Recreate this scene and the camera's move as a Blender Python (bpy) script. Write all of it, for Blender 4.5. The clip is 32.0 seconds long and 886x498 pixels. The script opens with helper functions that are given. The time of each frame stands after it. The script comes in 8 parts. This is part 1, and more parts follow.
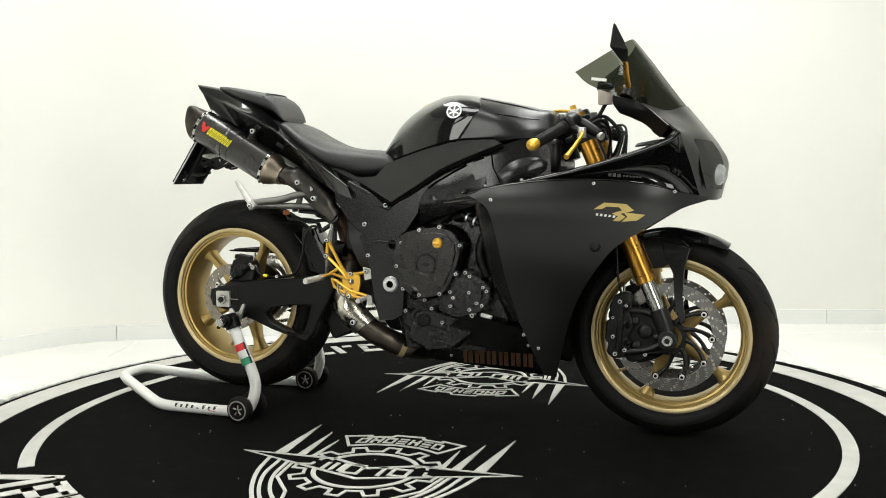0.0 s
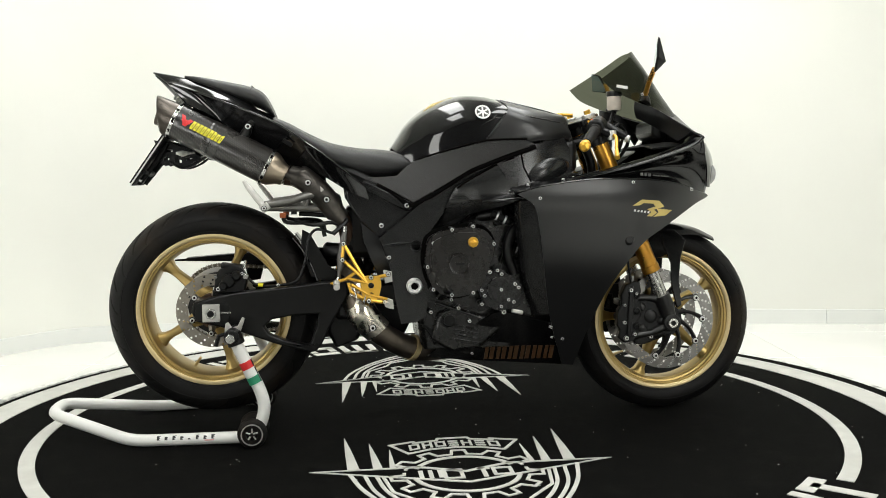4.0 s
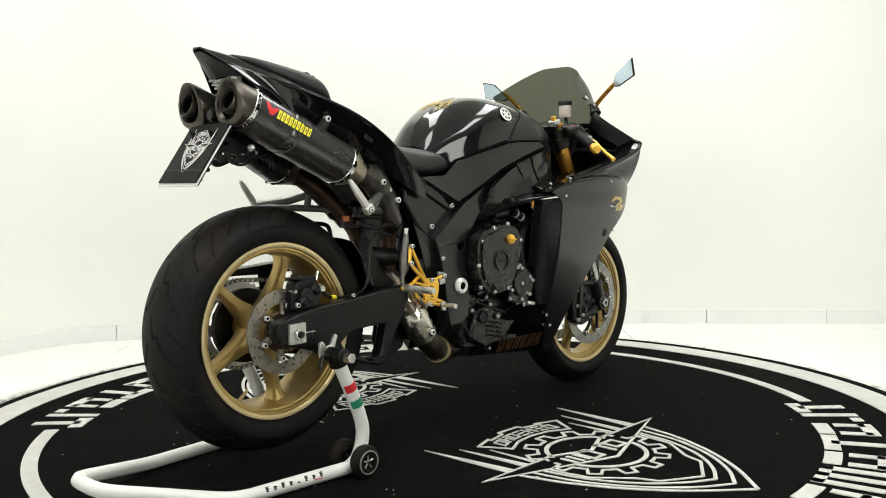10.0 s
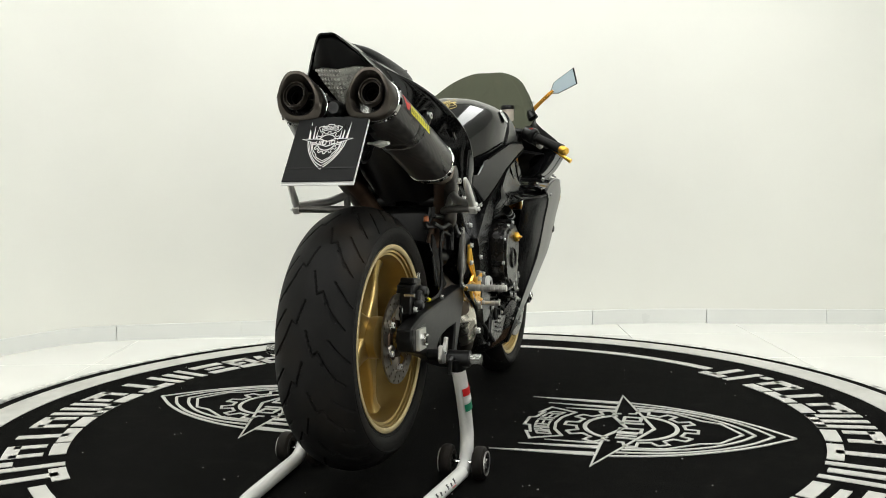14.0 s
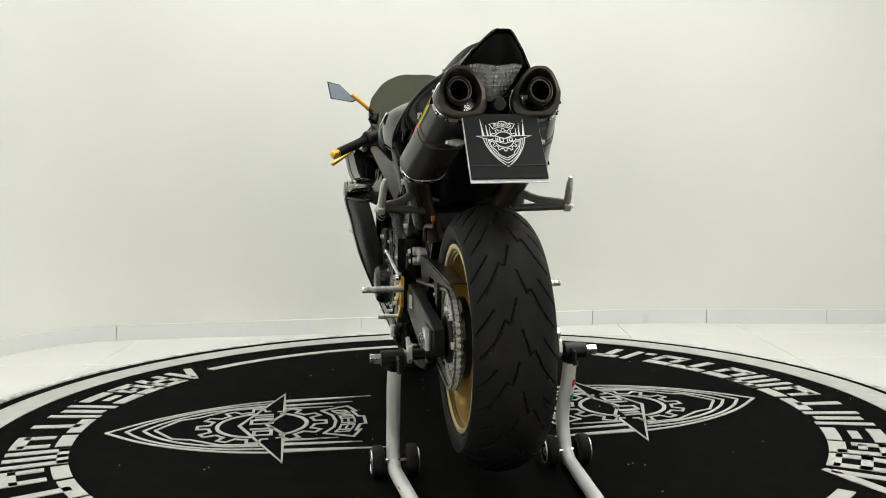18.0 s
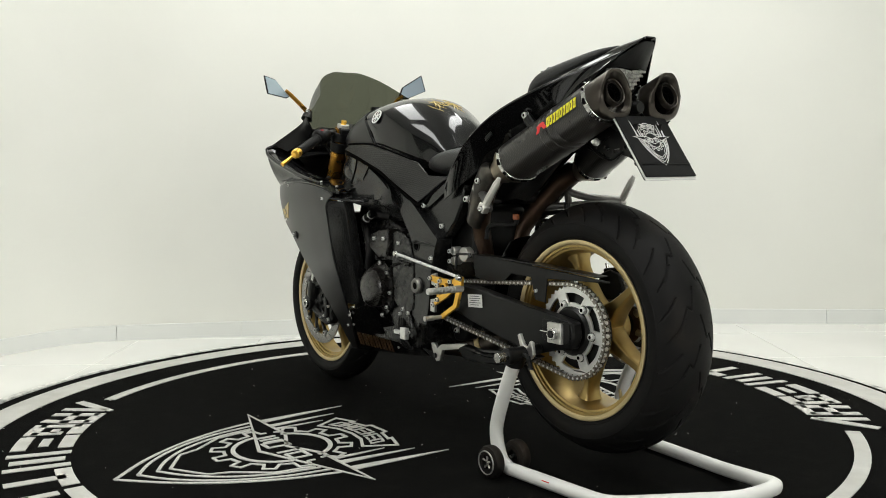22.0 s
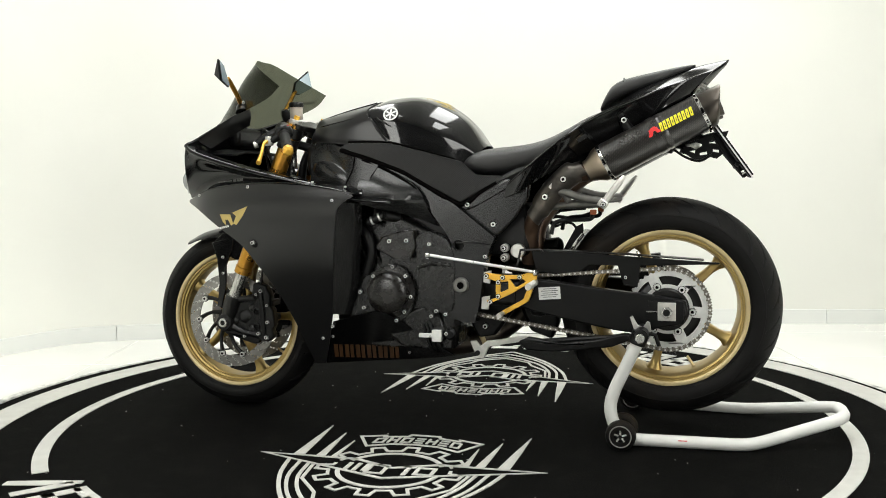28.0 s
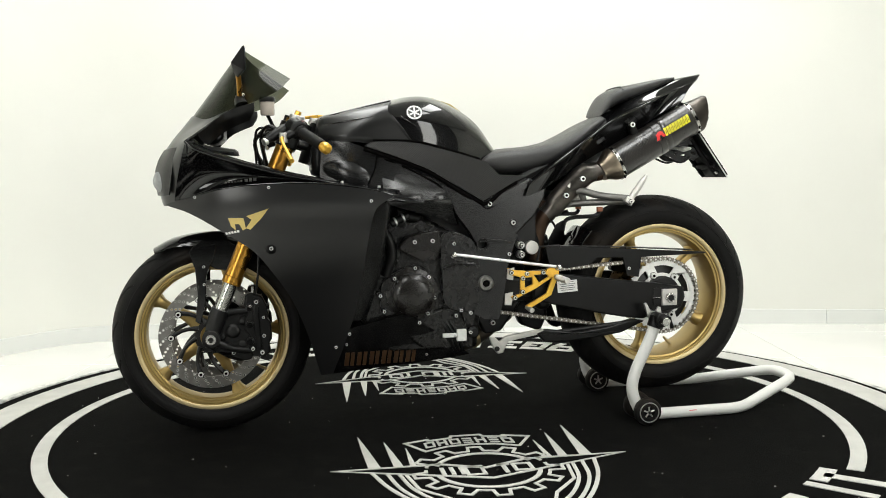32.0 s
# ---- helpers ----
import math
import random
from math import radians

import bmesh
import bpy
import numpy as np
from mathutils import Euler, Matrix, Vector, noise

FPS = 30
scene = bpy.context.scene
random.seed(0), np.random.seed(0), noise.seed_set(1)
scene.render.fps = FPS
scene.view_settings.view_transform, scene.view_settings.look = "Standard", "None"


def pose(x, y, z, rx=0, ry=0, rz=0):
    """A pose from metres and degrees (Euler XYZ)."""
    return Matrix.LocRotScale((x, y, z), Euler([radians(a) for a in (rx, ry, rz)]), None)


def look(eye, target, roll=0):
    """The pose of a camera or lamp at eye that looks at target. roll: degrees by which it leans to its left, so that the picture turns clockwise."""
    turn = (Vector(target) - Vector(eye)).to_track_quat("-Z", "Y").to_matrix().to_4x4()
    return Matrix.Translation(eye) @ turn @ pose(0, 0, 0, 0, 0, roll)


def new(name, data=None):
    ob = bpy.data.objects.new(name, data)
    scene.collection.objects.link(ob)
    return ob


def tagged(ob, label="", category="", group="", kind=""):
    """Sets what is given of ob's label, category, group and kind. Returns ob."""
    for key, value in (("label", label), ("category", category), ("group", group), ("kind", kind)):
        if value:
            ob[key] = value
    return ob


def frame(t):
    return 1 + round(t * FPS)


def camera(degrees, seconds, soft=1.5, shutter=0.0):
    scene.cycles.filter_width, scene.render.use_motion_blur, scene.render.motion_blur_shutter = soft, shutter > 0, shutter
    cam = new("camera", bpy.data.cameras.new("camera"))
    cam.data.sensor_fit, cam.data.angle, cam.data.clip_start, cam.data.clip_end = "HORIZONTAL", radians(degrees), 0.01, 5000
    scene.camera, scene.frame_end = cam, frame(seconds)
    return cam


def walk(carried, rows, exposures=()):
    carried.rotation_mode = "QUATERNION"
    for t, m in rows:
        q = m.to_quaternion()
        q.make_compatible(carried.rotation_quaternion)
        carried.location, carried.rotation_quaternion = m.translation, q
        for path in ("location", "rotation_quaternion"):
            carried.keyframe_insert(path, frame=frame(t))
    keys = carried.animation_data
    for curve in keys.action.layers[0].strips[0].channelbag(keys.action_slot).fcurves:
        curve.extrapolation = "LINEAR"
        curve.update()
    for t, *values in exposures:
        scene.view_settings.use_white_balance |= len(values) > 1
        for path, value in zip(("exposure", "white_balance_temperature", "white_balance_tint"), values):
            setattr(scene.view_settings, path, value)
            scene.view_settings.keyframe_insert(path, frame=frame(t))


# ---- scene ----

# ---------------------------------------------------------------- camera
cam = camera(51.62, 32.0, soft=0.95)
EYE = (0.0, -2.905, 0.767)
AIM = (EYE[0] + math.sin(radians(0.074)), EYE[1] + math.cos(radians(0.074)), EYE[2] - math.tan(radians(4.574)))
walk(cam, [(0.0, look(EYE, AIM, -0.77)), (32.0, look(EYE, AIM, -0.77))],
     exposures=[(0.0, -1.27), (6.0, -1.25), (9.0, -1.24), (11.0, -1.23), (12.0, -1.28), (13.0, -1.37), (16.8, -1.62), (19.0, -1.66),
                (21.0, -1.68), (23.0, -1.50), (25.0, -1.37), (28.0, -1.27), (32.0, -1.27)])

# the turntable's angle over time, in degrees
TURN = [(0.0, -19.06), (3.0, 0.4), (6.0, 19.75), (9.0, 39.6), (13.0, 66.1), (16.0, 85.8), (19.0, 105.45), (23.0, 131.45),
        (26.0, 151.05), (28.0, 164.1), (30.5, 180.25), (32.0, 189.9)]

# ---------------------------------------------------------------- world and light
world = bpy.data.worlds.new("room_world")
scene.world = world
world.use_nodes = True
world.node_tree.nodes["Background"].inputs[0].default_value = (1.0, 0.99, 0.95, 1)
world.node_tree.nodes["Background"].inputs[1].default_value = 0.25

LAMP_TINT = (0.955, 0.985, 0.985)
LAMP_POWER = 64.0
BOX_POWER = 28.0
FLOOR_Z = -0.02
CEIL_Z = 3.1

# ---------------------------------------------------------------- materials
def material(name, color, rough=0.5, metal=0.0, var=0.12, scale=30.0, bump=0.0, bump_scale=400.0, rough_var=0.1, coat=0.0,
             spec=0.5, stain=0.0, stain_color=(0.3, 0.25, 0.2), emit=0.0):
    m = bpy.data.materials.new(name)
    m.use_nodes = True
    nt = m.node_tree
    b = nt.nodes["Principled BSDF"]
    b.inputs["Metallic"].default_value = metal
    b.inputs["Specular IOR Level"].default_value = spec
    b.inputs["Coat Weight"].default_value = coat
    b.inputs["Coat Roughness"].default_value = 0.06
    tc = nt.nodes.new("ShaderNodeTexCoord")
    big = nt.nodes.new("ShaderNodeTexNoise")
    big.inputs["Scale"].default_value = scale
    big.inputs["Detail"].default_value = 5.0
    nt.links.new(tc.outputs["Object"], big.inputs["Vector"])
    ramp = nt.nodes.new("ShaderNodeMapRange")
    ramp.inputs["From Min"].default_value, ramp.inputs["From Max"].default_value = 0.3, 0.7
    ramp.inputs["To Min"].default_value, ramp.inputs["To Max"].default_value = 1 - var, 1 + var
    nt.links.new(big.outputs["Fac"], ramp.inputs["Value"])
    mul = nt.nodes.new("ShaderNodeMix")
    mul.data_type, mul.blend_type = "RGBA", "MULTIPLY"
    mul.inputs["Factor"].default_value = 1.0
    mul.inputs["A"].default_value = (*color, 1)
    nt.links.new(ramp.outputs["Result"], mul.inputs["B"])
    last = mul.outputs["Result"]
    if stain:
        sn = nt.nodes.new("ShaderNodeTexNoise")
        sn.inputs["Scale"].default_value = scale * 0.3
        sn.inputs["Detail"].default_value = 8.0
        nt.links.new(tc.outputs["Object"], sn.inputs["Vector"])
        sr = nt.nodes.new("ShaderNodeMapRange")
        sr.inputs["From Min"].default_value, sr.inputs["From Max"].default_value = 0.5, 0.75
        sr.inputs["To Max"].default_value = stain
        nt.links.new(sn.outputs["Fac"], sr.inputs["Value"])
        mx = nt.nodes.new("ShaderNodeMix")
        mx.data_type = "RGBA"
        nt.links.new(sr.outputs["Result"], mx.inputs["Factor"])
        nt.links.new(last, mx.inputs["A"])
        mx.inputs["B"].default_value = (*stain_color, 1)
        last = mx.outputs["Result"]
    nt.links.new(last, b.inputs["Base Color"])
    rr = nt.nodes.new("ShaderNodeMapRange")
    rr.inputs["From Min"].default_value, rr.inputs["From Max"].default_value = 0.3, 0.7
    rr.inputs["To Min"].default_value, rr.inputs["To Max"].default_value = rough * (1 - rough_var), rough * (1 + rough_var)
    nt.links.new(big.outputs["Fac"], rr.inputs["Value"])
    nt.links.new(rr.outputs["Result"], b.inputs["Roughness"])
    if bump:
        fine = nt.nodes.new("ShaderNodeTexNoise")
        fine.inputs["Scale"].default_value = bump_scale
        fine.inputs["Detail"].default_value = 3.0
        nt.links.new(tc.outputs["Object"], fine.inputs["Vector"])
        bp = nt.nodes.new("ShaderNodeBump")
        bp.inputs["Strength"].default_value = bump
        bp.inputs["Distance"].default_value = 0.002
        nt.links.new(fine.outputs["Fac"], bp.inputs["Height"])
        nt.links.new(bp.outputs["Normal"], b.inputs["Normal"])
    if emit:
        b.inputs["Emission Color"].default_value = (*color, 1)
        b.inputs["Emission Strength"].default_value = emit
    return m


def weave(m, size=260.0, depth=0.35):
    """A twill weave over a material's colour, in the object's own space."""
    nt = m.node_tree
    b = nt.nodes["Principled BSDF"]
    tc = nt.nodes.new("ShaderNodeTexCoord")
    ch = nt.nodes.new("ShaderNodeTexWave")
    ch.wave_type, ch.bands_direction = "BANDS", "DIAGONAL"
    ch.inputs["Scale"].default_value = size
    nt.links.new(tc.outputs["Object"], ch.inputs["Vector"])
    c2 = nt.nodes.new("ShaderNodeTexWave")
    c2.wave_type, c2.bands_direction = "BANDS", "X"
    c2.inputs["Scale"].default_value = size * 0.8
    nt.links.new(tc.outputs["Object"], c2.inputs["Vector"])
    mm = nt.nodes.new("ShaderNodeMath")
    mm.operation = "MULTIPLY"
    nt.links.new(ch.outputs["Fac"], mm.inputs[0])
    nt.links.new(c2.outputs["Fac"], mm.inputs[1])
    mr = nt.nodes.new("ShaderNodeMapRange")
    mr.inputs["To Min"].default_value, mr.inputs["To Max"].default_value = 1 - depth, 1 + 2 * depth
    nt.links.new(mm.outputs[0], mr.inputs["Value"])
    old = b.inputs["Base Color"].links[0].from_socket
    mx = nt.nodes.new("ShaderNodeMix")
    mx.data_type, mx.blend_type = "RGBA", "MULTIPLY"
    mx.inputs["Factor"].default_value = 1.0
    nt.links.new(old, mx.inputs["A"])
    nt.links.new(mr.outputs["Result"], mx.inputs["B"])
    nt.links.new(mx.outputs["Result"], b.inputs["Base Color"])
    return m


def ribbed(m, spacing=0.0040, depth=0.5):
    """Fine slanting ribs on a moulded panel, in the object's own space."""
    nt = m.node_tree
    b = nt.nodes["Principled BSDF"]
    tc = nt.nodes.new("ShaderNodeTexCoord")
    mp = nt.nodes.new("ShaderNodeMapping")
    mp.inputs["Rotation"].default_value = (0, radians(-38), 0)
    nt.links.new(tc.outputs["Object"], mp.inputs["Vector"])
    wv = nt.nodes.new("ShaderNodeTexWave")
    wv.wave_type, wv.bands_direction = "BANDS", "X"
    wv.inputs["Scale"].default_value = 0.314 / spacing
    nt.links.new(mp.outputs[0], wv.inputs["Vector"])
    bp = nt.nodes.new("ShaderNodeBump")
    bp.inputs["Strength"].default_value = depth
    bp.inputs["Distance"].default_value = 0.001
    nt.links.new(wv.outputs["Fac"], bp.inputs["Height"])
    nt.links.new(bp.outputs["Normal"], b.inputs["Normal"])
    return m


def tinted_glass(name, tint, gloss_rough=0.02, base=0.04):
    m = bpy.data.materials.new(name)
    m.use_nodes = True
    nt = m.node_tree
    nt.nodes.remove(nt.nodes["Principled BSDF"])
    out = nt.nodes["Material Output"]
    tr = nt.nodes.new("ShaderNodeBsdfTransparent")
    tr.inputs[0].default_value = (*tint, 1)
    gl = nt.nodes.new("ShaderNodeBsdfGlossy")
    gl.inputs["Roughness"].default_value = gloss_rough
    # gloss that grows towards glancing angles, the same on both sides of the sheet
    lw = nt.nodes.new("ShaderNodeLayerWeight")
    lw.inputs["Blend"].default_value = 0.5
    pw = nt.nodes.new("ShaderNodeMath")
    pw.operation = "POWER"
    pw.inputs[1].default_value = 4.0
    nt.links.new(lw.outputs["Facing"], pw.inputs[0])
    fr = nt.nodes.new("ShaderNodeMapRange")
    fr.inputs["To Min"].default_value, fr.inputs["To Max"].default_value = base, 0.55
    nt.links.new(pw.outputs[0], fr.inputs["Value"])
    mx = nt.nodes.new("ShaderNodeMixShader")
    nt.links.new(fr.outputs["Result"], mx.inputs[0])
    nt.links.new(tr.outputs[0], mx.inputs[1])
    nt.links.new(gl.outputs[0], mx.inputs[2])
    nt.links.new(mx.outputs[0], out.inputs[0])
    return m


M_WALL = material("white_wall_paint", (0.83, 0.83, 0.775), 0.75, var=0.025, scale=1.3, bump=0.05, bump_scale=90)
M_TILE = material("white_floor_tile", (0.84, 0.84, 0.80), 0.16, var=0.02, scale=2.0, spec=0.5)
M_GROUT = material("tile_joint", (0.5, 0.5, 0.47), 0.8)
M_BASE = material("baseboard_tile", (0.80, 0.81, 0.78), 0.3, var=0.02, scale=3)
# ceiling out of view, greyed to tone the reflections on the bodywork
M_CEIL = material("ceiling_paint", (0.46, 0.46, 0.44), 0.8, var=0.04, scale=2)
# walls behind the camera, unseen: dimness is put into their dark colour
M_FARWALL = material("dark_grey_wall_paint", (0.07, 0.07, 0.068), 0.7, var=0.06, scale=1.5, bump=0.05, bump_scale=90)
M_CARPET = material("black_carpet", (0.0036, 0.0036, 0.0033), 0.95, var=0.5, scale=45, bump=0.8, bump_scale=500, stain=0.4, stain_color=(0.011, 0.0105, 0.009), spec=0.03)
M_PRINT = material("white_carpet_print", (0.55, 0.545, 0.51), 0.9, var=0.06, scale=18, bump=0.5, bump_scale=700, stain=0.35, stain_color=(0.42, 0.4, 0.35), spec=0.15)
M_EDGE = material("scuffed_edge_trim", (0.62, 0.62, 0.58), 0.5, var=0.15, scale=55, stain=0.9, stain_color=(0.06, 0.06, 0.06))
M_MATTE = material("matte_black_paint", (0.0100, 0.0100, 0.0101), 0.285, spec=0.50, var=0.05, scale=9, rough_var=0.03)
M_GLOSS = material("gloss_black_paint", (0.004, 0.004, 0.0042), 0.07, var=0.05, scale=8, rough_var=0.2)
M_TANK = material("deep_black_lacquer", (0.0045, 0.0045, 0.0047), 0.32, spec=0.06, var=0.06, scale=8, coat=1.0)
M_LENS = material("clear_lamp_lens", (0.30, 0.31, 0.31), 0.07, metal=0.15, var=0.15, scale=60, spec=0.8)
M_SATIN = material("satin_black_metal", (0.0065, 0.0065, 0.0063), 0.34, spec=0.40, var=0.15, scale=30, bump=0.04, bump_scale=500)
M_FRAME = material("satin_black_frame_paint", (0.0092, 0.0092, 0.0092), 0.25, spec=0.45, var=0.08, scale=20, bump=0.02, bump_scale=700, rough_var=0.08)
M_DUCT = material("satin_black_duct_plastic", (0.0105, 0.0105, 0.0105), 0.24, spec=0.5, var=0.08, scale=24, bump=0.02, bump_scale=800, rough_var=0.1)
M_COVER = material("bronze_black_cover_casting", (0.0085, 0.0073, 0.0062), 0.27, spec=0.5, var=0.1, scale=30, bump=0.03, bump_scale=800)
M_GRIP = ribbed(material("ribbed_black_side_cover", (0.0130, 0.0130, 0.0131), 0.30, spec=0.5, var=0.08, scale=14, rough_var=0.08))
M_ARM = material("satin_black_arm_paint", (0.0055, 0.0055, 0.0054), 0.33, spec=0.22, var=0.12, scale=30, bump=0.03, bump_scale=500)
M_PLATE = material("dull_black_plate", (0.0075, 0.0075, 0.0075), 0.55, spec=0.16, var=0.15, scale=25, bump=0.05, bump_scale=500)
M_BLACK = material("black_plastic", (0.0034, 0.0034, 0.0033), 0.34, spec=0.28, var=0.2, scale=40, bump=0.15, bump_scale=600)
M_ENGINE = material("black_engine_casting", (0.0048, 0.0047, 0.0044), 0.27, spec=0.45, var=0.3, scale=45, bump=0.15, bump_scale=500, stain=0.25, stain_color=(0.02, 0.017, 0.014))
M_SEAT = material("black_seat_vinyl", (0.0215, 0.0215, 0.0215), 0.40, var=0.1, scale=20, bump=0.35, bump_scale=900)
M_RUBBER = material("tyre_rubber", (0.0062, 0.0059, 0.0056), 0.58, var=0.3, scale=16, bump=0.25, bump_scale=500, stain=0.6, stain_color=(0.030, 0.0205, 0.0125), spec=0.16)
M_GOLD = material("gold_wheel_paint", (0.48, 0.345, 0.128), 0.36, metal=0.80, var=0.1, scale=20, rough_var=0.15, bump=0.03, bump_scale=1200)
M_LIP = material("polished_gold_lip", (0.66, 0.53, 0.29), 0.42, metal=0.7, var=0.06, scale=20)
M_ANOD = material("gold_anodised_aluminium", (0.90, 0.52, 0.075), 0.30, metal=0.75, var=0.08, scale=30)
M_FORK = material("gold_fork_tube", (0.52, 0.26, 0.04), 0.28, metal=0.9, var=0.08, scale=20)
M_STEEL = material("bright_steel", (0.50, 0.50, 0.48), 0.25, metal=1.0, var=0.12, scale=60)
M_FDISC = material("disc_steel", (0.27, 0.262, 0.25), 0.33, metal=1.0, var=0.15, scale=50)
M_DISC = material("brake_disc_steel", (0.29, 0.265, 0.23), 0.34, metal=1.0, var=0.15, scale=50, stain=0.35, stain_color=(0.28, 0.24, 0.20))
M_ALU = material("cast_aluminium", (0.62, 0.61, 0.58), 0.40, metal=0.85, var=0.12, scale=40, bump=0.1)
M_TITAN = material("grey_titanium", (0.072, 0.063, 0.054), 0.34, metal=0.95, var=0.25, scale=18)
M_CAST = material("dull_grey_casting", (0.19, 0.186, 0.175), 0.42, metal=0.85, var=0.15, scale=40, bump=0.15)
M_SHIELD = material("tinted_heat_shield", (0.085, 0.078, 0.070), 0.34, metal=0.85, var=0.4, scale=30, stain=0.7, stain_color=(0.25, 0.22, 0.18), bump=0.1)
M_CONE = material("straw_titanium", (0.30, 0.25, 0.19), 0.34, metal=0.95, var=0.15, scale=16)
M_POLISH = material("scratched_bright_steel", (0.70, 0.66, 0.58), 0.26, metal=1.0, var=0.12, scale=25, rough_var=0.3, stain=0.12, stain_color=(0.30, 0.22, 0.13))
M_BROWN = material("brown_heated_pipe", (0.085, 0.052, 0.034), 0.42, metal=0.7, var=0.3, scale=20)
M_CARBON = weave(material("carbon_fibre", (0.021, 0.0190, 0.017), 0.28, var=0.05, scale=12, rough_var=0.04, coat=0.3), 75, 0.5)
M_CHAIN = material("chain_steel", (0.17, 0.155, 0.13), 0.36, metal=0.95, var=0.3, scale=80)
M_WHITE = material("white_powder_coat", (0.78, 0.78, 0.75), 0.32, var=0.03, scale=12, stain=0.15, stain_color=(0.5, 0.5, 0.47))
M_RED = material("red_print", (0.62, 0.02, 0.02), 0.4, var=0.05)
M_GREEN = material("green_print", (0.02, 0.25, 0.13), 0.4, var=0.05)
M_YELLOW = material("yellow_print", (0.75, 0.68, 0.02), 0.4, var=0.05)
M_PALE = material("white_print", (0.78, 0.78, 0.76), 0.4, var=0.04)
M_DARKPRINT = material("dark_print", (0.012, 0.012, 0.012), 0.45, var=0.05)
M_GOLDPRINT = material("gold_print", (0.56, 0.43, 0.15), 0.32, metal=0.5, var=0.08)
M_FAINT = material("faint_bronze_print", (0.05, 0.023, 0.008), 0.4, var=0.15)
M_GREYPRINT = material("dark_grey_print", (0.045, 0.045, 0.043), 0.4, var=0.1)
M_LAMPGREY = material("grey_lamp_reflector", (0.40, 0.40, 0.37), 0.28, metal=0.3, var=0.2, scale=60)
M_BEADPRINT = material("grey_beaded_lens", (0.66, 0.66, 0.62), 0.22, var=0.25, scale=90, bump=0.8, bump_scale=160)
M_SCREEN = tinted_glass("smoked_screen", (0.122, 0.129, 0.098), 0.03, 0.02)
# blue tint, half diffuse: the bright reflection is put into the colour
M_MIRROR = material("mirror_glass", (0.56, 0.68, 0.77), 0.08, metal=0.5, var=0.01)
M_RESERVOIR = material("fluid_reservoir", (0.60, 0.53, 0.46), 0.22, var=0.1, scale=30)
M_ORANGE = material("orange_plastic", (0.30, 0.075, 0.018), 0.35)
# soot in the bores; elsewhere black put in as shade of gaps and recesses
M_SOOTSHADE = material("soot_and_recess_shade", (0.002, 0.0018, 0.0016), 0.9, spec=0.05)
M_SEMI = material("semi_gloss_black", (0.0025, 0.0025, 0.0026), 0.2, var=0.1, scale=10, spec=0.25)
# light grey, barely metallic: the glint of steel edges put into the colour
M_GLINT = material("painted_steel_glint", (0.50, 0.50, 0.48), 0.35, metal=0.3, var=0.1)
M_LINK = material("bright_chain_plate", (0.27, 0.25, 0.215), 0.33, metal=0.85, var=0.2, scale=90)
M_SPROCKET = material("sprocket_aluminium", (0.82, 0.82, 0.80), 0.40, metal=0.7, var=0.08, scale=60)
M_BOLT = material("bright_bolt_steel", (0.78, 0.78, 0.76), 0.3, metal=0.45, var=0.08, scale=80)
M_DARKPIPE = material("sooted_pipe", (0.13, 0.11, 0.09), 0.36, metal=0.9, var=0.3, scale=15, stain=0.4, stain_color=(0.10, 0.06, 0.035))
M_LED = material("ceiling_diffuser", (1.0, 0.98, 0.92), 0.5, emit=9.0, var=0.0)


# ---------------------------------------------------------------- geometry helpers
def crom(a, b, c, d, t):
    return 0.5 * ((2 * b) + (c - a) * t + (2 * a - 5 * b + 4 * c - d) * t * t + (3 * b - a - 3 * c + d) * t * t * t)


def smooth_line(pts, n, closed=False):
    """A rounded line through the points, n steps between two of them."""
    p = [np.array(q, float) for q in pts]
    out, k = [], len(p)
    for i in range(k if closed else k - 1):
        if closed:
            a, b, c, d = p[(i - 1) % k], p[i], p[(i + 1) % k], p[(i + 2) % k]
        else:
            b, c = p[i], p[i + 1]
            a = p[i - 1] if i else 2 * b - c
            d = p[i + 2] if i + 2 < k else 2 * c - b
        out += [crom(a, b, c, d, j / n) for j in range(n)]
    if not closed:
        out.append(p[-1])
    return out


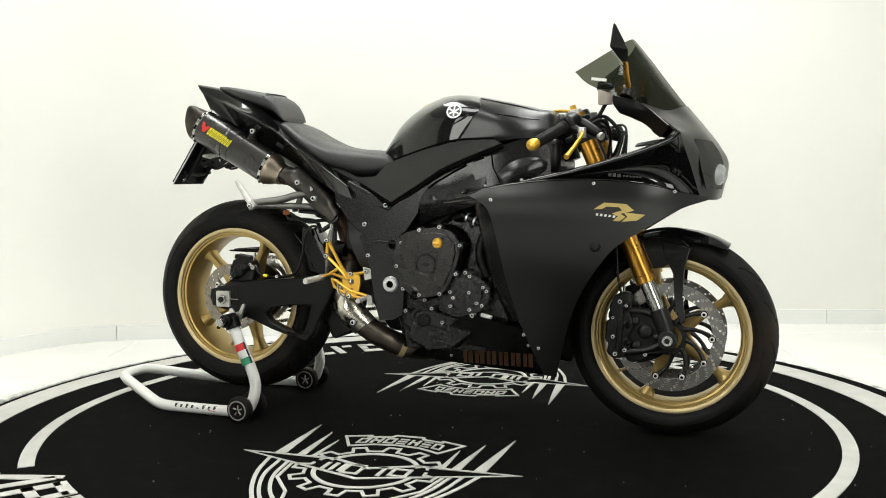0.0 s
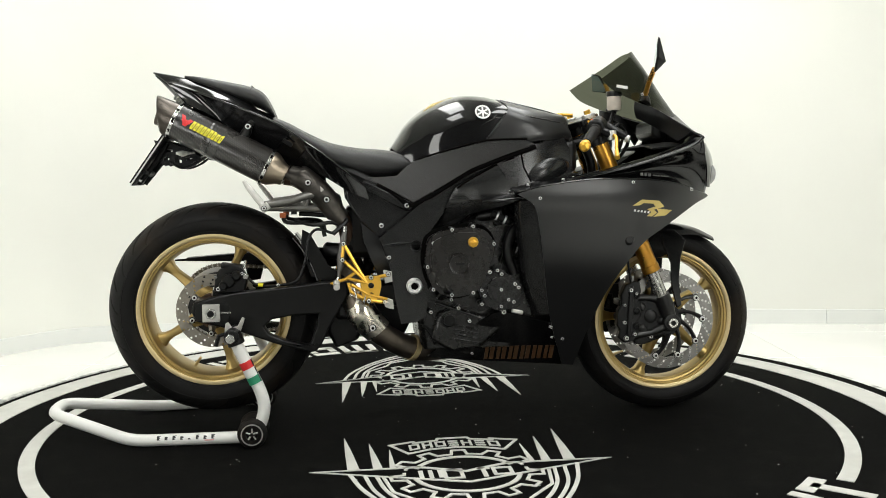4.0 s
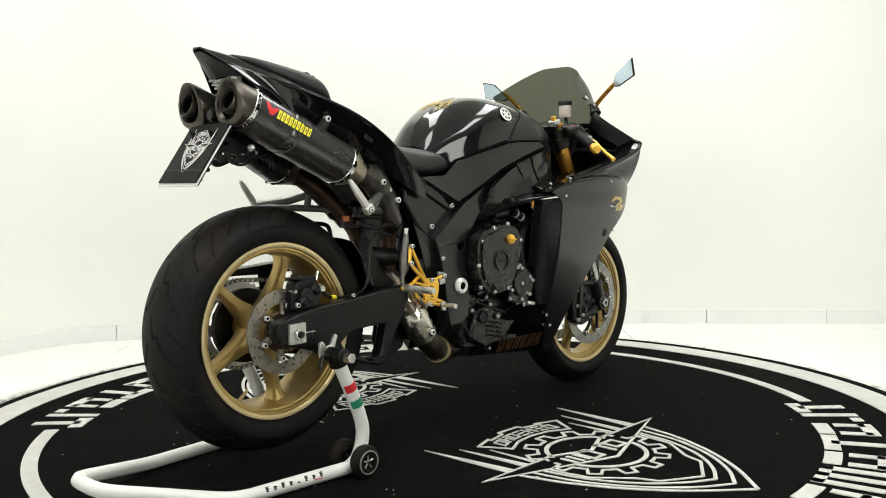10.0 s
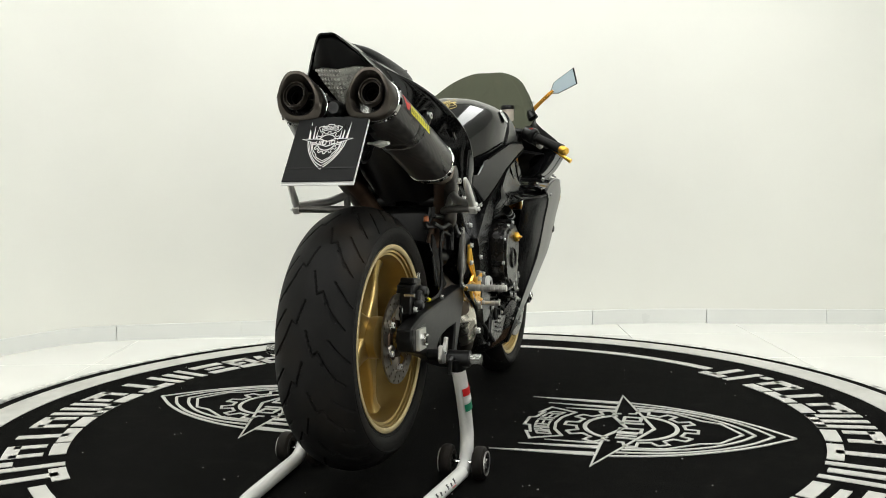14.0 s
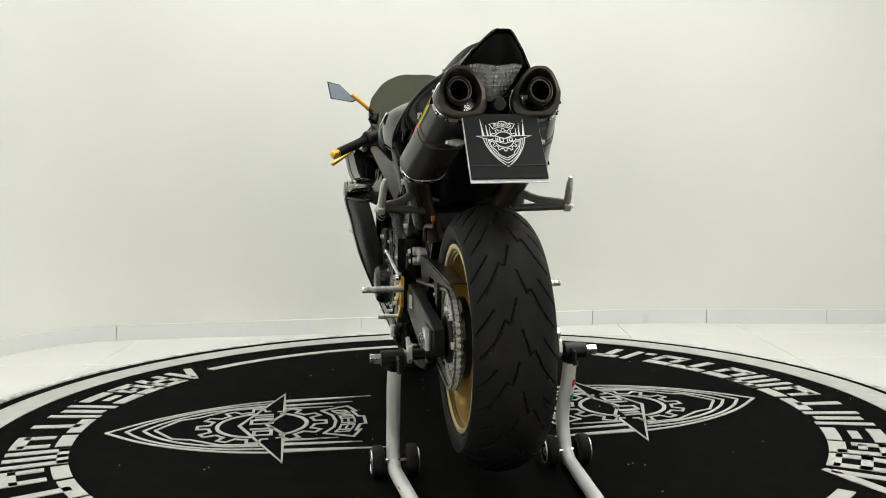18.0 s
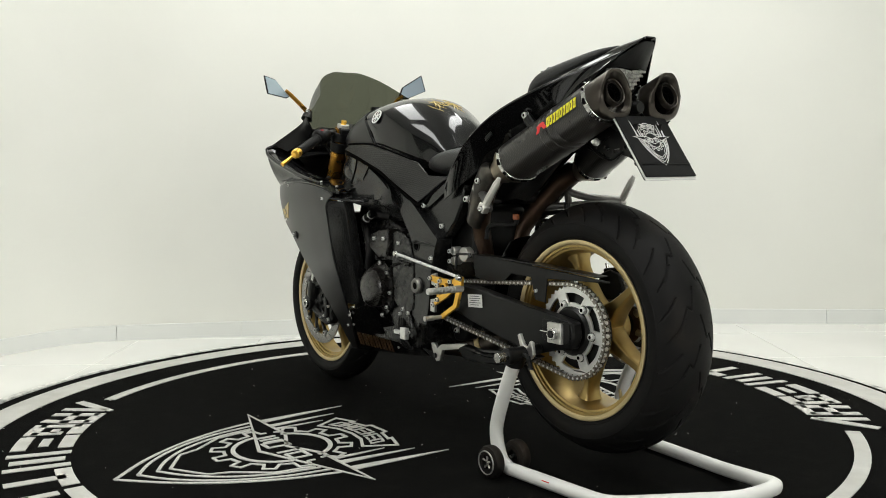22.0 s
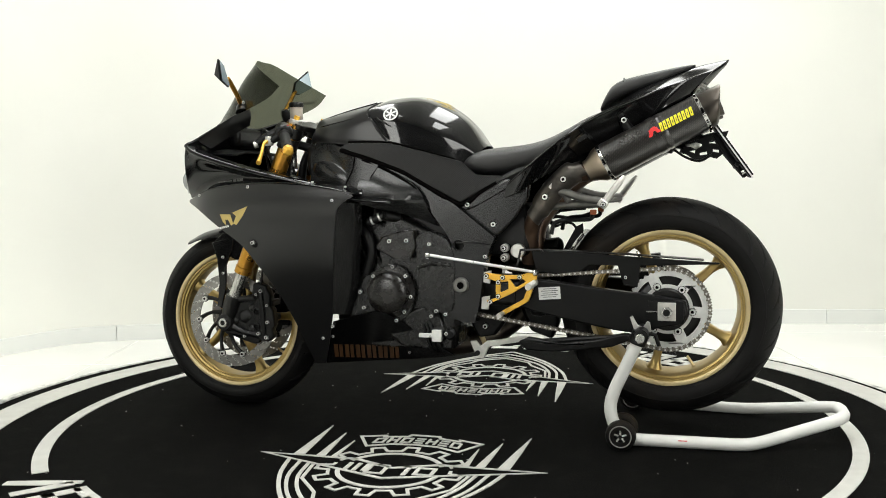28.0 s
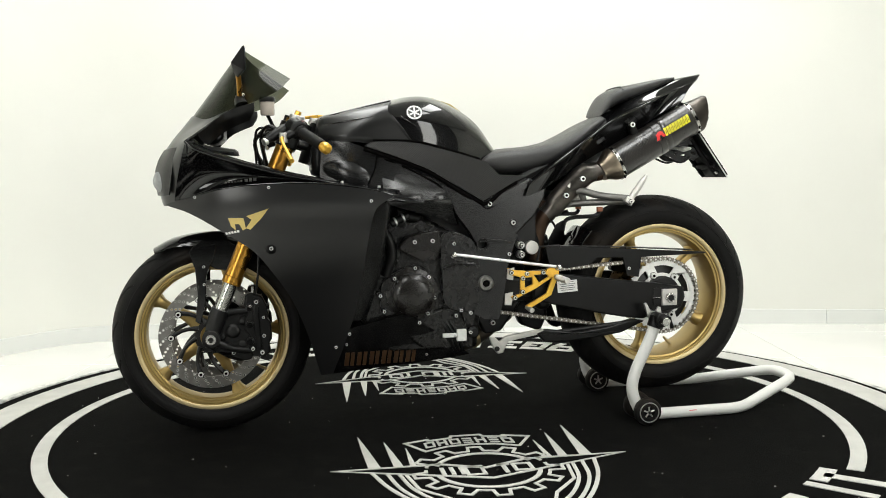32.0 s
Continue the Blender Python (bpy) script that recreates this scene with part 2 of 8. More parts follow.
class Geo:
    """Vertices and faces of one mesh."""

    def __init__(self):
        self.v, self.f = [], []

    def add(self, vs, fs):
        n = len(self.v)
        self.v += [tuple(float(c) for c in p) for p in vs]
        self.f += [tuple(i + n for i in q) for q in fs]
        return self

    def loft(self, rings, cap=True, closed=True):
        m = len(rings[0])
        vs = [p for r in rings for p in r]
        fs = []
        for i in range(len(rings) - 1):
            for j in range(m if closed else m - 1):
                k = (j + 1) % m
                fs.append((i * m + j, i * m + k, (i + 1) * m + k, (i + 1) * m + j))
        if cap and closed:
            fs.append(tuple(range(m)))
            fs.append(tuple(range((len(rings) - 1) * m, len(rings) * m)))
        return self.add(vs, fs)

    def tube(self, path, r, seg=12, cap=True):
        p = [Vector([float(c) for c in q]) for q in path]
        rs = r if isinstance(r, (list, tuple)) else [r] * len(p)
        d0 = (p[1] - p[0]).normalized()
        u = d0.orthogonal().normalized()
        rings = []
        for i, q in enumerate(p):
            d = (p[min(i + 1, len(p) - 1)] - p[max(i - 1, 0)]).normalized()
            u = (u - d * u.dot(d)).normalized()
            w = d.cross(u)
            rings.append([q + (u * math.cos(2 * math.pi * k / seg) + w * math.sin(2 * math.pi * k / seg)) * rs[i] for k in range(seg)])
        return self.loft(rings, cap)

    def lathe(self, prof, origin=(0, 0, 0), axis="y", seg=48, closed=False, sign=1):
        """Turns (radius, offset along the axis) round an axis."""
        rings = []
        for k in range(seg):
            a = 2 * math.pi * k / seg
            ca, sa = math.cos(a), math.sin(a)
            ring = []
            for r, h in prof:
                q = {"y": (r * ca, h * sign, r * sa), "z": (r * ca, r * sa, h), "x": (h, r * ca, r * sa)}[axis]
                ring.append((q[0] + origin[0], q[1] + origin[1], q[2] + origin[2]))
            rings.append(ring)
        m = len(prof)
        vs = [p for r in rings for p in r]
        fs = []
        for i in range(seg):
            for j in range(m if closed else m - 1):
                a, b = i * m + j, i * m + (j + 1) % m
                c, d = ((i + 1) % seg) * m + (j + 1) % m, ((i + 1) % seg) * m + j
                fs.append((a, b, c, d))
        return self.add(vs, fs)

    def plate(self, outline, y0, y1, holes=(), map3=None):
        """A sheet cut from an outline in the x-z plane, from y0 to y1, with holes through it."""
        loops = [list(outline)] + [list(h) for h in holes]
        flat = [Vector((p[0], p[1], 0)) for l in loops for p in l]
        from3 = map3 or (lambda x, y, z: (x, y, z))
        tri = mathutils_tess([[Vector((p[0], p[1], 0)) for p in l] for l in loops])
        n = len(flat)
        vs = [from3(p.x, y0, p.y) for p in flat] + [from3(p.x, y1, p.y) for p in flat]
        fs = [tuple(t) for t in tri] + [tuple(i + n for i in reversed(t)) for t in tri]
        s = 0
        for l in loops:
            m = len(l)
            for i in range(m):
                j = (i + 1) % m
                fs.append((s + i, s + j, s + j + n, s + i + n))
            s += m
        return self.add(vs, fs)

    def box(self, c, size, rot=None):
        m = rot or Matrix.Identity(3)
        vs = []
        for sx in (-1, 1):
            for sy in (-1, 1):
                for sz in (-1, 1):
                    vs.append(Vector(c) + m @ Vector((sx * size[0] / 2, sy * size[1] / 2, sz * size[2] / 2)))
        return self.add(vs, [(0, 1, 3, 2), (4, 6, 7, 5), (0, 4, 5, 1), (2, 3, 7, 6), (0, 2, 6, 4), (1, 5, 7, 3)])

    def surf(self, grid, nu=5, nv=5, mirror=False):
        """A rounded sheet through rows of control points; mirror adds the other half across y = 0."""
        rows = [smooth_line(r, nv) for r in grid]
        if mirror:
            rows = [[(p[0], -p[1], p[2]) for p in r[:0:-1]] + list(r) for r in rows]
        cols = [smooth_line([r[j] for r in rows], nu) for j in range(len(rows[0]))]
        m, n = len(cols), len(cols[0])
        vs = [cols[j][i] for i in range(n) for j in range(m)]
        fs = [(i * m + j, i * m + j + 1, (i + 1) * m + j + 1, (i + 1) * m + j) for i in range(n - 1) for j in range(m - 1)]
        return self.add(vs, fs)

    def panel(self, outline, depth, side=1, step=0.03):
        """A curved sheet: an outline in the x-z plane, its distance from the middle plane given by depth(x, z)."""
        bm = bmesh.new()
        bm.faces.new([bm.verts.new((p[0], 0, p[1])) for p in outline])
        xs, zs = [p[0] for p in outline], [p[1] for p in outline]
        for k, lo, hi in ((0, min(xs), max(xs)), (2, min(zs), max(zs))):
            c = lo + step
            while c < hi - 0.004:
                co, no = [0, 0, 0], [0, 0, 0]
                co[k], no[k] = c, 1
                bmesh.ops.bisect_plane(bm, geom=bm.verts[:] + bm.edges[:] + bm.faces[:], plane_co=co, plane_no=no)
                c += step
        bm.verts.index_update()
        vs = [(v.co.x, side * depth(v.co.x, v.co.z), v.co.z) for v in bm.verts]
        fs = [tuple(v.index for v in f.verts) for f in bm.faces]
        bm.free()
        return self.add(vs, fs)


from mathutils.geometry import tessellate_polygon as mathutils_tess

ROOTS = {}


def part(name, geo, mat, parent, label="", angle=38, bevel=0.0, solid=0.0, seg=2, offset=0.0, weld=False):
    """Links a mesh as one part under a thing or under another part."""
    me = bpy.data.meshes.new(name)
    me.from_pydata(geo.v, [], geo.f)
    bm = bmesh.new()
    bm.from_mesh(me)
    if weld:
        bmesh.ops.remove_doubles(bm, verts=bm.verts, dist=0.0004)
    bmesh.ops.recalc_face_normals(bm, faces=bm.faces)
    bm.to_mesh(me)
    bm.free()
    me.shade_smooth()
    me.set_sharp_from_angle(angle=radians(angle))
    me.materials.append(mat)
    ob = new(name, me)
    if parent is not None:
        ob.parent = parent
        if parent in ROOTS:
            ob.location = ROOTS[parent]
    if solid:
        mod = ob.modifiers.new("thickness", "SOLIDIFY")
        mod.thickness, mod.offset = solid, offset
        crisp = ob.modifiers.new("crisp_rim", "EDGE_SPLIT")
        crisp.split_angle = radians(max(angle, 45))
    if bevel:
        mod = ob.modifiers.new("edges", "BEVEL")
        mod.width, mod.segments, mod.limit_method, mod.angle_limit = bevel, seg, "ANGLE", radians(35)
    if label:
        ob["label"] = label
    return ob


def thing(name, label, category, at=(0, 0, 0), offset=(0, 0, 0)):
    ob = new(name)
    ob.empty_display_size = 0.1
    ob.location = at
    ROOTS[ob] = Vector(offset)
    return tagged(ob, label, category)


def circle(cx, cz, r, n=24, a0=0.0):
    return [(cx + r * math.cos(a0 + 2 * math.pi * i / n), cz + r * math.sin(a0 + 2 * math.pi * i / n)) for i in range(n)]


def inter(x, xs, ys):
    return float(np.interp(x, xs, ys))


def soft(x, xs, ys):
    """A rounded curve through the points (xs, ys)."""
    n = len(xs)
    x = min(max(x, xs[0]), xs[-1])
    i = min(max(int(np.searchsorted(xs, x)) - 1, 0), n - 2)
    h = xs[i + 1] - xs[i]
    t = (x - xs[i]) / h

    def slope(k):
        if k == 0:
            return (ys[1] - ys[0]) / (xs[1] - xs[0])
        if k == n - 1:
            return (ys[-1] - ys[-2]) / (xs[-1] - xs[-2])
        return (ys[k + 1] - ys[k - 1]) / (xs[k + 1] - xs[k - 1])
    m0, m1 = slope(i) * h, slope(i + 1) * h
    return (2 * t ** 3 - 3 * t ** 2 + 1) * ys[i] + (t ** 3 - 2 * t ** 2 + t) * m0 + (3 * t ** 2 - 2 * t ** 3) * ys[i + 1] + (t ** 3 - t ** 2) * m1


# ---------------------------------------------------------------- the room
WHITE_LINE = [(-3.6, -2.6), (-3.6, -1.4), (-2.009, 1.201), (-1.789, 1.539), (1.05, 1.875), (2.9, 1.665), (4.2, 0.6), (4.2, -2.2)]
DARK_LINE = [(4.2, -2.2), (4.2, -6.0), (-3.6, -6.0), (-3.6, -2.6)]


def rounded(line, step=0.42, times=3):
    """The line cut into short steps, with its corners rounded off."""
    p = [Vector(line[0])]
    for a, b in zip(line[:-1], line[1:]):
        a, b = Vector(a), Vector(b)
        n = max(1, int((b - a).length / step))
        p += [a.lerp(b, (k + 1) / n) for k in range(n)]
    for _ in range(times):
        q = [p[0]]
        for a, b in zip(p[:-1], p[1:]):
            q += [a.lerp(b, 0.25), a.lerp(b, 0.75)]
        p = q + [p[-1]]
    return p


def wall(name, line, mat, label):
    """A wall of even thickness along a line, with its row of skirting tiles."""
    mid = Vector((0, -1.5))
    rings, outs = [], []
    for i, p in enumerate(line):
        d = (line[min(i + 1, len(line) - 1)] - line[max(i - 1, 0)]).normalized()
        out = Vector((-d.y, d.x))
        if out.dot(p - mid) < 0:
            out = -out
        q = p + out * 0.15
        outs.append(out)
        rings.append([(p.x, p.y, FLOOR_Z), (p.x, p.y, CEIL_Z), (q.x, q.y, CEIL_Z), (q.x, q.y, FLOOR_Z)])
    w = part(name, Geo().loft(rings), mat, None, angle=35)
    tagged(w, label, "wall", kind="structure")
    base = new(name.replace("wall", "baseboard"))
    tagged(base, "low pale glazed tile skirting along the wall", "baseboard", kind="structure")
    dist = [0.0]
    for a, b in zip(line[:-1], line[1:]):
        dist.append(dist[-1] + (b - a).length)
    xs, ys = [p.x for p in line], [p.y for p in line]
    ox, oy = [o.x for o in outs], [o.y for o in outs]
    k = 0.0
    while k < dist[-1] - 0.02:
        e = min(k + 0.598, dist[-1])
        row = []
        for f in np.linspace(k + 0.001, e, 6):
            x, y, u, v = inter(f, dist, xs), inter(f, dist, ys), inter(f, dist, ox), inter(f, dist, oy)
            row.append([(x, y, FLOOR_Z), (x - u * 0.012, y - v * 0.012, FLOOR_Z), (x - u * 0.012, y - v * 0.012, 0.054), (x - u * 0.010, y - v * 0.010, 0.056), (x, y, 0.056)])
        part("tile", Geo().loft(row), M_BASE, base, angle=35)
        k += 0.6


def room():
    wall("wall_back", rounded(WHITE_LINE), M_WALL, "smooth white painted studio wall with rounded corners")
    for k, (p, q) in enumerate(zip(DARK_LINE[:-1], DARK_LINE[1:])):
        wall("wall_%d" % (k + 1), [Vector(p), Vector(q)], M_FARWALL, "dark grey painted wall of the dim end")
    g = Geo()
    g.box((0.3, -2.0, FLOOR_Z - 0.06), (8.6, 8.6, 0.1))
    floor = part("floor", g, M_GROUT, None)
    tagged(floor, "glossy white tiled studio floor with thin joints", "floor", kind="structure")
    tile = Geo()
    s, h, c = 0.2988, 0.0105, 0.002
    tile.loft([[(x * s, y * s, -h) for x, y in ((-1, -1), (1, -1), (1, 1), (-1, 1))], [(x * s, y * s, -0.0015) for x, y in ((-1, -1), (1, -1), (1, 1), (-1, 1))],
               [(x * (s - c), y * (s - c), 0) for x, y in ((-1, -1), (1, -1), (1, 1), (-1, 1))]])
    first = None
    for ix in range(-6, 8):
        for iy in range(-11, 6):
            x, y = ix * 0.6 - 0.02, iy * 0.6 + 0.05
            a = radians(-1.0)
            px, py = x * math.cos(a) - y * math.sin(a), x * math.sin(a) + y * math.cos(a)
            if px < -3.7 or px > 4.4 or py < -6.2 or py > 2.1 or math.hypot(px, py) < 1.0:
                continue
            if first is None:
                first = part("tile", tile, M_TILE, floor, angle=20)
                ob = first
            else:
                ob = new("tile", first.data)
                ob.parent = floor
            ob.location, ob.rotation_euler = (px, py, FLOOR_Z), (0, 0, a)
    g = Geo()
    g.box((0.3, -2.0, CEIL_Z + 0.05), (8.8, 8.8, 0.1))
    tagged(part("ceiling", g, M_CEIL, None), "plain ceiling over the studio, unseen and greyed for the reflections", "ceiling", kind="structure")


LAMPS = [(-0.74, 0.55, 0.86), (1.06, 0.55, 1.04), (-1.0, -1.7, 0.82), (1.3, -1.7, 1.12)]


def ceiling_lights():
    for x, y, share in LAMPS:
        root = thing("ceiling_light", "long white ceiling light with a glowing diffuser", "ceiling light", (x, y, CEIL_Z - 0.06))
        root["group"] = "ceiling lights"
        g = Geo()
        g.plate([(-0.32, -0.95), (0.32, -0.95), (0.32, 0.95), (-0.32, 0.95)], 0.0, 0.06,
                holes=[[(-0.29, -0.92), (-0.29, 0.92), (0.29, 0.92), (0.29, -0.92)]], map3=lambda a, b, c: (a, c, b))
        part("frame", g, M_WALL, root, bevel=0.003)
        g = Geo()
        g.box((0, 0, 0.03), (0.578, 1.838, 0.01))
        part("diffuser", g, M_LED, root)
        lamp = bpy.data.lights.new("studio_lamp", "AREA")
        lamp.shape, lamp.size, lamp.size_y, lamp.energy, lamp.color = "RECTANGLE", 0.56, 1.8, LAMP_POWER * share, LAMP_TINT
        ob = new("studio_lamp", lamp)
        ob.location = (x, y, CEIL_Z - 0.045)


def softboxes():
    """Two tall softboxes on stands, beside and behind the camera."""
    for x, y, turn in ((-2.3, -3.6, 32), (2.3, -3.6, -32)):
        root = thing("softbox", "tall white studio softbox on a black stand", "studio light", (x, y, FLOOR_Z))
        root["group"] = "softboxes"
        root.rotation_euler = (0, 0, radians(-turn))
        g = Geo().loft([[(u, 0.0, v) for u, v in ((-0.53, 0.60), (0.53, 0.60), (0.53, 2.30), (-0.53, 2.30))], [(u, -0.40, v) for u, v in ((-0.1, 1.3), (0.1, 1.3), (0.1, 1.6), (-0.1, 1.6))]], cap=False)
        part("hood", g, M_BLACK, root, solid=0.004)
        part("diffuser", Geo().box((0, -0.012, 1.45), (1.04, 0.006, 1.68)), M_LED, root)
        part("pole", Geo().tube([(0, -0.4, 0.0), (0, -0.4, 1.5)], 0.016, 10), M_SATIN, root)
        for k in range(3):
            an = radians(90 + 120 * k)
            part("leg", Geo().tube([(0, -0.4, 0.5), (0.42 * math.cos(an), -0.4 + 0.42 * math.sin(an), 0.012)], 0.011, 8), M_SATIN, root)
        lamp = bpy.data.lights.new("softbox_lamp", "AREA")
        lamp.shape, lamp.size, lamp.size_y, lamp.energy, lamp.color = "RECTANGLE", 1.02, 1.66, BOX_POWER, LAMP_TINT
        ob = new("softbox_lamp", lamp)
        c, s = math.cos(radians(-turn)), math.sin(radians(-turn))
        ob.matrix_basis = look((x - s * 0.004, y + c * 0.004, FLOOR_Z + 1.45), (x - s * 2, y + c * 2, FLOOR_Z + 1.45))


# ---------------------------------------------------------------- the turntable
def flat_ring(r0, r1, z0, z1, a0=0.0, a1=360.0, seg=180):
    g = Geo()
    full = a1 - a0 >= 360
    n = max(2, int(seg * (a1 - a0) / 360))
    rings = []
    for k in range(n if full else n + 1):
        a = radians(a0 + (a1 - a0) * k / n)
        c, s = math.cos(a), math.sin(a)
        rings.append([(r0 * c, r0 * s, z0), (r1 * c, r1 * s, z0), (r1 * c, r1 * s, z1), (r0 * c, r0 * s, z1)])
    if full:
        rings.append(rings[0])
    return g.loft(rings, cap=not full)


def stroke(geo, pts, width, z0=0.0, z1=0.0022, closed=False):
    """A flat painted line of a given width; width may be a list, one a point."""
    p = [Vector((float(q[0]), float(q[1]))) for q in pts]
    w = width if isinstance(width, (list, tuple)) else [width] * len(p)
    n = len(p)
    lo, hi = [], []
    for i in range(n):
        a = p[i - 1] if (i or closed) else p[i] * 2 - p[i + 1]
        b = p[(i + 1) % n] if (i < n - 1 or closed) else p[i] * 2 - p[i - 1]
        d0, d1 = (p[i] - a).normalized(), (b - p[i]).normalized()
        t = (d0 + d1)
        t = t.normalized() if t.length > 1e-4 else d1
        nrm = Vector((-t.y, t.x))
        k = max(0.45, abs(nrm.dot(Vector((-d1.y, d1.x)))))
        lo.append(p[i] - nrm * w[i] / 2 / k)
        hi.append(p[i] + nrm * w[i] / 2 / k)
    rings = [[(a.x, a.y, z0), (b.x, b.y, z0), (b.x, b.y, z1), (a.x, a.y, z1)] for a, b in zip(lo, hi)]
    if closed:
        rings.append(rings[0])
    geo.loft(rings, cap=not closed)
    return geo


def emblem_shapes():
    """The shield emblem as plain strokes: u across, v outward from the table's middle, in metres."""
    out = []

    def line(name, pts, w, closed=False):
        out.append((name, stroke(Geo(), pts, w, closed=closed)))

    line("spear", [(-0.394, 0.520), (-0.118, 0.519), (0.0, 0.571), (0.118, 0.519), (0.394, 0.520), (0.0, 0.655)], 0.011, True)
    # four plain marks inside the spear
    for u, half, form in ((-0.093, 0.025, "bars"), (-0.035, 0.022, "frame"), (0.046, 0.018, "pad"), (0.095, 0.022, "frame")):
        c, h = 0.591 - abs(u) * 0.10, 0.036 - abs(u) * 0.11
        if form == "frame":
            line("mark", [(u - half, c - h), (u + half, c - h), (u + half, c + h), (u - half, c + h)], 0.0105, True)
        elif form == "bars":
            for k in (-1, 0, 1):
                line("mark", [(u + k * half, c - h - 0.004), (u + k * half, c + h + 0.004)], 0.0115)
        else:
            line("mark", [(u - half, c - h), (u + half, c - h)], 0.012)
            line("mark", [(u, c - h), (u, c + h + 0.004)], 0.012)
    cv = 0.585
    for a0, a1 in ((203, 337), (12, 168)):
        line("circle_arc", [(0.137 * math.cos(radians(a)), cv + 0.137 * math.sin(radians(a))) for a in np.linspace(a0, a1, 22)], 0.013)
    for a0, a1 in ((196, 344), (-8, 188)):
        pts = []
        n = max(3, int(round((a1 - a0) / 30)))
        st = (a1 - a0) / n
        for k in range(n):
            b = a0 + k * st
            for off, r in ((0.0, 0.162), (0.27, 0.162), (0.36, 0.198), (0.70, 0.198), (0.79, 0.162)):
                pts.append((r * math.cos(radians(b + off * st)), cv + r * math.sin(radians(b + off * st))))
        pts.append((0.162 * math.cos(radians(a1)), cv + 0.162 * math.sin(radians(a1))))
        line("gear", pts, 0.009)
    line("banner", [(-0.182, 0.312), (-0.113, 0.287), (-0.113, 0.300), (-0.045, 0.284), (-0.040, 0.266), (0.046, 0.266), (0.052, 0.284), (0.115, 0.300), (0.113, 0.287),
                    (0.184, 0.312), (0.135, 0.398), (0.07, 0.366), (0.0, 0.357), (-0.07, 0.366), (-0.135, 0.398)], 0.009, True)
    # seven plain marks along the banner
    for k in range(7):
        u = -0.114 + k * 0.038
        v, t = 0.318 + 1.6 * u * u, 3.2 * u

        def tilt(du, dv):
            return (u + du, v + dv + du * t)
        if k in (0, 2, 6):
            line("banner_mark", [tilt(-0.012, -0.020), tilt(0.012, -0.020), tilt(0.012, 0.020), tilt(-0.012, 0.020)], 0.0068, True)
        elif k in (1, 4):
            for du in (-0.011, 0.011):
                line("banner_mark", [tilt(du, -0.024), tilt(du, 0.024)], 0.0075)
            line("banner_mark", [tilt(-0.011, -0.002), tilt(0.011, -0.002)], 0.0068)
        else:
            for dv in (-0.020, 0.0, 0.020):
                line("banner_mark", [tilt(-0.014, dv), tilt(0.014, dv)], 0.0068)
    for s in (-1, 1):
        for u0, u1, v1, w in ((0.290, 0.310, 0.222, 0.032), (0.226, 0.240, 0.290, 0.025), (0.187, 0.186, 0.357, 0.016)):
            line("claw", [(s * u0, 0.515), (s * (u0 + u1) / 2, (0.515 + v1) / 2), (s * u1, v1)], [w, w * 0.62, 0.002])
        line("shield_line", smooth_line([(s * 0.300, 0.556), (s * 0.268, 0.68), (s * 0.205, 0.815), (s * 0.115, 0.94), (0.0, 1.052)], 7), 0.011)
        line("shield_line", smooth_line([(s * 0.262, 0.570), (s * 0.238, 0.70), (s * 0.175, 0.83), (s * 0.09, 0.93), (0.0, 0.993)], 7), 0.010)
        line("shield_line", smooth_line([(s * 0.232, 0.582), (s * 0.210, 0.70), (s * 0.152, 0.815), (s * 0.075, 0.895), (0.0, 0.942)], 7), 0.010)
        line("shield_line", [(s * 0.215, 0.59), (s * 0.198, 0.70), (s * 0.125, 0.79), (s * 0.105, 0.845), (0.0, 0.908)], 0.009)
    return out


def table_rim():
    """The fixed metal rim in which the table turns."""
    g = Geo().lathe([(1.560, FLOOR_Z), (1.589, FLOOR_Z), (1.590, -0.006), (1.585, 0.0), (1.563, 0.0), (1.560, -0.003)], (-0.011, 0, 0), axis="z", seg=180, closed=True)
    tagged(part("trim", g, M_EDGE, None, angle=30), "scuffed pale metal trim fixed round the turntable", "trim", kind="structure")


MAT = (-0.0138, -0.0095)


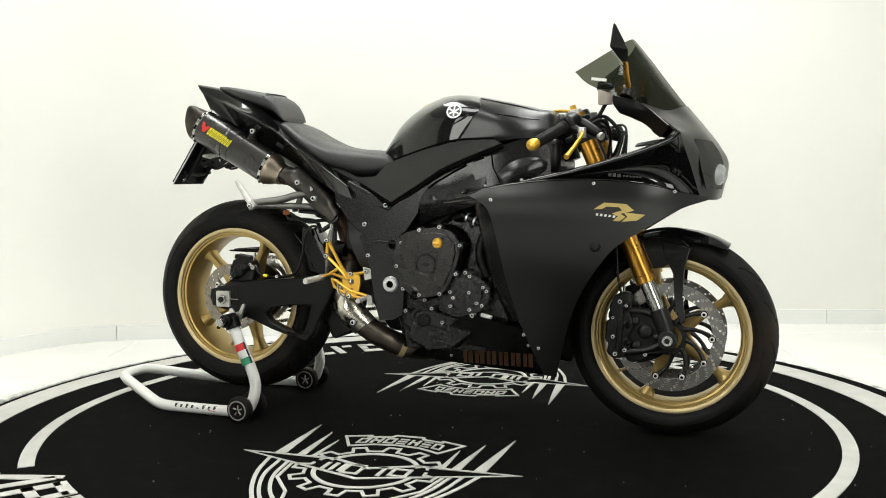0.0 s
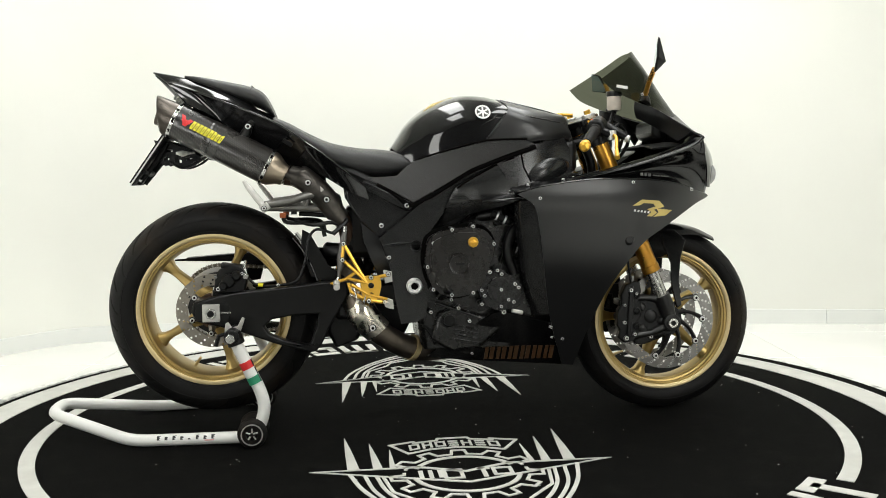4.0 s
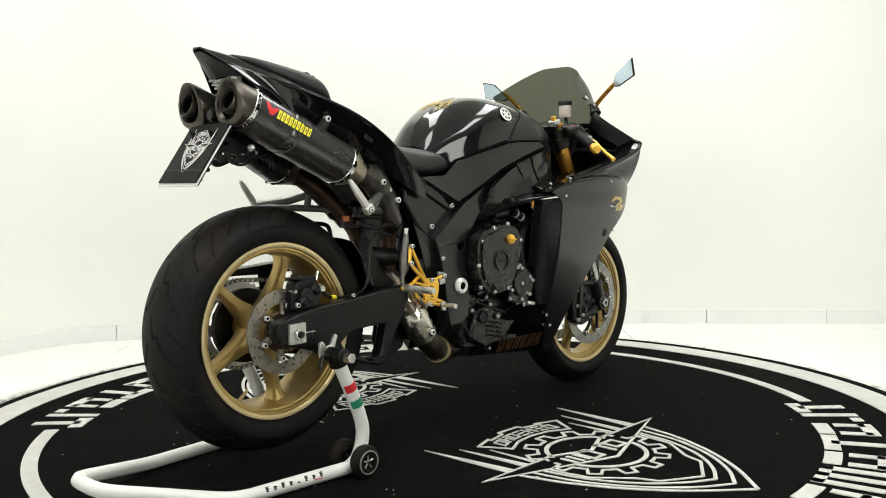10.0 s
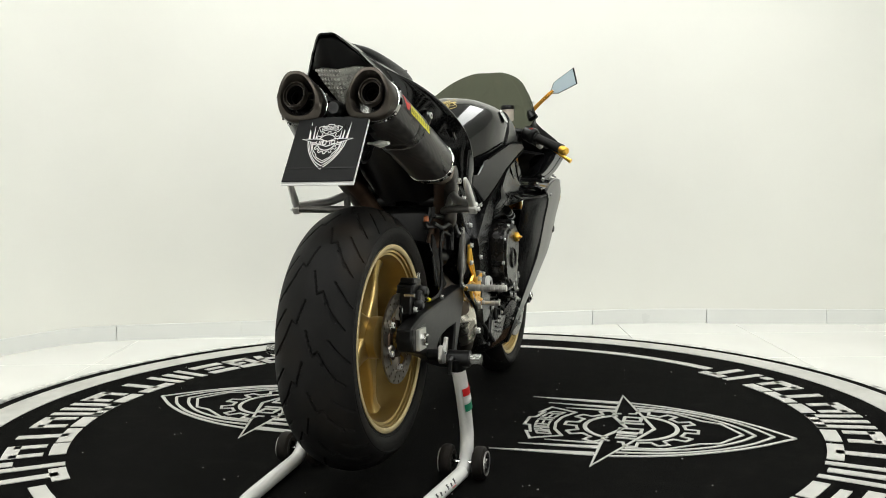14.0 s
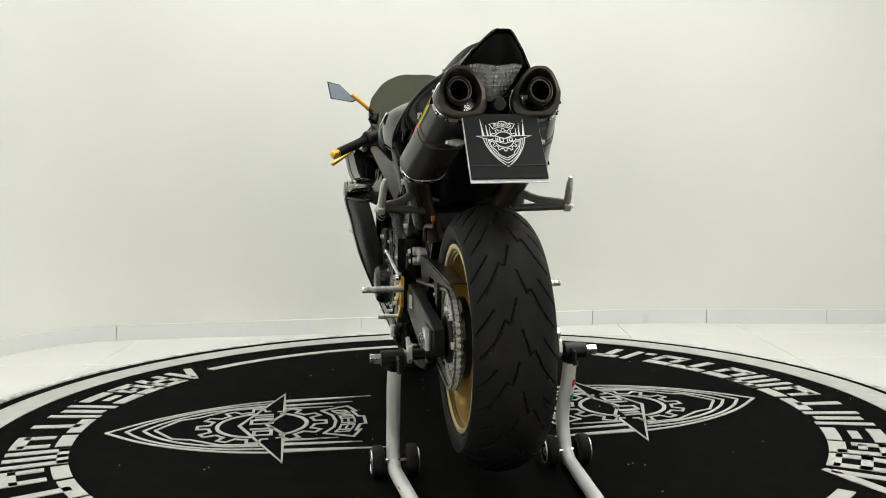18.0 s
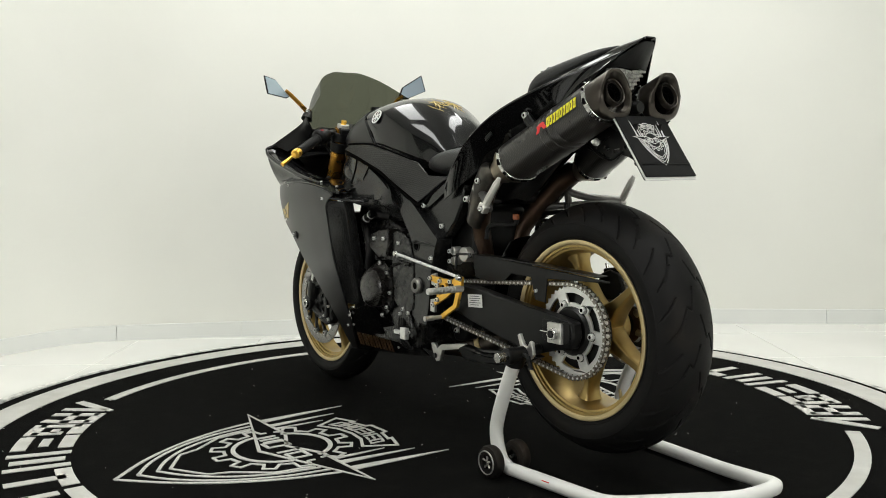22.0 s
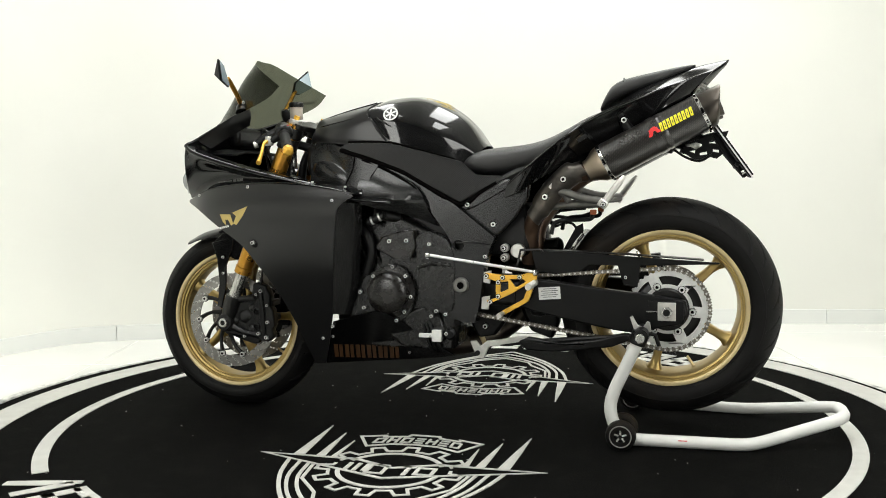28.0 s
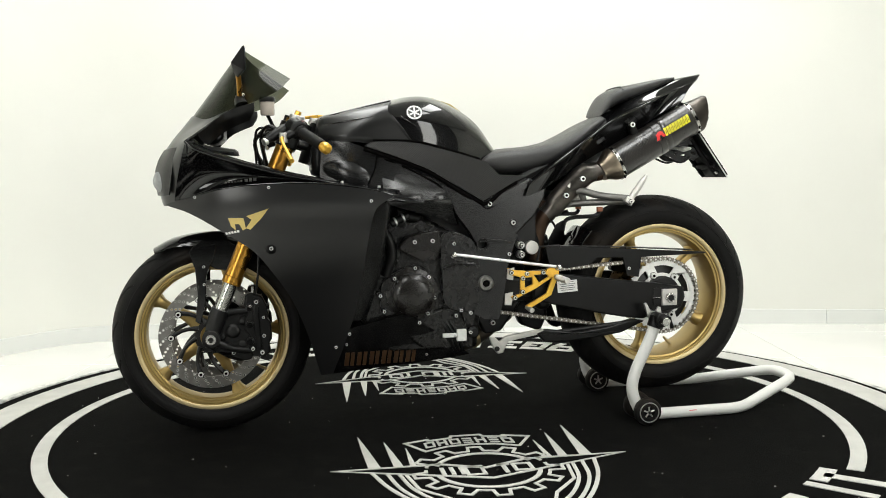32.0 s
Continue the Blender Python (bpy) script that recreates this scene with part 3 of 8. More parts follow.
def turntable():
    root = thing("turntable", "round black carpeted turntable with white ring and emblems", "turntable", (0, 0, FLOOR_Z))
    ROOTS[root] = Vector((0, 0, -FLOOR_Z))
    part("base_disc", Geo().lathe([(0.0, FLOOR_Z), (1.545, FLOOR_Z), (1.545, -0.004), (0.0, -0.004)], axis="z", seg=180), M_BLACK, root, angle=30)
    g = Geo().lathe([(0.0, -0.004), (1.549, -0.004), (1.549, 0.0), (0.0, 0.0)], axis="z", seg=180)
    carpet = part("carpet", g, M_CARPET, root, "short-pile black carpet")
    # the printed mat lies a little off the table's middle
    ox, oy = MAT
    def shifted(g):
        return Geo().add([(x + ox, y + oy, z) for x, y, z in g.v], g.f)
    part("white_ring", shifted(flat_ring(1.398, 1.509, 0.0, 0.0022)), M_PRINT, carpet, "wide white printed ring")
    part("white_arc", shifted(flat_ring(1.192, 1.234, 0.0, 0.0022, -41.0, 42.8)), M_PRINT, carpet, "thin white printed arc")
    part("white_arc", shifted(flat_ring(1.192, 1.234, 0.0, 0.0022, 139.0, 222.8)), M_PRINT, carpet, "thin white printed arc")
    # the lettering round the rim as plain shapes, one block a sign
    rng = random.Random(5)
    signs = [("wedge", 44.3, 50.2), ("legs", 51.6, 57.3), ("hook", 58.2, 63.4), ("rows", 64.3, 70.6), ("bars", 72.4, 79.9), ("pad", 81.0, 88.5), ("cup", 90.0, 95.8),
             ("three", 97.2, 104.4), ("cup", 105.6, 111.2), ("pad", 112.3, 119.6), ("cup", 120.3, 125.9), ("dot", 127.4, 129.2), ("bar", 130.0, 131.6), ("pad", 132.6, 138.0)]
    for half_turn in (0.0, 180.0):
        for kind, a0, a1 in signs:
            g = Geo()

            def at(f, h):
                a, r = radians(half_turn + a0 + f * (a1 - a0)), 1.130 + h * 0.170
                return (r * math.cos(a), r * math.sin(a))

            def run(w, *pts):
                stroke(g, [at(*p) for p in pts], w)

            def across(w, h, f0=0.0, f1=1.0):
                run(w, *[(f0 + (f1 - f0) * q / 3, h) for q in range(4)])
            if kind == "wedge":
                run([0.030, 0.034, 0.020], (0.10, 1.0), (0.50, 0.5), (0.92, 0.0))
                run(0.030, (0.86, 1.0), (0.86, 0.12))
            elif kind == "legs":
                across(0.034, 0.10)
                across(0.030, 0.56)
                run(0.032, (0.13, 0.1), (0.13, 1.0))
                run(0.032, (0.87, 0.1), (0.87, 0.56), (0.74, 1.0))
            elif kind in ("hook", "cup"):
                across(0.046, 0.135)
                across(0.040, 0.885)
                run(0.030, (0.13, 0.36 if kind == "cup" else 0.13), (0.13, 0.885))
                run(0.030, (0.87, 0.36), (0.87, 0.885))
                if kind == "hook":
                    across(0.024, 0.52, 0.45, 0.87)
            elif kind == "rows":
                across(0.042, 0.125)
                across(0.028, 0.50, 0.2, 0.8)
                across(0.042, 0.875)
            elif kind == "bars":
                run(0.028, (0.10, 0.0), (0.10, 1.0))
                run(0.028, (0.90, 0.0), (0.90, 1.0))
                run(0.034, (0.50, 0.08), (0.50, 0.92))
            elif kind == "three":
                for f in (0.10, 0.50, 0.90):
                    run(0.030, (f, 0.0), (f, 1.0))
                across(0.030, 0.09)
            elif kind == "pad":
                across(0.044, 0.13)
                run(0.034, (0.5, 0.13), (0.5, 1.0))
            elif kind == "dot":
                across(0.034, 0.88)
            else:
                run(0.030, (0.5, 0.0), (0.5, 1.0))
            part("letter_block", shifted(g), M_PRINT, carpet)
    g = Geo()
    for k in range(110):
        a, r, w = rng.uniform(0, 6.283), 1.5 * math.sqrt(rng.random()), rng.uniform(0.0005, 0.0013)
        x, y, t = r * math.cos(a), r * math.sin(a), rng.uniform(0, 3)
        l = w * rng.uniform(1, 3.5)
        c, s = math.cos(t), math.sin(t)
        g.add([(x + u * c - v * s, y + u * s + v * c, 0.0034) for u, v in ((-l, -w), (l, -w), (l, w), (-l, w))] + [(x, y, 0.0052)], [(0, 1, 4), (1, 2, 4), (2, 3, 4), (3, 0, 4), (3, 2, 1, 0)])
    lint = part("lint", g, M_PRINT, carpet, "scattered pale lint and dust")
    lint["kind"] = "stuff"
    shapes = emblem_shapes()
    for s in (-1, 1):
        for name, src in shapes:
            g = Geo().add([(-s * u + ox, s * v + oy, z) for u, v, z in src.v], src.f)
            part("emblem_" + name, g, M_PRINT, carpet)
    return root


# ---------------------------------------------------------------- the paddock stand
BIKE = Vector((-0.702, -0.006, 0.0))


def paddock_stand():
    root = thing("paddock_stand", "white tubular rear paddock stand lifting the motorcycle", "stand", (0, 0, 0), BIKE)
    path = [(0.10, -0.229, 0.0215), (-0.228, -0.205, 0.0180), (-0.487, -0.066, 0.074), (-0.487, 0.066, 0.074), (-0.228, 0.205, 0.0180), (0.10, 0.229, 0.0215)]
    line = []
    for i, p in enumerate(path):
        if 0 < i < len(path) - 1:
            p, a, b = Vector(p), Vector(path[i - 1]), Vector(path[i + 1])
            da, db = (a - p).normalized() * 0.042, (b - p).normalized() * 0.042
            line += [p + da, p + da * 0.45 + db * 0.12, p + da * 0.12 + db * 0.45, p + db]
        else:
            line.append(p)
    base = part("base_tube", Geo().tube(line, 0.0172, 16), M_WHITE, root)
    for s in (-1, 1):
        arm = smooth_line([(0.098, s * 0.229, 0.0216), (0.130, s * 0.229, 0.043), (0.150, s * 0.227, 0.10), (0.140, s * 0.226, 0.155), (0.104, s * 0.228, 0.235), (0.072, s * 0.226, 0.306)], 5)
        up = part("upright", Geo().tube(arm, 0.0178, 16), M_WHITE, root)
        if s < 0:
            # tricolour sticker
            d = Vector((0.034, 0.0, -0.075)).normalized()
            c0 = Vector((0.100, s * 0.2285, 0.243))
            side = d.cross(Vector((0, 1, 0))).normalized()

            def wrap(p, r, b0, b1, n, length):
                return Geo().loft([[p + d * t + side * r * math.cos(b) + Vector((0, s, 0)) * r * math.sin(b) for b in np.linspace(b0, b1, n)] for t in (0.0, length)], closed=False)
            for k, m in enumerate((M_RED, M_PALE, M_GREEN)):
                p0 = c0 + d * (0.024 * k)
                part("sticker", wrap(p0, 0.0192, 0.35, 2.8, 9, 0.022), m, up, solid=0.0004)
                part("sticker_edge", wrap(p0, 0.0194, 0.18, 0.5, 4, 0.023), M_DARKPRINT, up, solid=0.0004)
        clamp = part("clamp", Geo().tube([(0.066, s * 0.205, 0.318), (0.066, s * 0.262, 0.318)], 0.021, 14), M_BLACK, root, "black moulded clamp", bevel=0.002)
        part("grip_knob", Geo().tube([(0.066, s * 0.262, 0.318), (0.066, s * 0.29, 0.318)], 0.014, 6), M_STEEL, clamp, bevel=0.001)
        part("collar", Geo().tube([(0.078, s * 0.226, 0.292), (0.066, s * 0.226, 0.325)], 0.025, 14), M_BLACK, clamp, bevel=0.002)
        # forked hook under the swingarm bobbin
        g = Geo()
        outline = [(0.040, 0.318), (0.050, 0.305), (0.078, 0.303), (0.086, 0.322), (0.100, 0.362), (0.092, 0.366), (0.078, 0.340), (0.062, 0.336), (0.052, 0.352), (0.044, 0.348)]
        g.plate(outline, s * 0.186, s * 0.196)
        part("hook", g, M_ALU, root, "bare metal forked hook", bevel=0.0015)
        part("lever", Geo().tube([(0.045, s * 0.222, 0.322), (0.028, s * 0.222, 0.318), (0.018, s * 0.222, 0.288)], 0.006, 8), M_BLACK, clamp)
        for y in (0.184, 0.270):
            w = part("wheel", Geo().lathe([(0.018, -0.016), (0.030, -0.016), (0.0395, -0.012), (0.042, -0.006), (0.042, 0.006), (0.0395, 0.012), (0.030, 0.016), (0.018, 0.016)],
                                          (0.118, s * y, 0.0422), seg=32, closed=True), M_RUBBER, root, "small black rubber castor wheel")
            part("hub", Geo().lathe([(0.0, -0.012), (0.009, -0.012), (0.011, -0.008), (0.0245, -0.008), (0.027, -0.0165), (0.030, -0.0165), (0.030, 0.0165), (0.027, 0.0165), (0.0245, 0.008), (0.011, 0.008), (0.009, 0.012), (0.0, 0.012)],
                                    (0.118, s * y, 0.0422), seg=24), M_BLACK, w)
            o = s * y + s * 0.0165 * (1 if y > 0.25 else -1)
            part("rim_ring", Geo().lathe([(0.0275, -0.002), (0.0285, 0.002), (0.0308, 0.002), (0.0312, -0.002)], (0.118, o, 0.0422), seg=28, closed=True), M_ALU, w)
            part("hub_cap", Geo().lathe([(0.0, 0.002), (0.005, 0.002), (0.006, -0.004)], (0.118, o, 0.0422), seg=12, sign=s * (1 if y > 0.25 else -1)), M_ALU, w)
            for k in range(5):
                a = 2 * math.pi * k / 5 + 0.3
                part("spoke", Geo().tube([(0.118 + 0.006 * math.cos(a), s * y + s * 0.0125 * (1 if y > 0.25 else -1), 0.0422 + 0.006 * math.sin(a)),
                                          (0.118 + 0.027 * math.cos(a), s * y + s * 0.0125 * (1 if y > 0.25 else -1), 0.0422 + 0.027 * math.sin(a))], 0.0026, 6), M_ALU, w)
        part("wheel_axle", Geo().tube([(0.118, s * 0.166, 0.0422), (0.118, s * 0.290, 0.0422)], 0.0055, 8), M_STEEL, root)
    # printed marks on the tubes: dark bars and a red underline
    for k in range(8):
        x = -0.155 + k * 0.022
        h = (0.013, 0.010, 0.013, 0.010, 0.004, 0.013, 0.010, 0.013)[k]
        g = Geo()
        yy = -0.205 - 0.073 * (x + 0.228)
        zz = 0.0180 + 0.0107 * (x + 0.228)
        g.loft([[(x + t * 0.4, yy - 0.0174 * math.cos(b), zz + 0.0174 * math.sin(b)) for b in np.linspace(0.2, 0.2 + h / 0.0172, 6)] for t in (0.0, 0.03)], closed=False)
        part("printed_mark", g, M_DARKPRINT, base, solid=0.0004)
    g = Geo()
    g.loft([[(x, -0.205 - 0.073 * (x + 0.228) - 0.0174 * math.cos(b), 0.0202 + 0.0174 * math.sin(b)) for b in np.linspace(-0.05, 0.08, 4)] for x in (-0.02, 0.006)], closed=False)
    part("printed_line", g, M_RED, base, solid=0.0004)
    g = Geo()
    g.loft([[(x, 0.205 + 0.073 * (x + 0.228) + 0.0174 * math.cos(b), 0.0199 + 0.0174 * math.sin(b)) for b in np.linspace(0.35, 0.5, 4)] for x in (-0.06, -0.035)], closed=False)
    part("printed_line", g, M_RED, base, solid=0.0004)
    return root


# ---------------------------------------------------------------- the motorcycle
RA = (0.0, 0.374)      # rear axle, x and height
FA = (1.415, 0.296)    # front axle


def bolt_mesh():
    g = Geo()
    g.lathe([(0.0, 0.0015), (0.0029, 0.0015), (0.0031, 0.006), (0.0052, 0.006), (0.0060, 0.005), (0.0060, 0.0), (0.0080, 0.0), (0.0080, -0.0015)], seg=10)
    me = bpy.data.meshes.new("bolt")
    me.from_pydata(g.v, [], g.f)
    me.shade_smooth()
    me.set_sharp_from_angle(angle=radians(30))
    me.materials.append(M_BOLT)
    me.materials.append(M_SOOTSHADE)
    # socket painted black for its shade, and the flange ring black too
    for f in me.polygons:
        if max(math.hypot(me.vertices[v].co.x, me.vertices[v].co.z) for v in f.vertices) < 0.0034 or f.index % 7 == 5:
            f.material_index = 1
    return me


BOLT = bolt_mesh()


def bolt(parent, x, y, z, size=1.0, face=None):
    """A socket bolt whose head faces sideways (or along the way given)."""
    ob = new("bolt", BOLT)
    ob.parent = parent
    way = Vector(face) if face else Vector((0, 1 if y > 0 else -1, 0))
    ob.rotation_mode = "QUATERNION"
    ob.rotation_quaternion = way.to_track_quat("Y", "Z")
    ob.location = (x, y, z)
    ob.scale = (size * 0.8, size * 0.8, size * 0.8)
    return ob


def drilled_ring(r0, r1, y0, y1, n, rows, hole, cx, cz, twist=0.5, every=2):
    """A brake disc band: angular cells, each with a round hole through it."""
    g = Geo()
    dr = (r1 - r0) / rows
    for k in range(n):
        for j in range(rows):
            a0 = 2 * math.pi * (k + twist * j) / n
            a1 = 2 * math.pi * (k + 1 + twist * j) / n
            am, ra, rb = (a0 + a1) / 2, r0 + j * dr, r0 + (j + 1) * dr
            rm = (ra + rb) / 2
            sq = [(a0, ra), (am, ra), (a1, ra), (a1, rm), (a1, rb), (am, rb), (a0, rb), (a0, rm)]
            outer = [(r * math.cos(a), r * math.sin(a)) for a, r in sq]
            c = (rm * math.cos(am), rm * math.sin(am))
            if (j + k) % every == 0:
                hol = []
                for a, r in sq:
                    p = (r * math.cos(a), r * math.sin(a))
                    L = math.hypot(p[0] - c[0], p[1] - c[1])
                    hol.append((c[0] + (p[0] - c[0]) / L * hole, c[1] + (p[1] - c[1]) / L * hole))
                vs = [(cx + p[0], y, cz + p[1]) for y in (y0, y1) for p in outer + hol]
                fs = []
                for i in range(8):
                    q = (i + 1) % 8
                    fs += [(i, q, 8 + q, 8 + i), (16 + q, 16 + i, 24 + i, 24 + q), (8 + i, 8 + q, 24 + q, 24 + i)]
            else:
                vs = [(cx + p[0], y, cz + p[1]) for y in (y0, y1) for p in outer]
                fs = [tuple(range(8)), tuple(range(15, 7, -1))]
            if j == 0:
                b = len(vs) // 2
                fs += [(0, 1, b + 1, b), (1, 2, b + 2, b + 1)]
            if j == rows - 1:
                b = len(vs) // 2
                fs += [(4, 5, b + 5, b + 4), (5, 6, b + 6, b + 5)]
            g.add(vs, fs)
    return g


def tyre(name, cx, cz, radius, half, rim_r, rim_half, pattern, periods, root, label):
    """A tyre turned round its axle, with grooves cut into the tread."""
    na, nw = 1260, 126
    prof = []
    for j in range(nw + 1):
        f = -1 + 2 * j / nw
        # crown: an arc out to the shoulder, then the sidewall to the bead
        if abs(f) <= 0.78:
            a = f / 0.78 * radians(66)
            y = half * math.sin(a) / math.sin(radians(66))
            r = radius - (radius - rim_r) * 0.50 * (1 - math.cos(a)) / (1 - math.cos(radians(66)))
        else:
            t = (abs(f) - 0.78) / 0.22
            s = 1 if f > 0 else -1
            y = s * (half + (rim_half - half) * t ** 1.8 + 0.003 * math.sin(t * math.pi))
            r = radius - (radius - rim_r) * (0.50 + 0.50 * t)
        prof.append((r, y))
    R = np.array([p[0] for p in prof])
    Y = np.array([p[1] for p in prof])
    tread = np.abs(-1 + 2 * np.arange(nw + 1) / nw) < 0.77
    ang = np.arange(na) * 360.0 / na
    rad = np.repeat(R[None, :], na, 0)
    per = 360.0 / periods
    mm = radians(1.0) * radius
    for side in (-1, 1):
        for line in pattern:
            shift = 0.0 if side < 0 else per * 0.5
            for (a0, y0), (a1, y1) in zip(line[:-1], line[1:]):
                A = (ang[:, None] - shift - (a0 + a1) / 2 + per / 2) % per - per / 2 + (a0 + a1) / 2
                Yb = side * Y[None, :]
                px, py = (A - a0) * mm, Yb - y0
                dx, dy = (a1 - a0) * mm, y1 - y0
                t = np.clip((px * dx + py * dy) / (dx * dx + dy * dy), 0, 1)
                dist = np.hypot(px - t * dx, py - t * dy)
                cut = 0.0045 * np.clip((0.0023 - dist) / 0.0010, 0, 1) * tread[None, :]
                rad = np.minimum(rad, R[None, :] - cut)
    ca, sa = np.cos(np.radians(ang)), np.sin(np.radians(ang))
    m = nw + 1
    vs = np.stack([cx + rad * ca[:, None], np.repeat(Y[None, :], na, 0), cz + rad * sa[:, None]], -1).reshape(-1, 3)
    i, j = np.meshgrid(np.arange(na), np.arange(nw), indexing="ij")
    a, b = i * m + j, i * m + j + 1
    c, d = ((i + 1) % na) * m + j + 1, ((i + 1) % na) * m + j
    fs = np.stack([a, d, c, b], -1).reshape(-1, 4)
    me = bpy.data.meshes.new(name)
    me.from_pydata(vs.tolist(), [], fs.tolist())
    me.shade_smooth()
    me.set_sharp_from_angle(angle=radians(32))
    me.materials.append(M_RUBBER)
    ob = new(name, me)
    ob.parent = root
    if label:
        ob["label"] = label
    # raised rings on the sidewalls
    for s in (-1, 1):
        for q in (0.80, 0.955):
            j = int(round((q + 1) / 2 * nw))
            part("sidewall_ring", Geo().lathe([(R[j] - 0.0016, abs(Y[j]) - 0.001), (R[j], abs(Y[j]) + 0.0012), (R[j] + 0.0016, abs(Y[j]) - 0.001)], (cx, 0, cz), seg=120, sign=s), M_RUBBER, ob)
    return ob


def wheel(root, cx, cz, lip, half, angle0, hub_r, hub_half, twist):
    """A five-spoke gold wheel: barrel with two lips, spokes and hub."""
    prof = [(lip, half), (lip - 0.004, half + 0.0015), (lip - 0.0115, half - 0.002), (lip - 0.0125, half - 0.006), (lip - 0.0175, half - 0.0065), (lip - 0.019, half - 0.012), (lip - 0.0245, half - 0.0135), (lip - 0.026, half - 0.020),
            (lip - 0.030, half * 0.55), (lip - 0.032, 0.0), (lip - 0.030, -half * 0.55), (lip - 0.026, -half + 0.020), (lip - 0.0245, -half + 0.0135), (lip - 0.019, -half + 0.012),
            (lip - 0.0175, -half + 0.0065), (lip - 0.0125, -half + 0.006), (lip - 0.0115, -half + 0.002), (lip - 0.004, -half - 0.0015), (lip, -half), (lip - 0.006, -half * 0.8), (lip - 0.022, -half * 0.4), (lip - 0.022, half * 0.4), (lip - 0.006, half * 0.8)]
    rim = part("rim", Geo().lathe(prof, (cx, 0, cz), seg=96, closed=True), M_GOLD, root, "gold painted cast wheel rim", angle=28)
    for s in (-1, 1):
        part("rim_lip", Geo().lathe([(lip - 0.0115, half - 0.0016), (lip - 0.006, half + 0.0026), (lip + 0.0012, half + 0.0014), (lip + 0.0012, half - 0.002)],
                                    (cx, 0, cz), seg=96, sign=s), M_LIP, rim, "worn pale gold rim lip", angle=60)
    r_in, r_out = hub_r * 0.8, lip - 0.028
    for k in range(5):
        a = radians(angle0 + 72 * k)
        ca, sa = math.cos(a), math.sin(a)
        rings = []
        for f in np.linspace(0, 1, 9):
            r = r_in + (r_out - r_in) * f
            w = 0.0205 + 0.016 * (1 - f) ** 4 - 0.0085 * math.sin(f * math.pi * 0.62) + 0.014 * max(0, f - 0.84) / 0.16
            dy = (hub_half * 0.56) * (1 - f) + (half * 0.22) * f + 0.012 * max(0, f - 0.8) / 0.2
            lean = twist * f * f
            ring = []
            for b in range(16):
                t = 2 * math.pi * b / 16
                cu = math.copysign(abs(math.cos(t)) ** 0.45, math.cos(t)) * w
                yy = math.copysign(abs(math.sin(t)) ** 0.6, math.sin(t)) * dy
                ring.append((cx + r * ca - (cu + lean) * sa, yy, cz + r * sa + (cu + lean) * ca))
            rings.append(ring)
        part("spoke", Geo().loft(rings), M_GOLD, rim)
    part("hub", Geo().lathe([(0.0, -hub_half), (hub_r * 0.8, -hub_half), (hub_r, -hub_half + 0.008), (hub_r, -0.02), (hub_r * 0.85, 0.0), (hub_r, 0.02), (hub_r, hub_half - 0.008), (hub_r * 0.8, hub_half), (0.0, hub_half)],
                            (cx, 0, cz), seg=40), M_GOLD, rim)
    va = radians(angle0 + 72 * 3 - 34)
    part("valve", Geo().tube([(cx + (lip - 0.030) * math.cos(va), 0.0, cz + (lip - 0.030) * math.sin(va)), (cx + (lip - 0.062) * math.cos(va + 0.05), -0.012, cz + (lip - 0.062) * math.sin(va + 0.05))],
                              [0.005, 0.0038], 8), M_LIP, rim)
    return rim


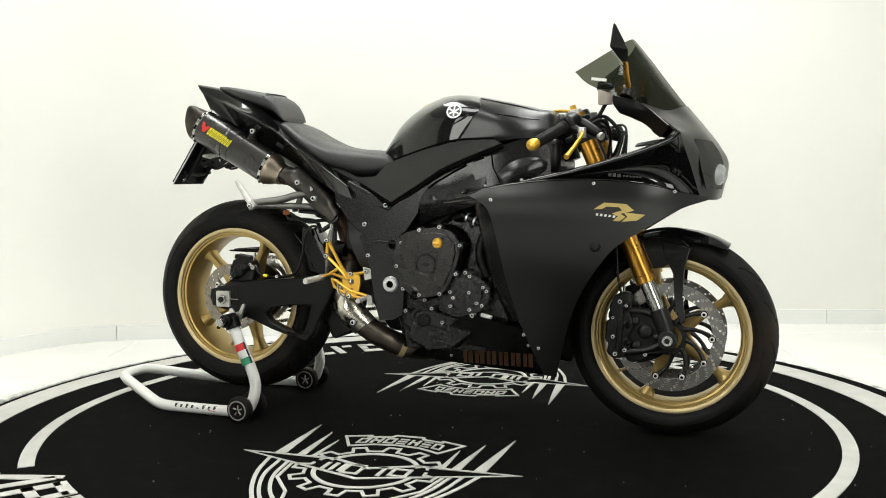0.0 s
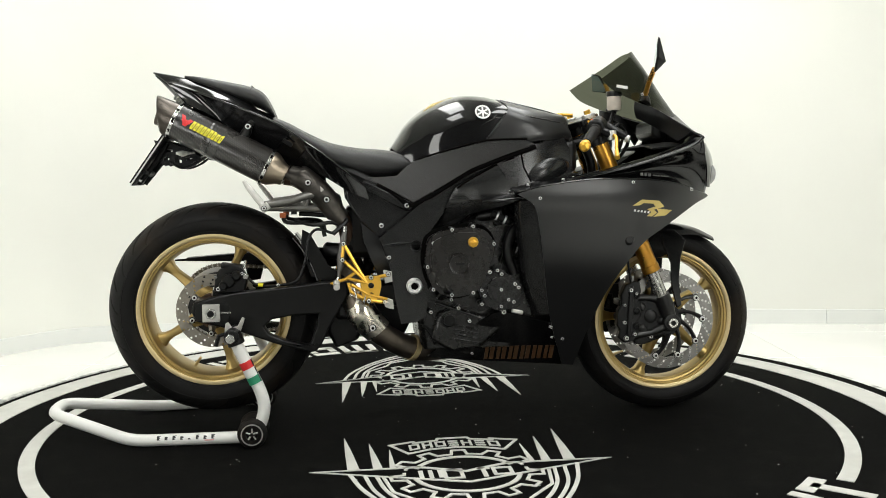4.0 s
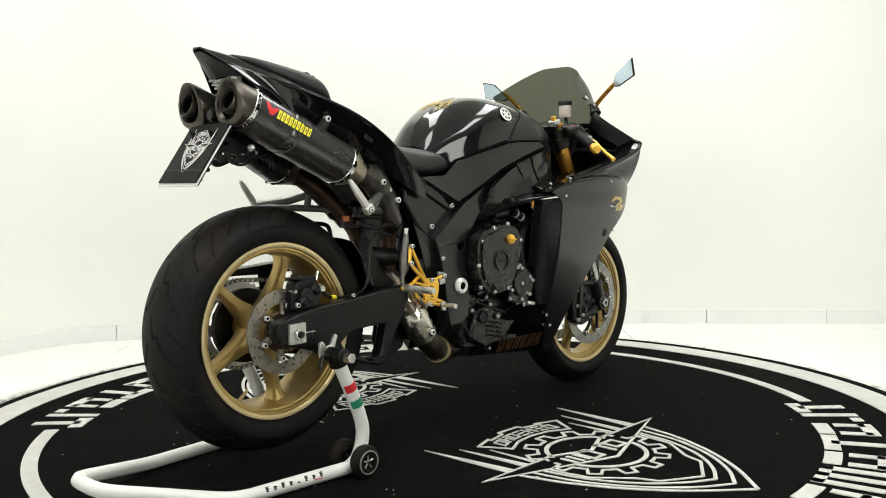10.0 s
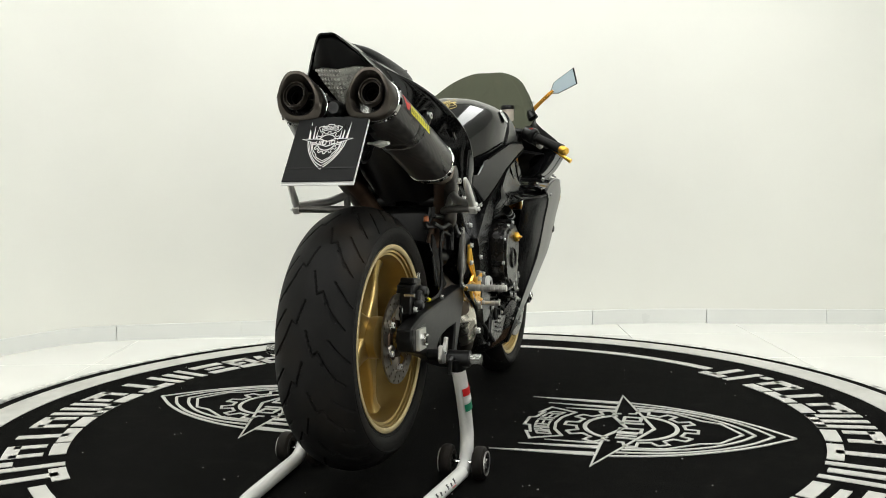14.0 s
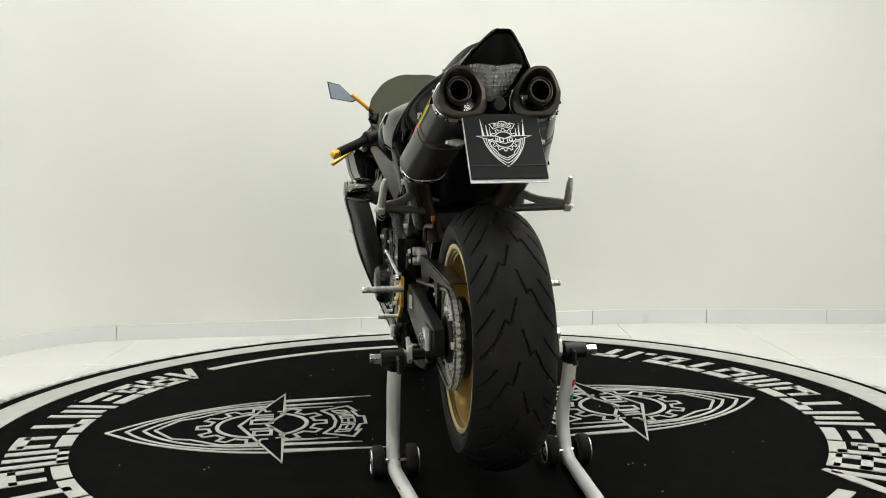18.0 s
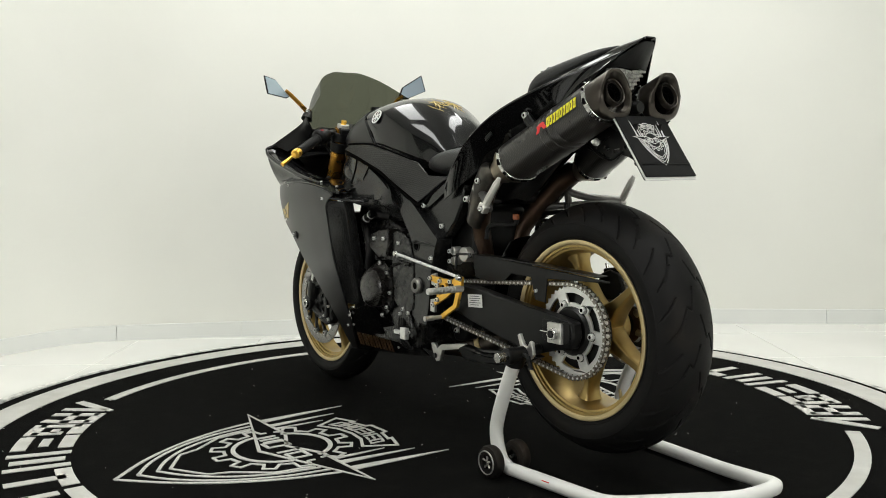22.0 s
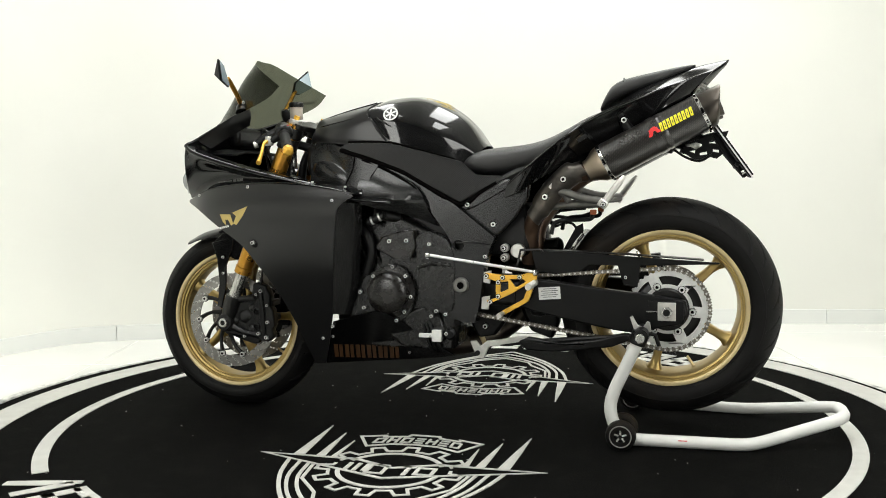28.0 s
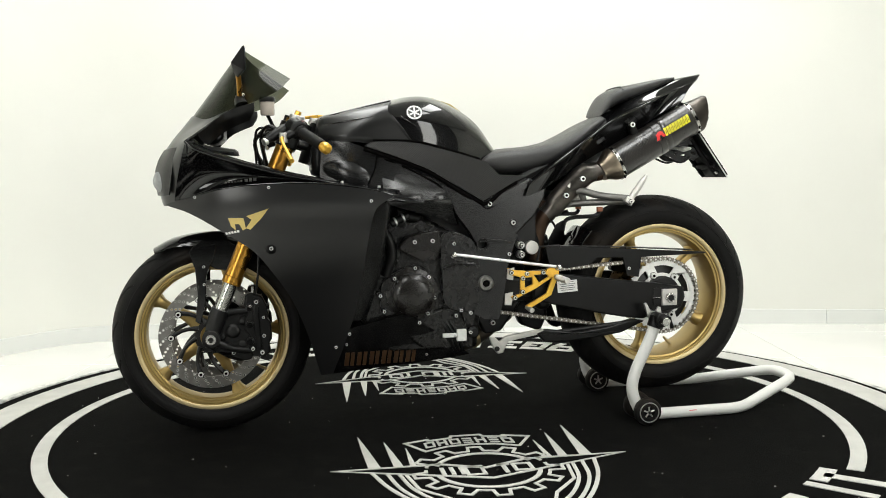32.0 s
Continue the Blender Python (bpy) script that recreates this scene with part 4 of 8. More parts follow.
def wheels(root):
    rear = part("rear_wheel", Geo().tube([(RA[0], -0.10, RA[1]), (RA[0], 0.10, RA[1])], 0.012, 12), M_STEEL, root, "rear wheel with gold rim and wide tyre")
    wheel(rear, RA[0], RA[1], 0.2275, 0.083, 66, 0.052, 0.062, 0.0)
    tyre("tyre", RA[0], RA[1], 0.3215, 0.0915, 0.226, 0.079,
         [[(0, 0.004), (9.5, 0.020), (8.0, 0.031), (20, 0.062)], [(13, 0.040), (23, 0.080)], [(3.5, 0.052), (13.0, 0.088)]], 15, rear, "worn wide black sport tyre")
    front = part("front_wheel", Geo().tube([(FA[0], -0.115, FA[1]), (FA[0], 0.115, FA[1])], 0.011, 12), M_STEEL, root, "front wheel with gold rim")
    wheel(front, FA[0], FA[1], 0.2265, 0.049, 36, 0.040, 0.045, -0.012)
    tyre("tyre", FA[0], FA[1], 0.2985, 0.061, 0.225, 0.047,
         [[(0, 0.005), (11, 0.020), (9.5, 0.027), (21, 0.045)], [(14, 0.030), (23, 0.052)]], 15, front, "worn black front sport tyre")
    # brakes
    for s in (-1, 1):
        part("brake_disc", drilled_ring(0.121, 0.156, s * 0.069, s * 0.0742, 54, 4, 0.0034, *FA), M_FDISC, front, "dark drilled steel front brake disc", weld=True)
        # pale rings painted on as glints round the drilled holes
        g = Geo()
        for k in range(54):
            for j in range(4):
                if (j + k) % 2 == 0:
                    an, rr = 2 * math.pi * (k + 0.5 + 0.5 * j) / 54, 0.121 + 0.035 / 4 * (j + 0.5)
                    g.lathe([(0.0028, 0.0), (0.0033, 0.0006), (0.0041, 0.0004), (0.0043, 0.0)], (FA[0] + rr * math.cos(an), s * 0.0742, FA[1] + rr * math.sin(an)), seg=8, sign=s)
        part("hole_rim_glints", g, M_GLINT, front)["kind"] = "stuff"
        g = Geo().lathe([(0.036, -0.004), (0.052, -0.004), (0.052, 0.004), (0.036, 0.004)], (FA[0], s * 0.068, FA[1]), seg=32, closed=True)
        part("disc_carrier", g, M_SATIN, front, "black disc carrier")
        for k in range(10):
            a = 2 * math.pi * k / 10
            g = Geo().tube([(FA[0] + r * math.cos(a + 0.55 * (0.122 - r) / 0.08), s * 0.068, FA[1] + r * math.sin(a + 0.55 * (0.122 - r) / 0.08)) for r in np.linspace(0.046, 0.123, 6)], [0.010, 0.007, 0.006, 0.006, 0.007, 0.009], 8)
            part("carrier_arm", g, M_SATIN, front)
        for k in range(10):
            a = 2 * math.pi * k / 10
            ob = bolt(front, FA[0] + 0.119 * math.cos(a), s * 0.0745, FA[1] + 0.119 * math.sin(a), 1.7)
            ob.name = "disc_button"
    part("brake_disc", drilled_ring(0.076, 0.110, -0.1005, -0.0955, 40, 3, 0.0036, *RA), M_DISC, rear, "drilled steel rear brake disc", weld=True)
    g = Geo().lathe([(0.03, -0.004), (0.050, -0.004), (0.054, 0.0), (0.050, 0.004), (0.03, 0.004)], (RA[0], -0.092, RA[1]), seg=40, closed=True)
    part("disc_carrier", g, M_BROWN, rear, "dull brown disc carrier")
    for k in range(6):
        a = 2 * math.pi * k / 6 + 0.4
        ca, sa = math.cos(a), math.sin(a)
        part("carrier_arm", Geo().tube([(RA[0] + q * ca, -0.094, RA[1] + q * sa) for q in (0.045, 0.062, 0.080)], [0.013, 0.009, 0.012], 8), M_DISC, rear)
        bolt(rear, RA[0] + 0.068 * ca, -0.1030, RA[1] + 0.068 * sa, 1.5)
    # sprocket with open windows and teeth
    out, teeth = [], 41
    for k in range(teeth * 4):
        r = (0.1105, 0.1158, 0.1158, 0.1105)[k % 4]
        a = 2 * math.pi * (k + (0.25 if k % 4 in (1,) else -0.25 if k % 4 == 2 else 0)) / (teeth * 4)
        out.append((RA[0] + r * math.cos(a), RA[1] + r * math.sin(a)))
    holes = []
    for k in range(6):
        am = radians(95 + 60 * k)
        outer, inner = np.linspace(am - 0.36, am + 0.36, 9), np.linspace(am + 0.30, am - 0.30, 7)
        holes.append([(RA[0] + 0.0965 * math.cos(a), RA[1] + 0.0965 * math.sin(a)) for a in outer] + [(RA[0] + 0.072 * math.cos(a), RA[1] + 0.072 * math.sin(a)) for a in inner])
    sp = part("sprocket", Geo().plate(out, 0.0935, 0.0995, holes), M_SPROCKET, rear, "bare aluminium chain sprocket", bevel=0.0006, seg=1)
    for k in range(6):
        a = radians(65 + 60 * k)
        bolt(sp, RA[0] + 0.070 * math.cos(a), 0.0995, RA[1] + 0.070 * math.sin(a), 1.9)
    g = Geo().lathe([(0.03, 0.06), (0.100, 0.062), (0.100, 0.078), (0.063, 0.086), (0.062, 0.104), (0.056, 0.110), (0.03, 0.110)], (RA[0], 0, RA[1]), seg=40)
    part("sprocket_carrier", g, M_SATIN, rear)


def chain(root):
    """The drive chain: plates and rollers round both sprockets, link by link."""
    r, c0, c1 = 0.1185, Vector(RA), Vector((0.60, 0.400))
    r1 = 0.050
    loop = []
    top0 = c0 + Vector((0.05, 1.0)).normalized() * r
    top1 = c1 + Vector((0.05, 1.0)).normalized() * r1
    n = 36
    for i in range(n):
        loop.append(top1.lerp(top0, i / n))
    a0 = math.atan2(top0.y - c0.y, top0.x - c0.x)
    for i in range(40):
        a = a0 + (math.pi * 1.04) * i / 39
        loop.append(c0 + Vector((math.cos(a), math.sin(a))) * r)
    last = loop[-1]
    bot = c1 + Vector((0.15, -1.0)).normalized() * r1
    for i in range(1, n + 1):
        loop.append(last.lerp(bot, i / n))
    for i in range(1, 8):
        a = math.atan2(bot.y - c1.y, bot.x - c1.x) + 2.9 * i / 8
        loop.append(c1 + Vector((math.cos(a), math.sin(a))) * r1)
    loop.append(loop[0])
    dist = [0.0]
    for a, b in zip(loop[:-1], loop[1:]):
        dist.append(dist[-1] + (b - a).length)
    count = int(dist[-1] / 0.0159 / 2) * 2
    pitch = dist[-1] / count
    xs, zs = [p.x for p in loop], [p.y for p in loop]
    pins = [(inter(k * pitch, dist, xs), inter(k * pitch, dist, zs)) for k in range(count)]
    meshes = []
    for outer in (0, 1):
        g = Geo()
        o = []
        for k in range(20):
            a = 2 * math.pi * k / 20
            x = 0.008 * (1 if math.cos(a) > 0 else -1) + 0.0066 * math.cos(a)
            o.append((x, (0.0084 if abs(math.cos(a)) > 0.45 else 0.0042) * math.sin(a)))
        for y in ((-0.0075, -0.0055), (0.0055, 0.0075)) if not outer else ((-0.0098, -0.0078), (0.0078, 0.0098)):
            g.plate(o, y[0], y[1])
        flat = len(g.f)
        for x in (-0.008, 0.008):
            g.tube([(x, -0.011 if outer else -0.0055, 0), (x, 0.011 if outer else 0.0055, 0)], 0.0029 if outer else 0.005, 8)
        me = bpy.data.meshes.new("chain_link")
        me.from_pydata(g.v, [], g.f)
        me.materials.append(M_LINK if outer else M_CHAIN)
        me.materials.append(M_BOLT)
        for face in me.polygons[flat:]:
            face.material_index = 1
        meshes.append(me)
    ch = part("chain", Geo().tube([(0.60, 0.082, 0.400), (0.60, 0.111, 0.400)], 0.046, 20), M_CHAIN, root, "greasy steel drive chain")
    for k in range(count):
        a, b = pins[k], pins[(k + 1) % count]
        ob = new("link", meshes[k % 2])
        ob.parent = ch
        ob.location = ((a[0] + b[0]) / 2, 0.0990, (a[1] + b[1]) / 2)
        ob.rotation_euler = (0, -math.atan2(b[1] - a[1], b[0] - a[0]), 0)


# widths of the bodywork
def fairing_y(x, z):
    base = soft(z, [0.16, 0.25, 0.35, 0.44, 0.5, 0.62, 0.70, 0.76, 0.80], [0.110, 0.148, 0.190, 0.226, 0.248, 0.276, 0.295, 0.288, 0.275])
    tap = soft(x, [1.00, 1.12, 1.24, 1.32, 1.38, 1.44, 1.50, 1.56, 1.62], [1.0, 0.985, 0.945, 0.89, 0.82, 0.70, 0.52, 0.30, 0.1])
    return base * tap


def fairings(root):
    for s in (-1, 1):
        side = part("side_fairing", Geo().panel(smooth_line(
            [(0.886, 0.711), (0.94, 0.727), (1.05, 0.743), (1.16, 0.749), (1.29, 0.745), (1.38, 0.733), (1.46, 0.712), (1.525, 0.695), (1.47, 0.676), (1.42, 0.652),
             (1.345, 0.606), (1.285, 0.566), (1.243, 0.518), (1.195, 0.448), (1.163, 0.385), (1.132, 0.300), (1.108, 0.215), (1.096, 0.172)], 3)
            + [(1.06, 0.176), (1.03, 0.26), (1.012, 0.318)] + smooth_line([(1.003, 0.345), (0.982, 0.45), (0.966, 0.55), (0.952, 0.63), (0.938, 0.676), (0.912, 0.698)], 3),
            fairing_y, s, 0.028), M_MATTE, root, "matte black side fairing", solid=0.005, angle=50)
        part("edge_bead", Geo().tube(smooth_line([(x, s * (fairing_y(x, z) - 0.006), z) for x, z in ((0.892, 0.713), (0.94, 0.728), (1.05, 0.745), (1.16, 0.751), (1.29, 0.747), (1.38, 0.735), (1.45, 0.716))], 4), 0.0042, 8), M_GLOSS, side, angle=60)
        for x, z, k in ((0.952, 0.699, 1), (1.234, 0.741, 1), (1.012, 0.303, 1), (1.052, 0.262, 1), (1.44, 0.716, 1)):
            bolt(side, x, s * (fairing_y(x, z) + 0.0025), z, 0.95)
        # gloss inner return behind the fairing's trailing edge
        rows = []
        for x, z, back in ((0.925, 0.694, 0.030), (0.938, 0.676, 0.042), (0.952, 0.63, 0.050), (0.966, 0.55, 0.052), (0.982, 0.45, 0.050), (1.003, 0.345, 0.040)):
            yo = fairing_y(x, z)
            rows.append([(x + 0.003, s * (yo - 0.002), z), (x - back * 0.55, s * (yo - 0.016), z - 0.002), (x - back, s * (yo - 0.034), z - 0.004), (x - back - 0.004, s * (yo - 0.075), z - 0.006)])
        part("inner_fairing", Geo().surf(rows, 5, 3), M_DUCT, side, "gloss black inner fairing edge", solid=0.003)
        # belly pan
        def belly_y(x, z):
            return fairing_y(max(x, 1.0), z) * soft(x, [0.62, 0.75, 0.9, 1.0], [0.80, 0.93, 0.985, 0.985]) - 0.004
        belly = part("belly_pan", Geo().panel([(0.636, 0.214), (0.70, 0.262), (0.78, 0.318), (0.835, 0.354), (0.862, 0.357), (0.93, 0.340), (1.01, 0.318), (1.04, 0.255), (1.07, 0.18), (1.092, 0.172), (1.00, 0.180), (0.90, 0.190), (0.80, 0.198), (0.70, 0.206)],
                                              belly_y, s, 0.028), M_SEMI, root, "gloss black belly pan", solid=0.004, angle=50)
        for x, z in ((0.775, 0.222), (1.02, 0.268)):
            bolt(belly, x, s * (belly_y(x, z) + 0.002), z, 0.8)
        # faint bronze wordmark as plain slanted blocks
        for k in range(6):
            x0 = 0.812 + k * 0.0372
            z0 = 0.201 - 0.004 * k / 5
            bars = [(0.0, 0.011), (0.016, 0.029)]
            for p, q in bars:
                g = Geo().plate([(x0 + p, z0), (x0 + q, z0), (x0 + q - 0.004 * s, z0 + 0.044), (x0 + p - 0.004 * s, z0 + 0.044)], 0.0, 0.0012, map3=lambda a, b, c: (a, s * (belly_y(a, c) + 0.0026 + b), c))
                part("printed_block", g, M_FAINT, belly)
        # number mark on the side: two gold blocks and small white line
        marks = ([(1.233, 0.6716), (1.262, 0.6895), (1.319, 0.6847), (1.338, 0.667), (1.303, 0.6586), (1.316, 0.650), (1.298, 0.638), (1.282, 0.640), (1.296, 0.652), (1.280, 0.660), (1.308, 0.668), (1.300, 0.6765), (1.268, 0.679), (1.256, 0.6725)],
                 [(1.304, 0.637), (1.320, 0.650), (1.3115, 0.6625), (1.3665, 0.6553), (1.345, 0.640)])
        if s > 0:
            marks = ([(1.348, 0.657), (1.341, 0.634), (1.328, 0.622), (1.330, 0.640), (1.318, 0.640), (1.309, 0.622), (1.300, 0.627), (1.306, 0.657)],
                     [(1.298, 0.662), (1.236, 0.683), (1.260, 0.652), (1.288, 0.624), (1.300, 0.628), (1.284, 0.652)])
        for q in marks:
            g = Geo()
            g.plate(q, 0.0, 0.001, map3=lambda a, b, c: (a, s * (fairing_y(a, c) + 0.003 + b), c))
            part("printed_mark", g, M_GOLDPRINT, side)
        for k in range(5):
            g = Geo()
            x0 = 1.238 + 0.011 * k if s < 0 else 1.318 + 0.008 * k
            drop = 0.0 if s < 0 else 0.038
            g.plate([(x0, 0.655 - k * 0.0015), (x0 + 0.006, 0.654 - k * 0.0015), (x0 + 0.008, 0.660 - k * 0.0015), (x0 + 0.002, 0.661 - k * 0.0015)], 0.0, 0.001,
                    map3=lambda a, b, c: (a, s * (fairing_y(a, c - drop) + 0.003 + b), c - drop))
            part("printed_dot", g, M_PALE, side)
        # crash bung
        part("frame_slider", Geo().lathe([(0.0, 0.03), (0.010, 0.03), (0.0165, 0.024), (0.0165, 0.0), (0.0, -0.02)], (1.232, s * 0.228, 0.570), seg=20, sign=s), M_BLACK, root, "black crash bung")
        bolt(root, 1.232 + BIKE.x, s * 0.256, 0.570, 1.2)
        # gloss infill between cockpit rim and side fairing
        rim = [(1.455, 0.255, 0.872), (1.425, 0.262, 0.848), (1.335, 0.262, 0.816), (1.215, 0.262, 0.783), (1.10, 0.258, 0.758), (1.02, 0.25, 0.742)]
        low = [(1.50, 0.155, 0.706), (1.44, 0.200, 0.718), (1.35, 0.247, 0.738), (1.23, 0.270, 0.746), (1.11, 0.281, 0.745), (1.02, 0.285, 0.738)]
        rows = []
        for p, q, sink in zip(rim, low, (-0.016, 0.012, 0.034, 0.030, 0.012, 0.004)):
            row = []
            for f, deep in ((0.0, 0.0), (0.22, 0.75), (0.5, 1.0), (0.78, 0.72), (1.0, 0.0)):
                row.append((p[0] + (q[0] - p[0]) * f - deep * sink * 0.15, s * (p[1] + (q[1] - p[1]) * f - deep * sink), p[2] + (q[2] - p[2]) * f))
            rows.append(row)
        infill = part("fairing_infill", Geo().surf(rows, 5, 4), M_GLOSS, root, "gloss black upper fairing infill", solid=0.003)
        part("rim_bead", Geo().tube(smooth_line([(x, s * y, z) for x, y, z in rim], 4), 0.0072, 10), M_GLOSS, infill, angle=60)
        for k in range(9):
            x0 = 1.272 + k * (0.012 if k < 3 else 0.0085) + (0.012 if k > 2 else 0)
            h = 0.009 if k < 3 else 0.004
            deep = soft(x0, [1.02, 1.10, 1.22, 1.34, 1.43], [0.004, 0.012, 0.030, 0.034, 0.012])
            g = Geo().box((x0, s * (0.270 - 0.08 * max(0, x0 - 1.30) - deep * 0.80 + 0.003), 0.764 - (x0 - 1.27) * 0.10), (0.008 if k < 3 else 0.005, 0.0040, h))
            part("printed_bar", g, M_GREYPRINT, infill)
        # dash side panels: a ledge inside the rim
        rows = []
        for p in rim[:-1]:
            rows.append([(p[0] - 0.004, s * p[1], p[2] + 0.001), (p[0] - 0.02, s * (p[1] - 0.035), p[2] + 0.004), (p[0] - 0.035, s * (p[1] - 0.085), p[2] - 0.018), (p[0] - 0.04, s * (p[1] - 0.125), p[2] - 0.055)])
        part("cockpit_panel", Geo().surf(rows, 4, 4), M_GLOSS, root, "gloss black cockpit side panel", solid=0.003)
        # intake duct and panel behind it
        def duct_y(x, z):
            ridge = 0.690 + (x - 0.70) * 0.06
            up = z - ridge
            y = 0.180 + 0.018 * math.exp(-(up / 0.028) ** 2) if up > 0 else 0.198 - 0.75 * -up
            return y * min(1.0, 0.86 + max(0.0, x - 0.66) * 2.0) + 0.040 * min(1, max(0, (x - 0.80) / 0.10)) ** 1.4 * min(1, max(0, (0.775 - z) / 0.09))
        duct = part("air_duct", Geo().panel(smooth_line([(0.905, 0.822), (0.84, 0.795), (0.783, 0.767), (0.728, 0.734), (0.692, 0.672), (0.669, 0.616), (0.73, 0.640), (0.80, 0.662), (0.86, 0.676), (0.90, 0.692), (0.905, 0.715), (0.908, 0.745), (0.908, 0.785)], 3, closed=True),
                                            duct_y, s, 0.020), M_DUCT, root, "satin black intake duct", solid=0.006, angle=55)
        g = Geo().plate([(0.952, 0.294), (0.905, 0.295), (0.850, 0.276), (0.792, 0.238), (0.796, 0.215), (0.83, 0.200), (0.90, 0.212), (0.952, 0.222)], 0.0, 0.007, map3=lambda a, b, c: (a, s * c, 0.690 + (a - 0.80) * 0.17 + b - 0.12 * (c - 0.21)))
        part("duct_blade", g, M_GLOSS, duct, "gloss black blade over the intake", bevel=0.002)
        # black tube drawn in as the shaded gap above the duct
        part("edge_gap_shade", Geo().tube(smooth_line([(x, s * (duct_y(x, z) + 0.001), z) for x, z in ((0.900, 0.818), (0.84, 0.793), (0.785, 0.765), (0.731, 0.731), (0.695, 0.670), (0.673, 0.620))], 4), 0.0036, 8), M_SOOTSHADE, duct, angle=60)
        # skirt between tank cover and fairing, with an oval dome
        def upper_y(x, z):
            return soft(x, [0.86, 0.95, 1.02, 1.09], [0.174, 0.172, 0.156, 0.124]) + 0.12 * max(0, 0.875 - z)
        up = part("upper_panel", Geo().panel([(0.842, 0.806), (0.90, 0.832), (0.955, 0.852), (1.0, 0.868), (1.062, 0.880), (1.082, 0.84), (1.088, 0.752), (0.985, 0.736), (0.905, 0.722), (0.880, 0.735), (0.872, 0.765)], upper_y, s, 0.026), M_DUCT, root, "satin black panel beside the tank", solid=0.004, angle=50)
        rings = []
        for k, h in ((1.55, -0.002), (1.40, 0.0026), (1.2, 0.0045), (1.0, 0.0065), (0.75, 0.0095), (0.5, 0.0115), (0.25, 0.0125), (0.02, 0.0128)):
            rings.append([(1.008 + k * (0.046 * math.cos(t) + 0.010 * math.sin(t)), s * (upper_y(1.008 + k * 0.046 * math.cos(t), 0.775 + k * 0.027 * math.sin(t)) + h), 0.775 + k * (0.027 * math.sin(t) + 0.004 * math.cos(t))) for t in np.linspace(0, 2 * math.pi, 25)[:-1]])
        part("duct_bulge", Geo().loft(rings), M_DUCT, up, "smooth oval dome", angle=60)
        rows = []
        for x, z in ((0.864, 0.716), (0.905, 0.721), (0.96, 0.7325), (1.05, 0.7445), (1.13, 0.749)):
            fy = fairing_y(x, z) - (0.012 if x < 0.88 else 0.003)
            yi = fy - 0.012 if x < 0.88 else 0.172
            rows.append([(x, s * fy, z), (x + 0.002, s * (fy * 0.6 + yi * 0.4), z + 0.007), (x + 0.006, s * yi, z + 0.012)])
        part("fairing_shelf", Geo().surf(rows, 4, 4), M_GLOSS, root, "gloss black ledge on top of the fairing", solid=0.004)
        part("panel_seam", Geo().tube([(0.921, s * (upper_y(0.921, 0.835) + 0.003), 0.835), (0.928, s * (upper_y(0.928, 0.79) + 0.003), 0.79), (0.950, s * (upper_y(0.95, 0.745) + 0.003), 0.745)], 0.0022, 6), M_SOOTSHADE, up)
        for x, z in ((0.925, 0.737), (1.03, 0.752)):
            bolt(up, x, s * 0.258, z, 0.8, (0, 0.3 * s, 1))


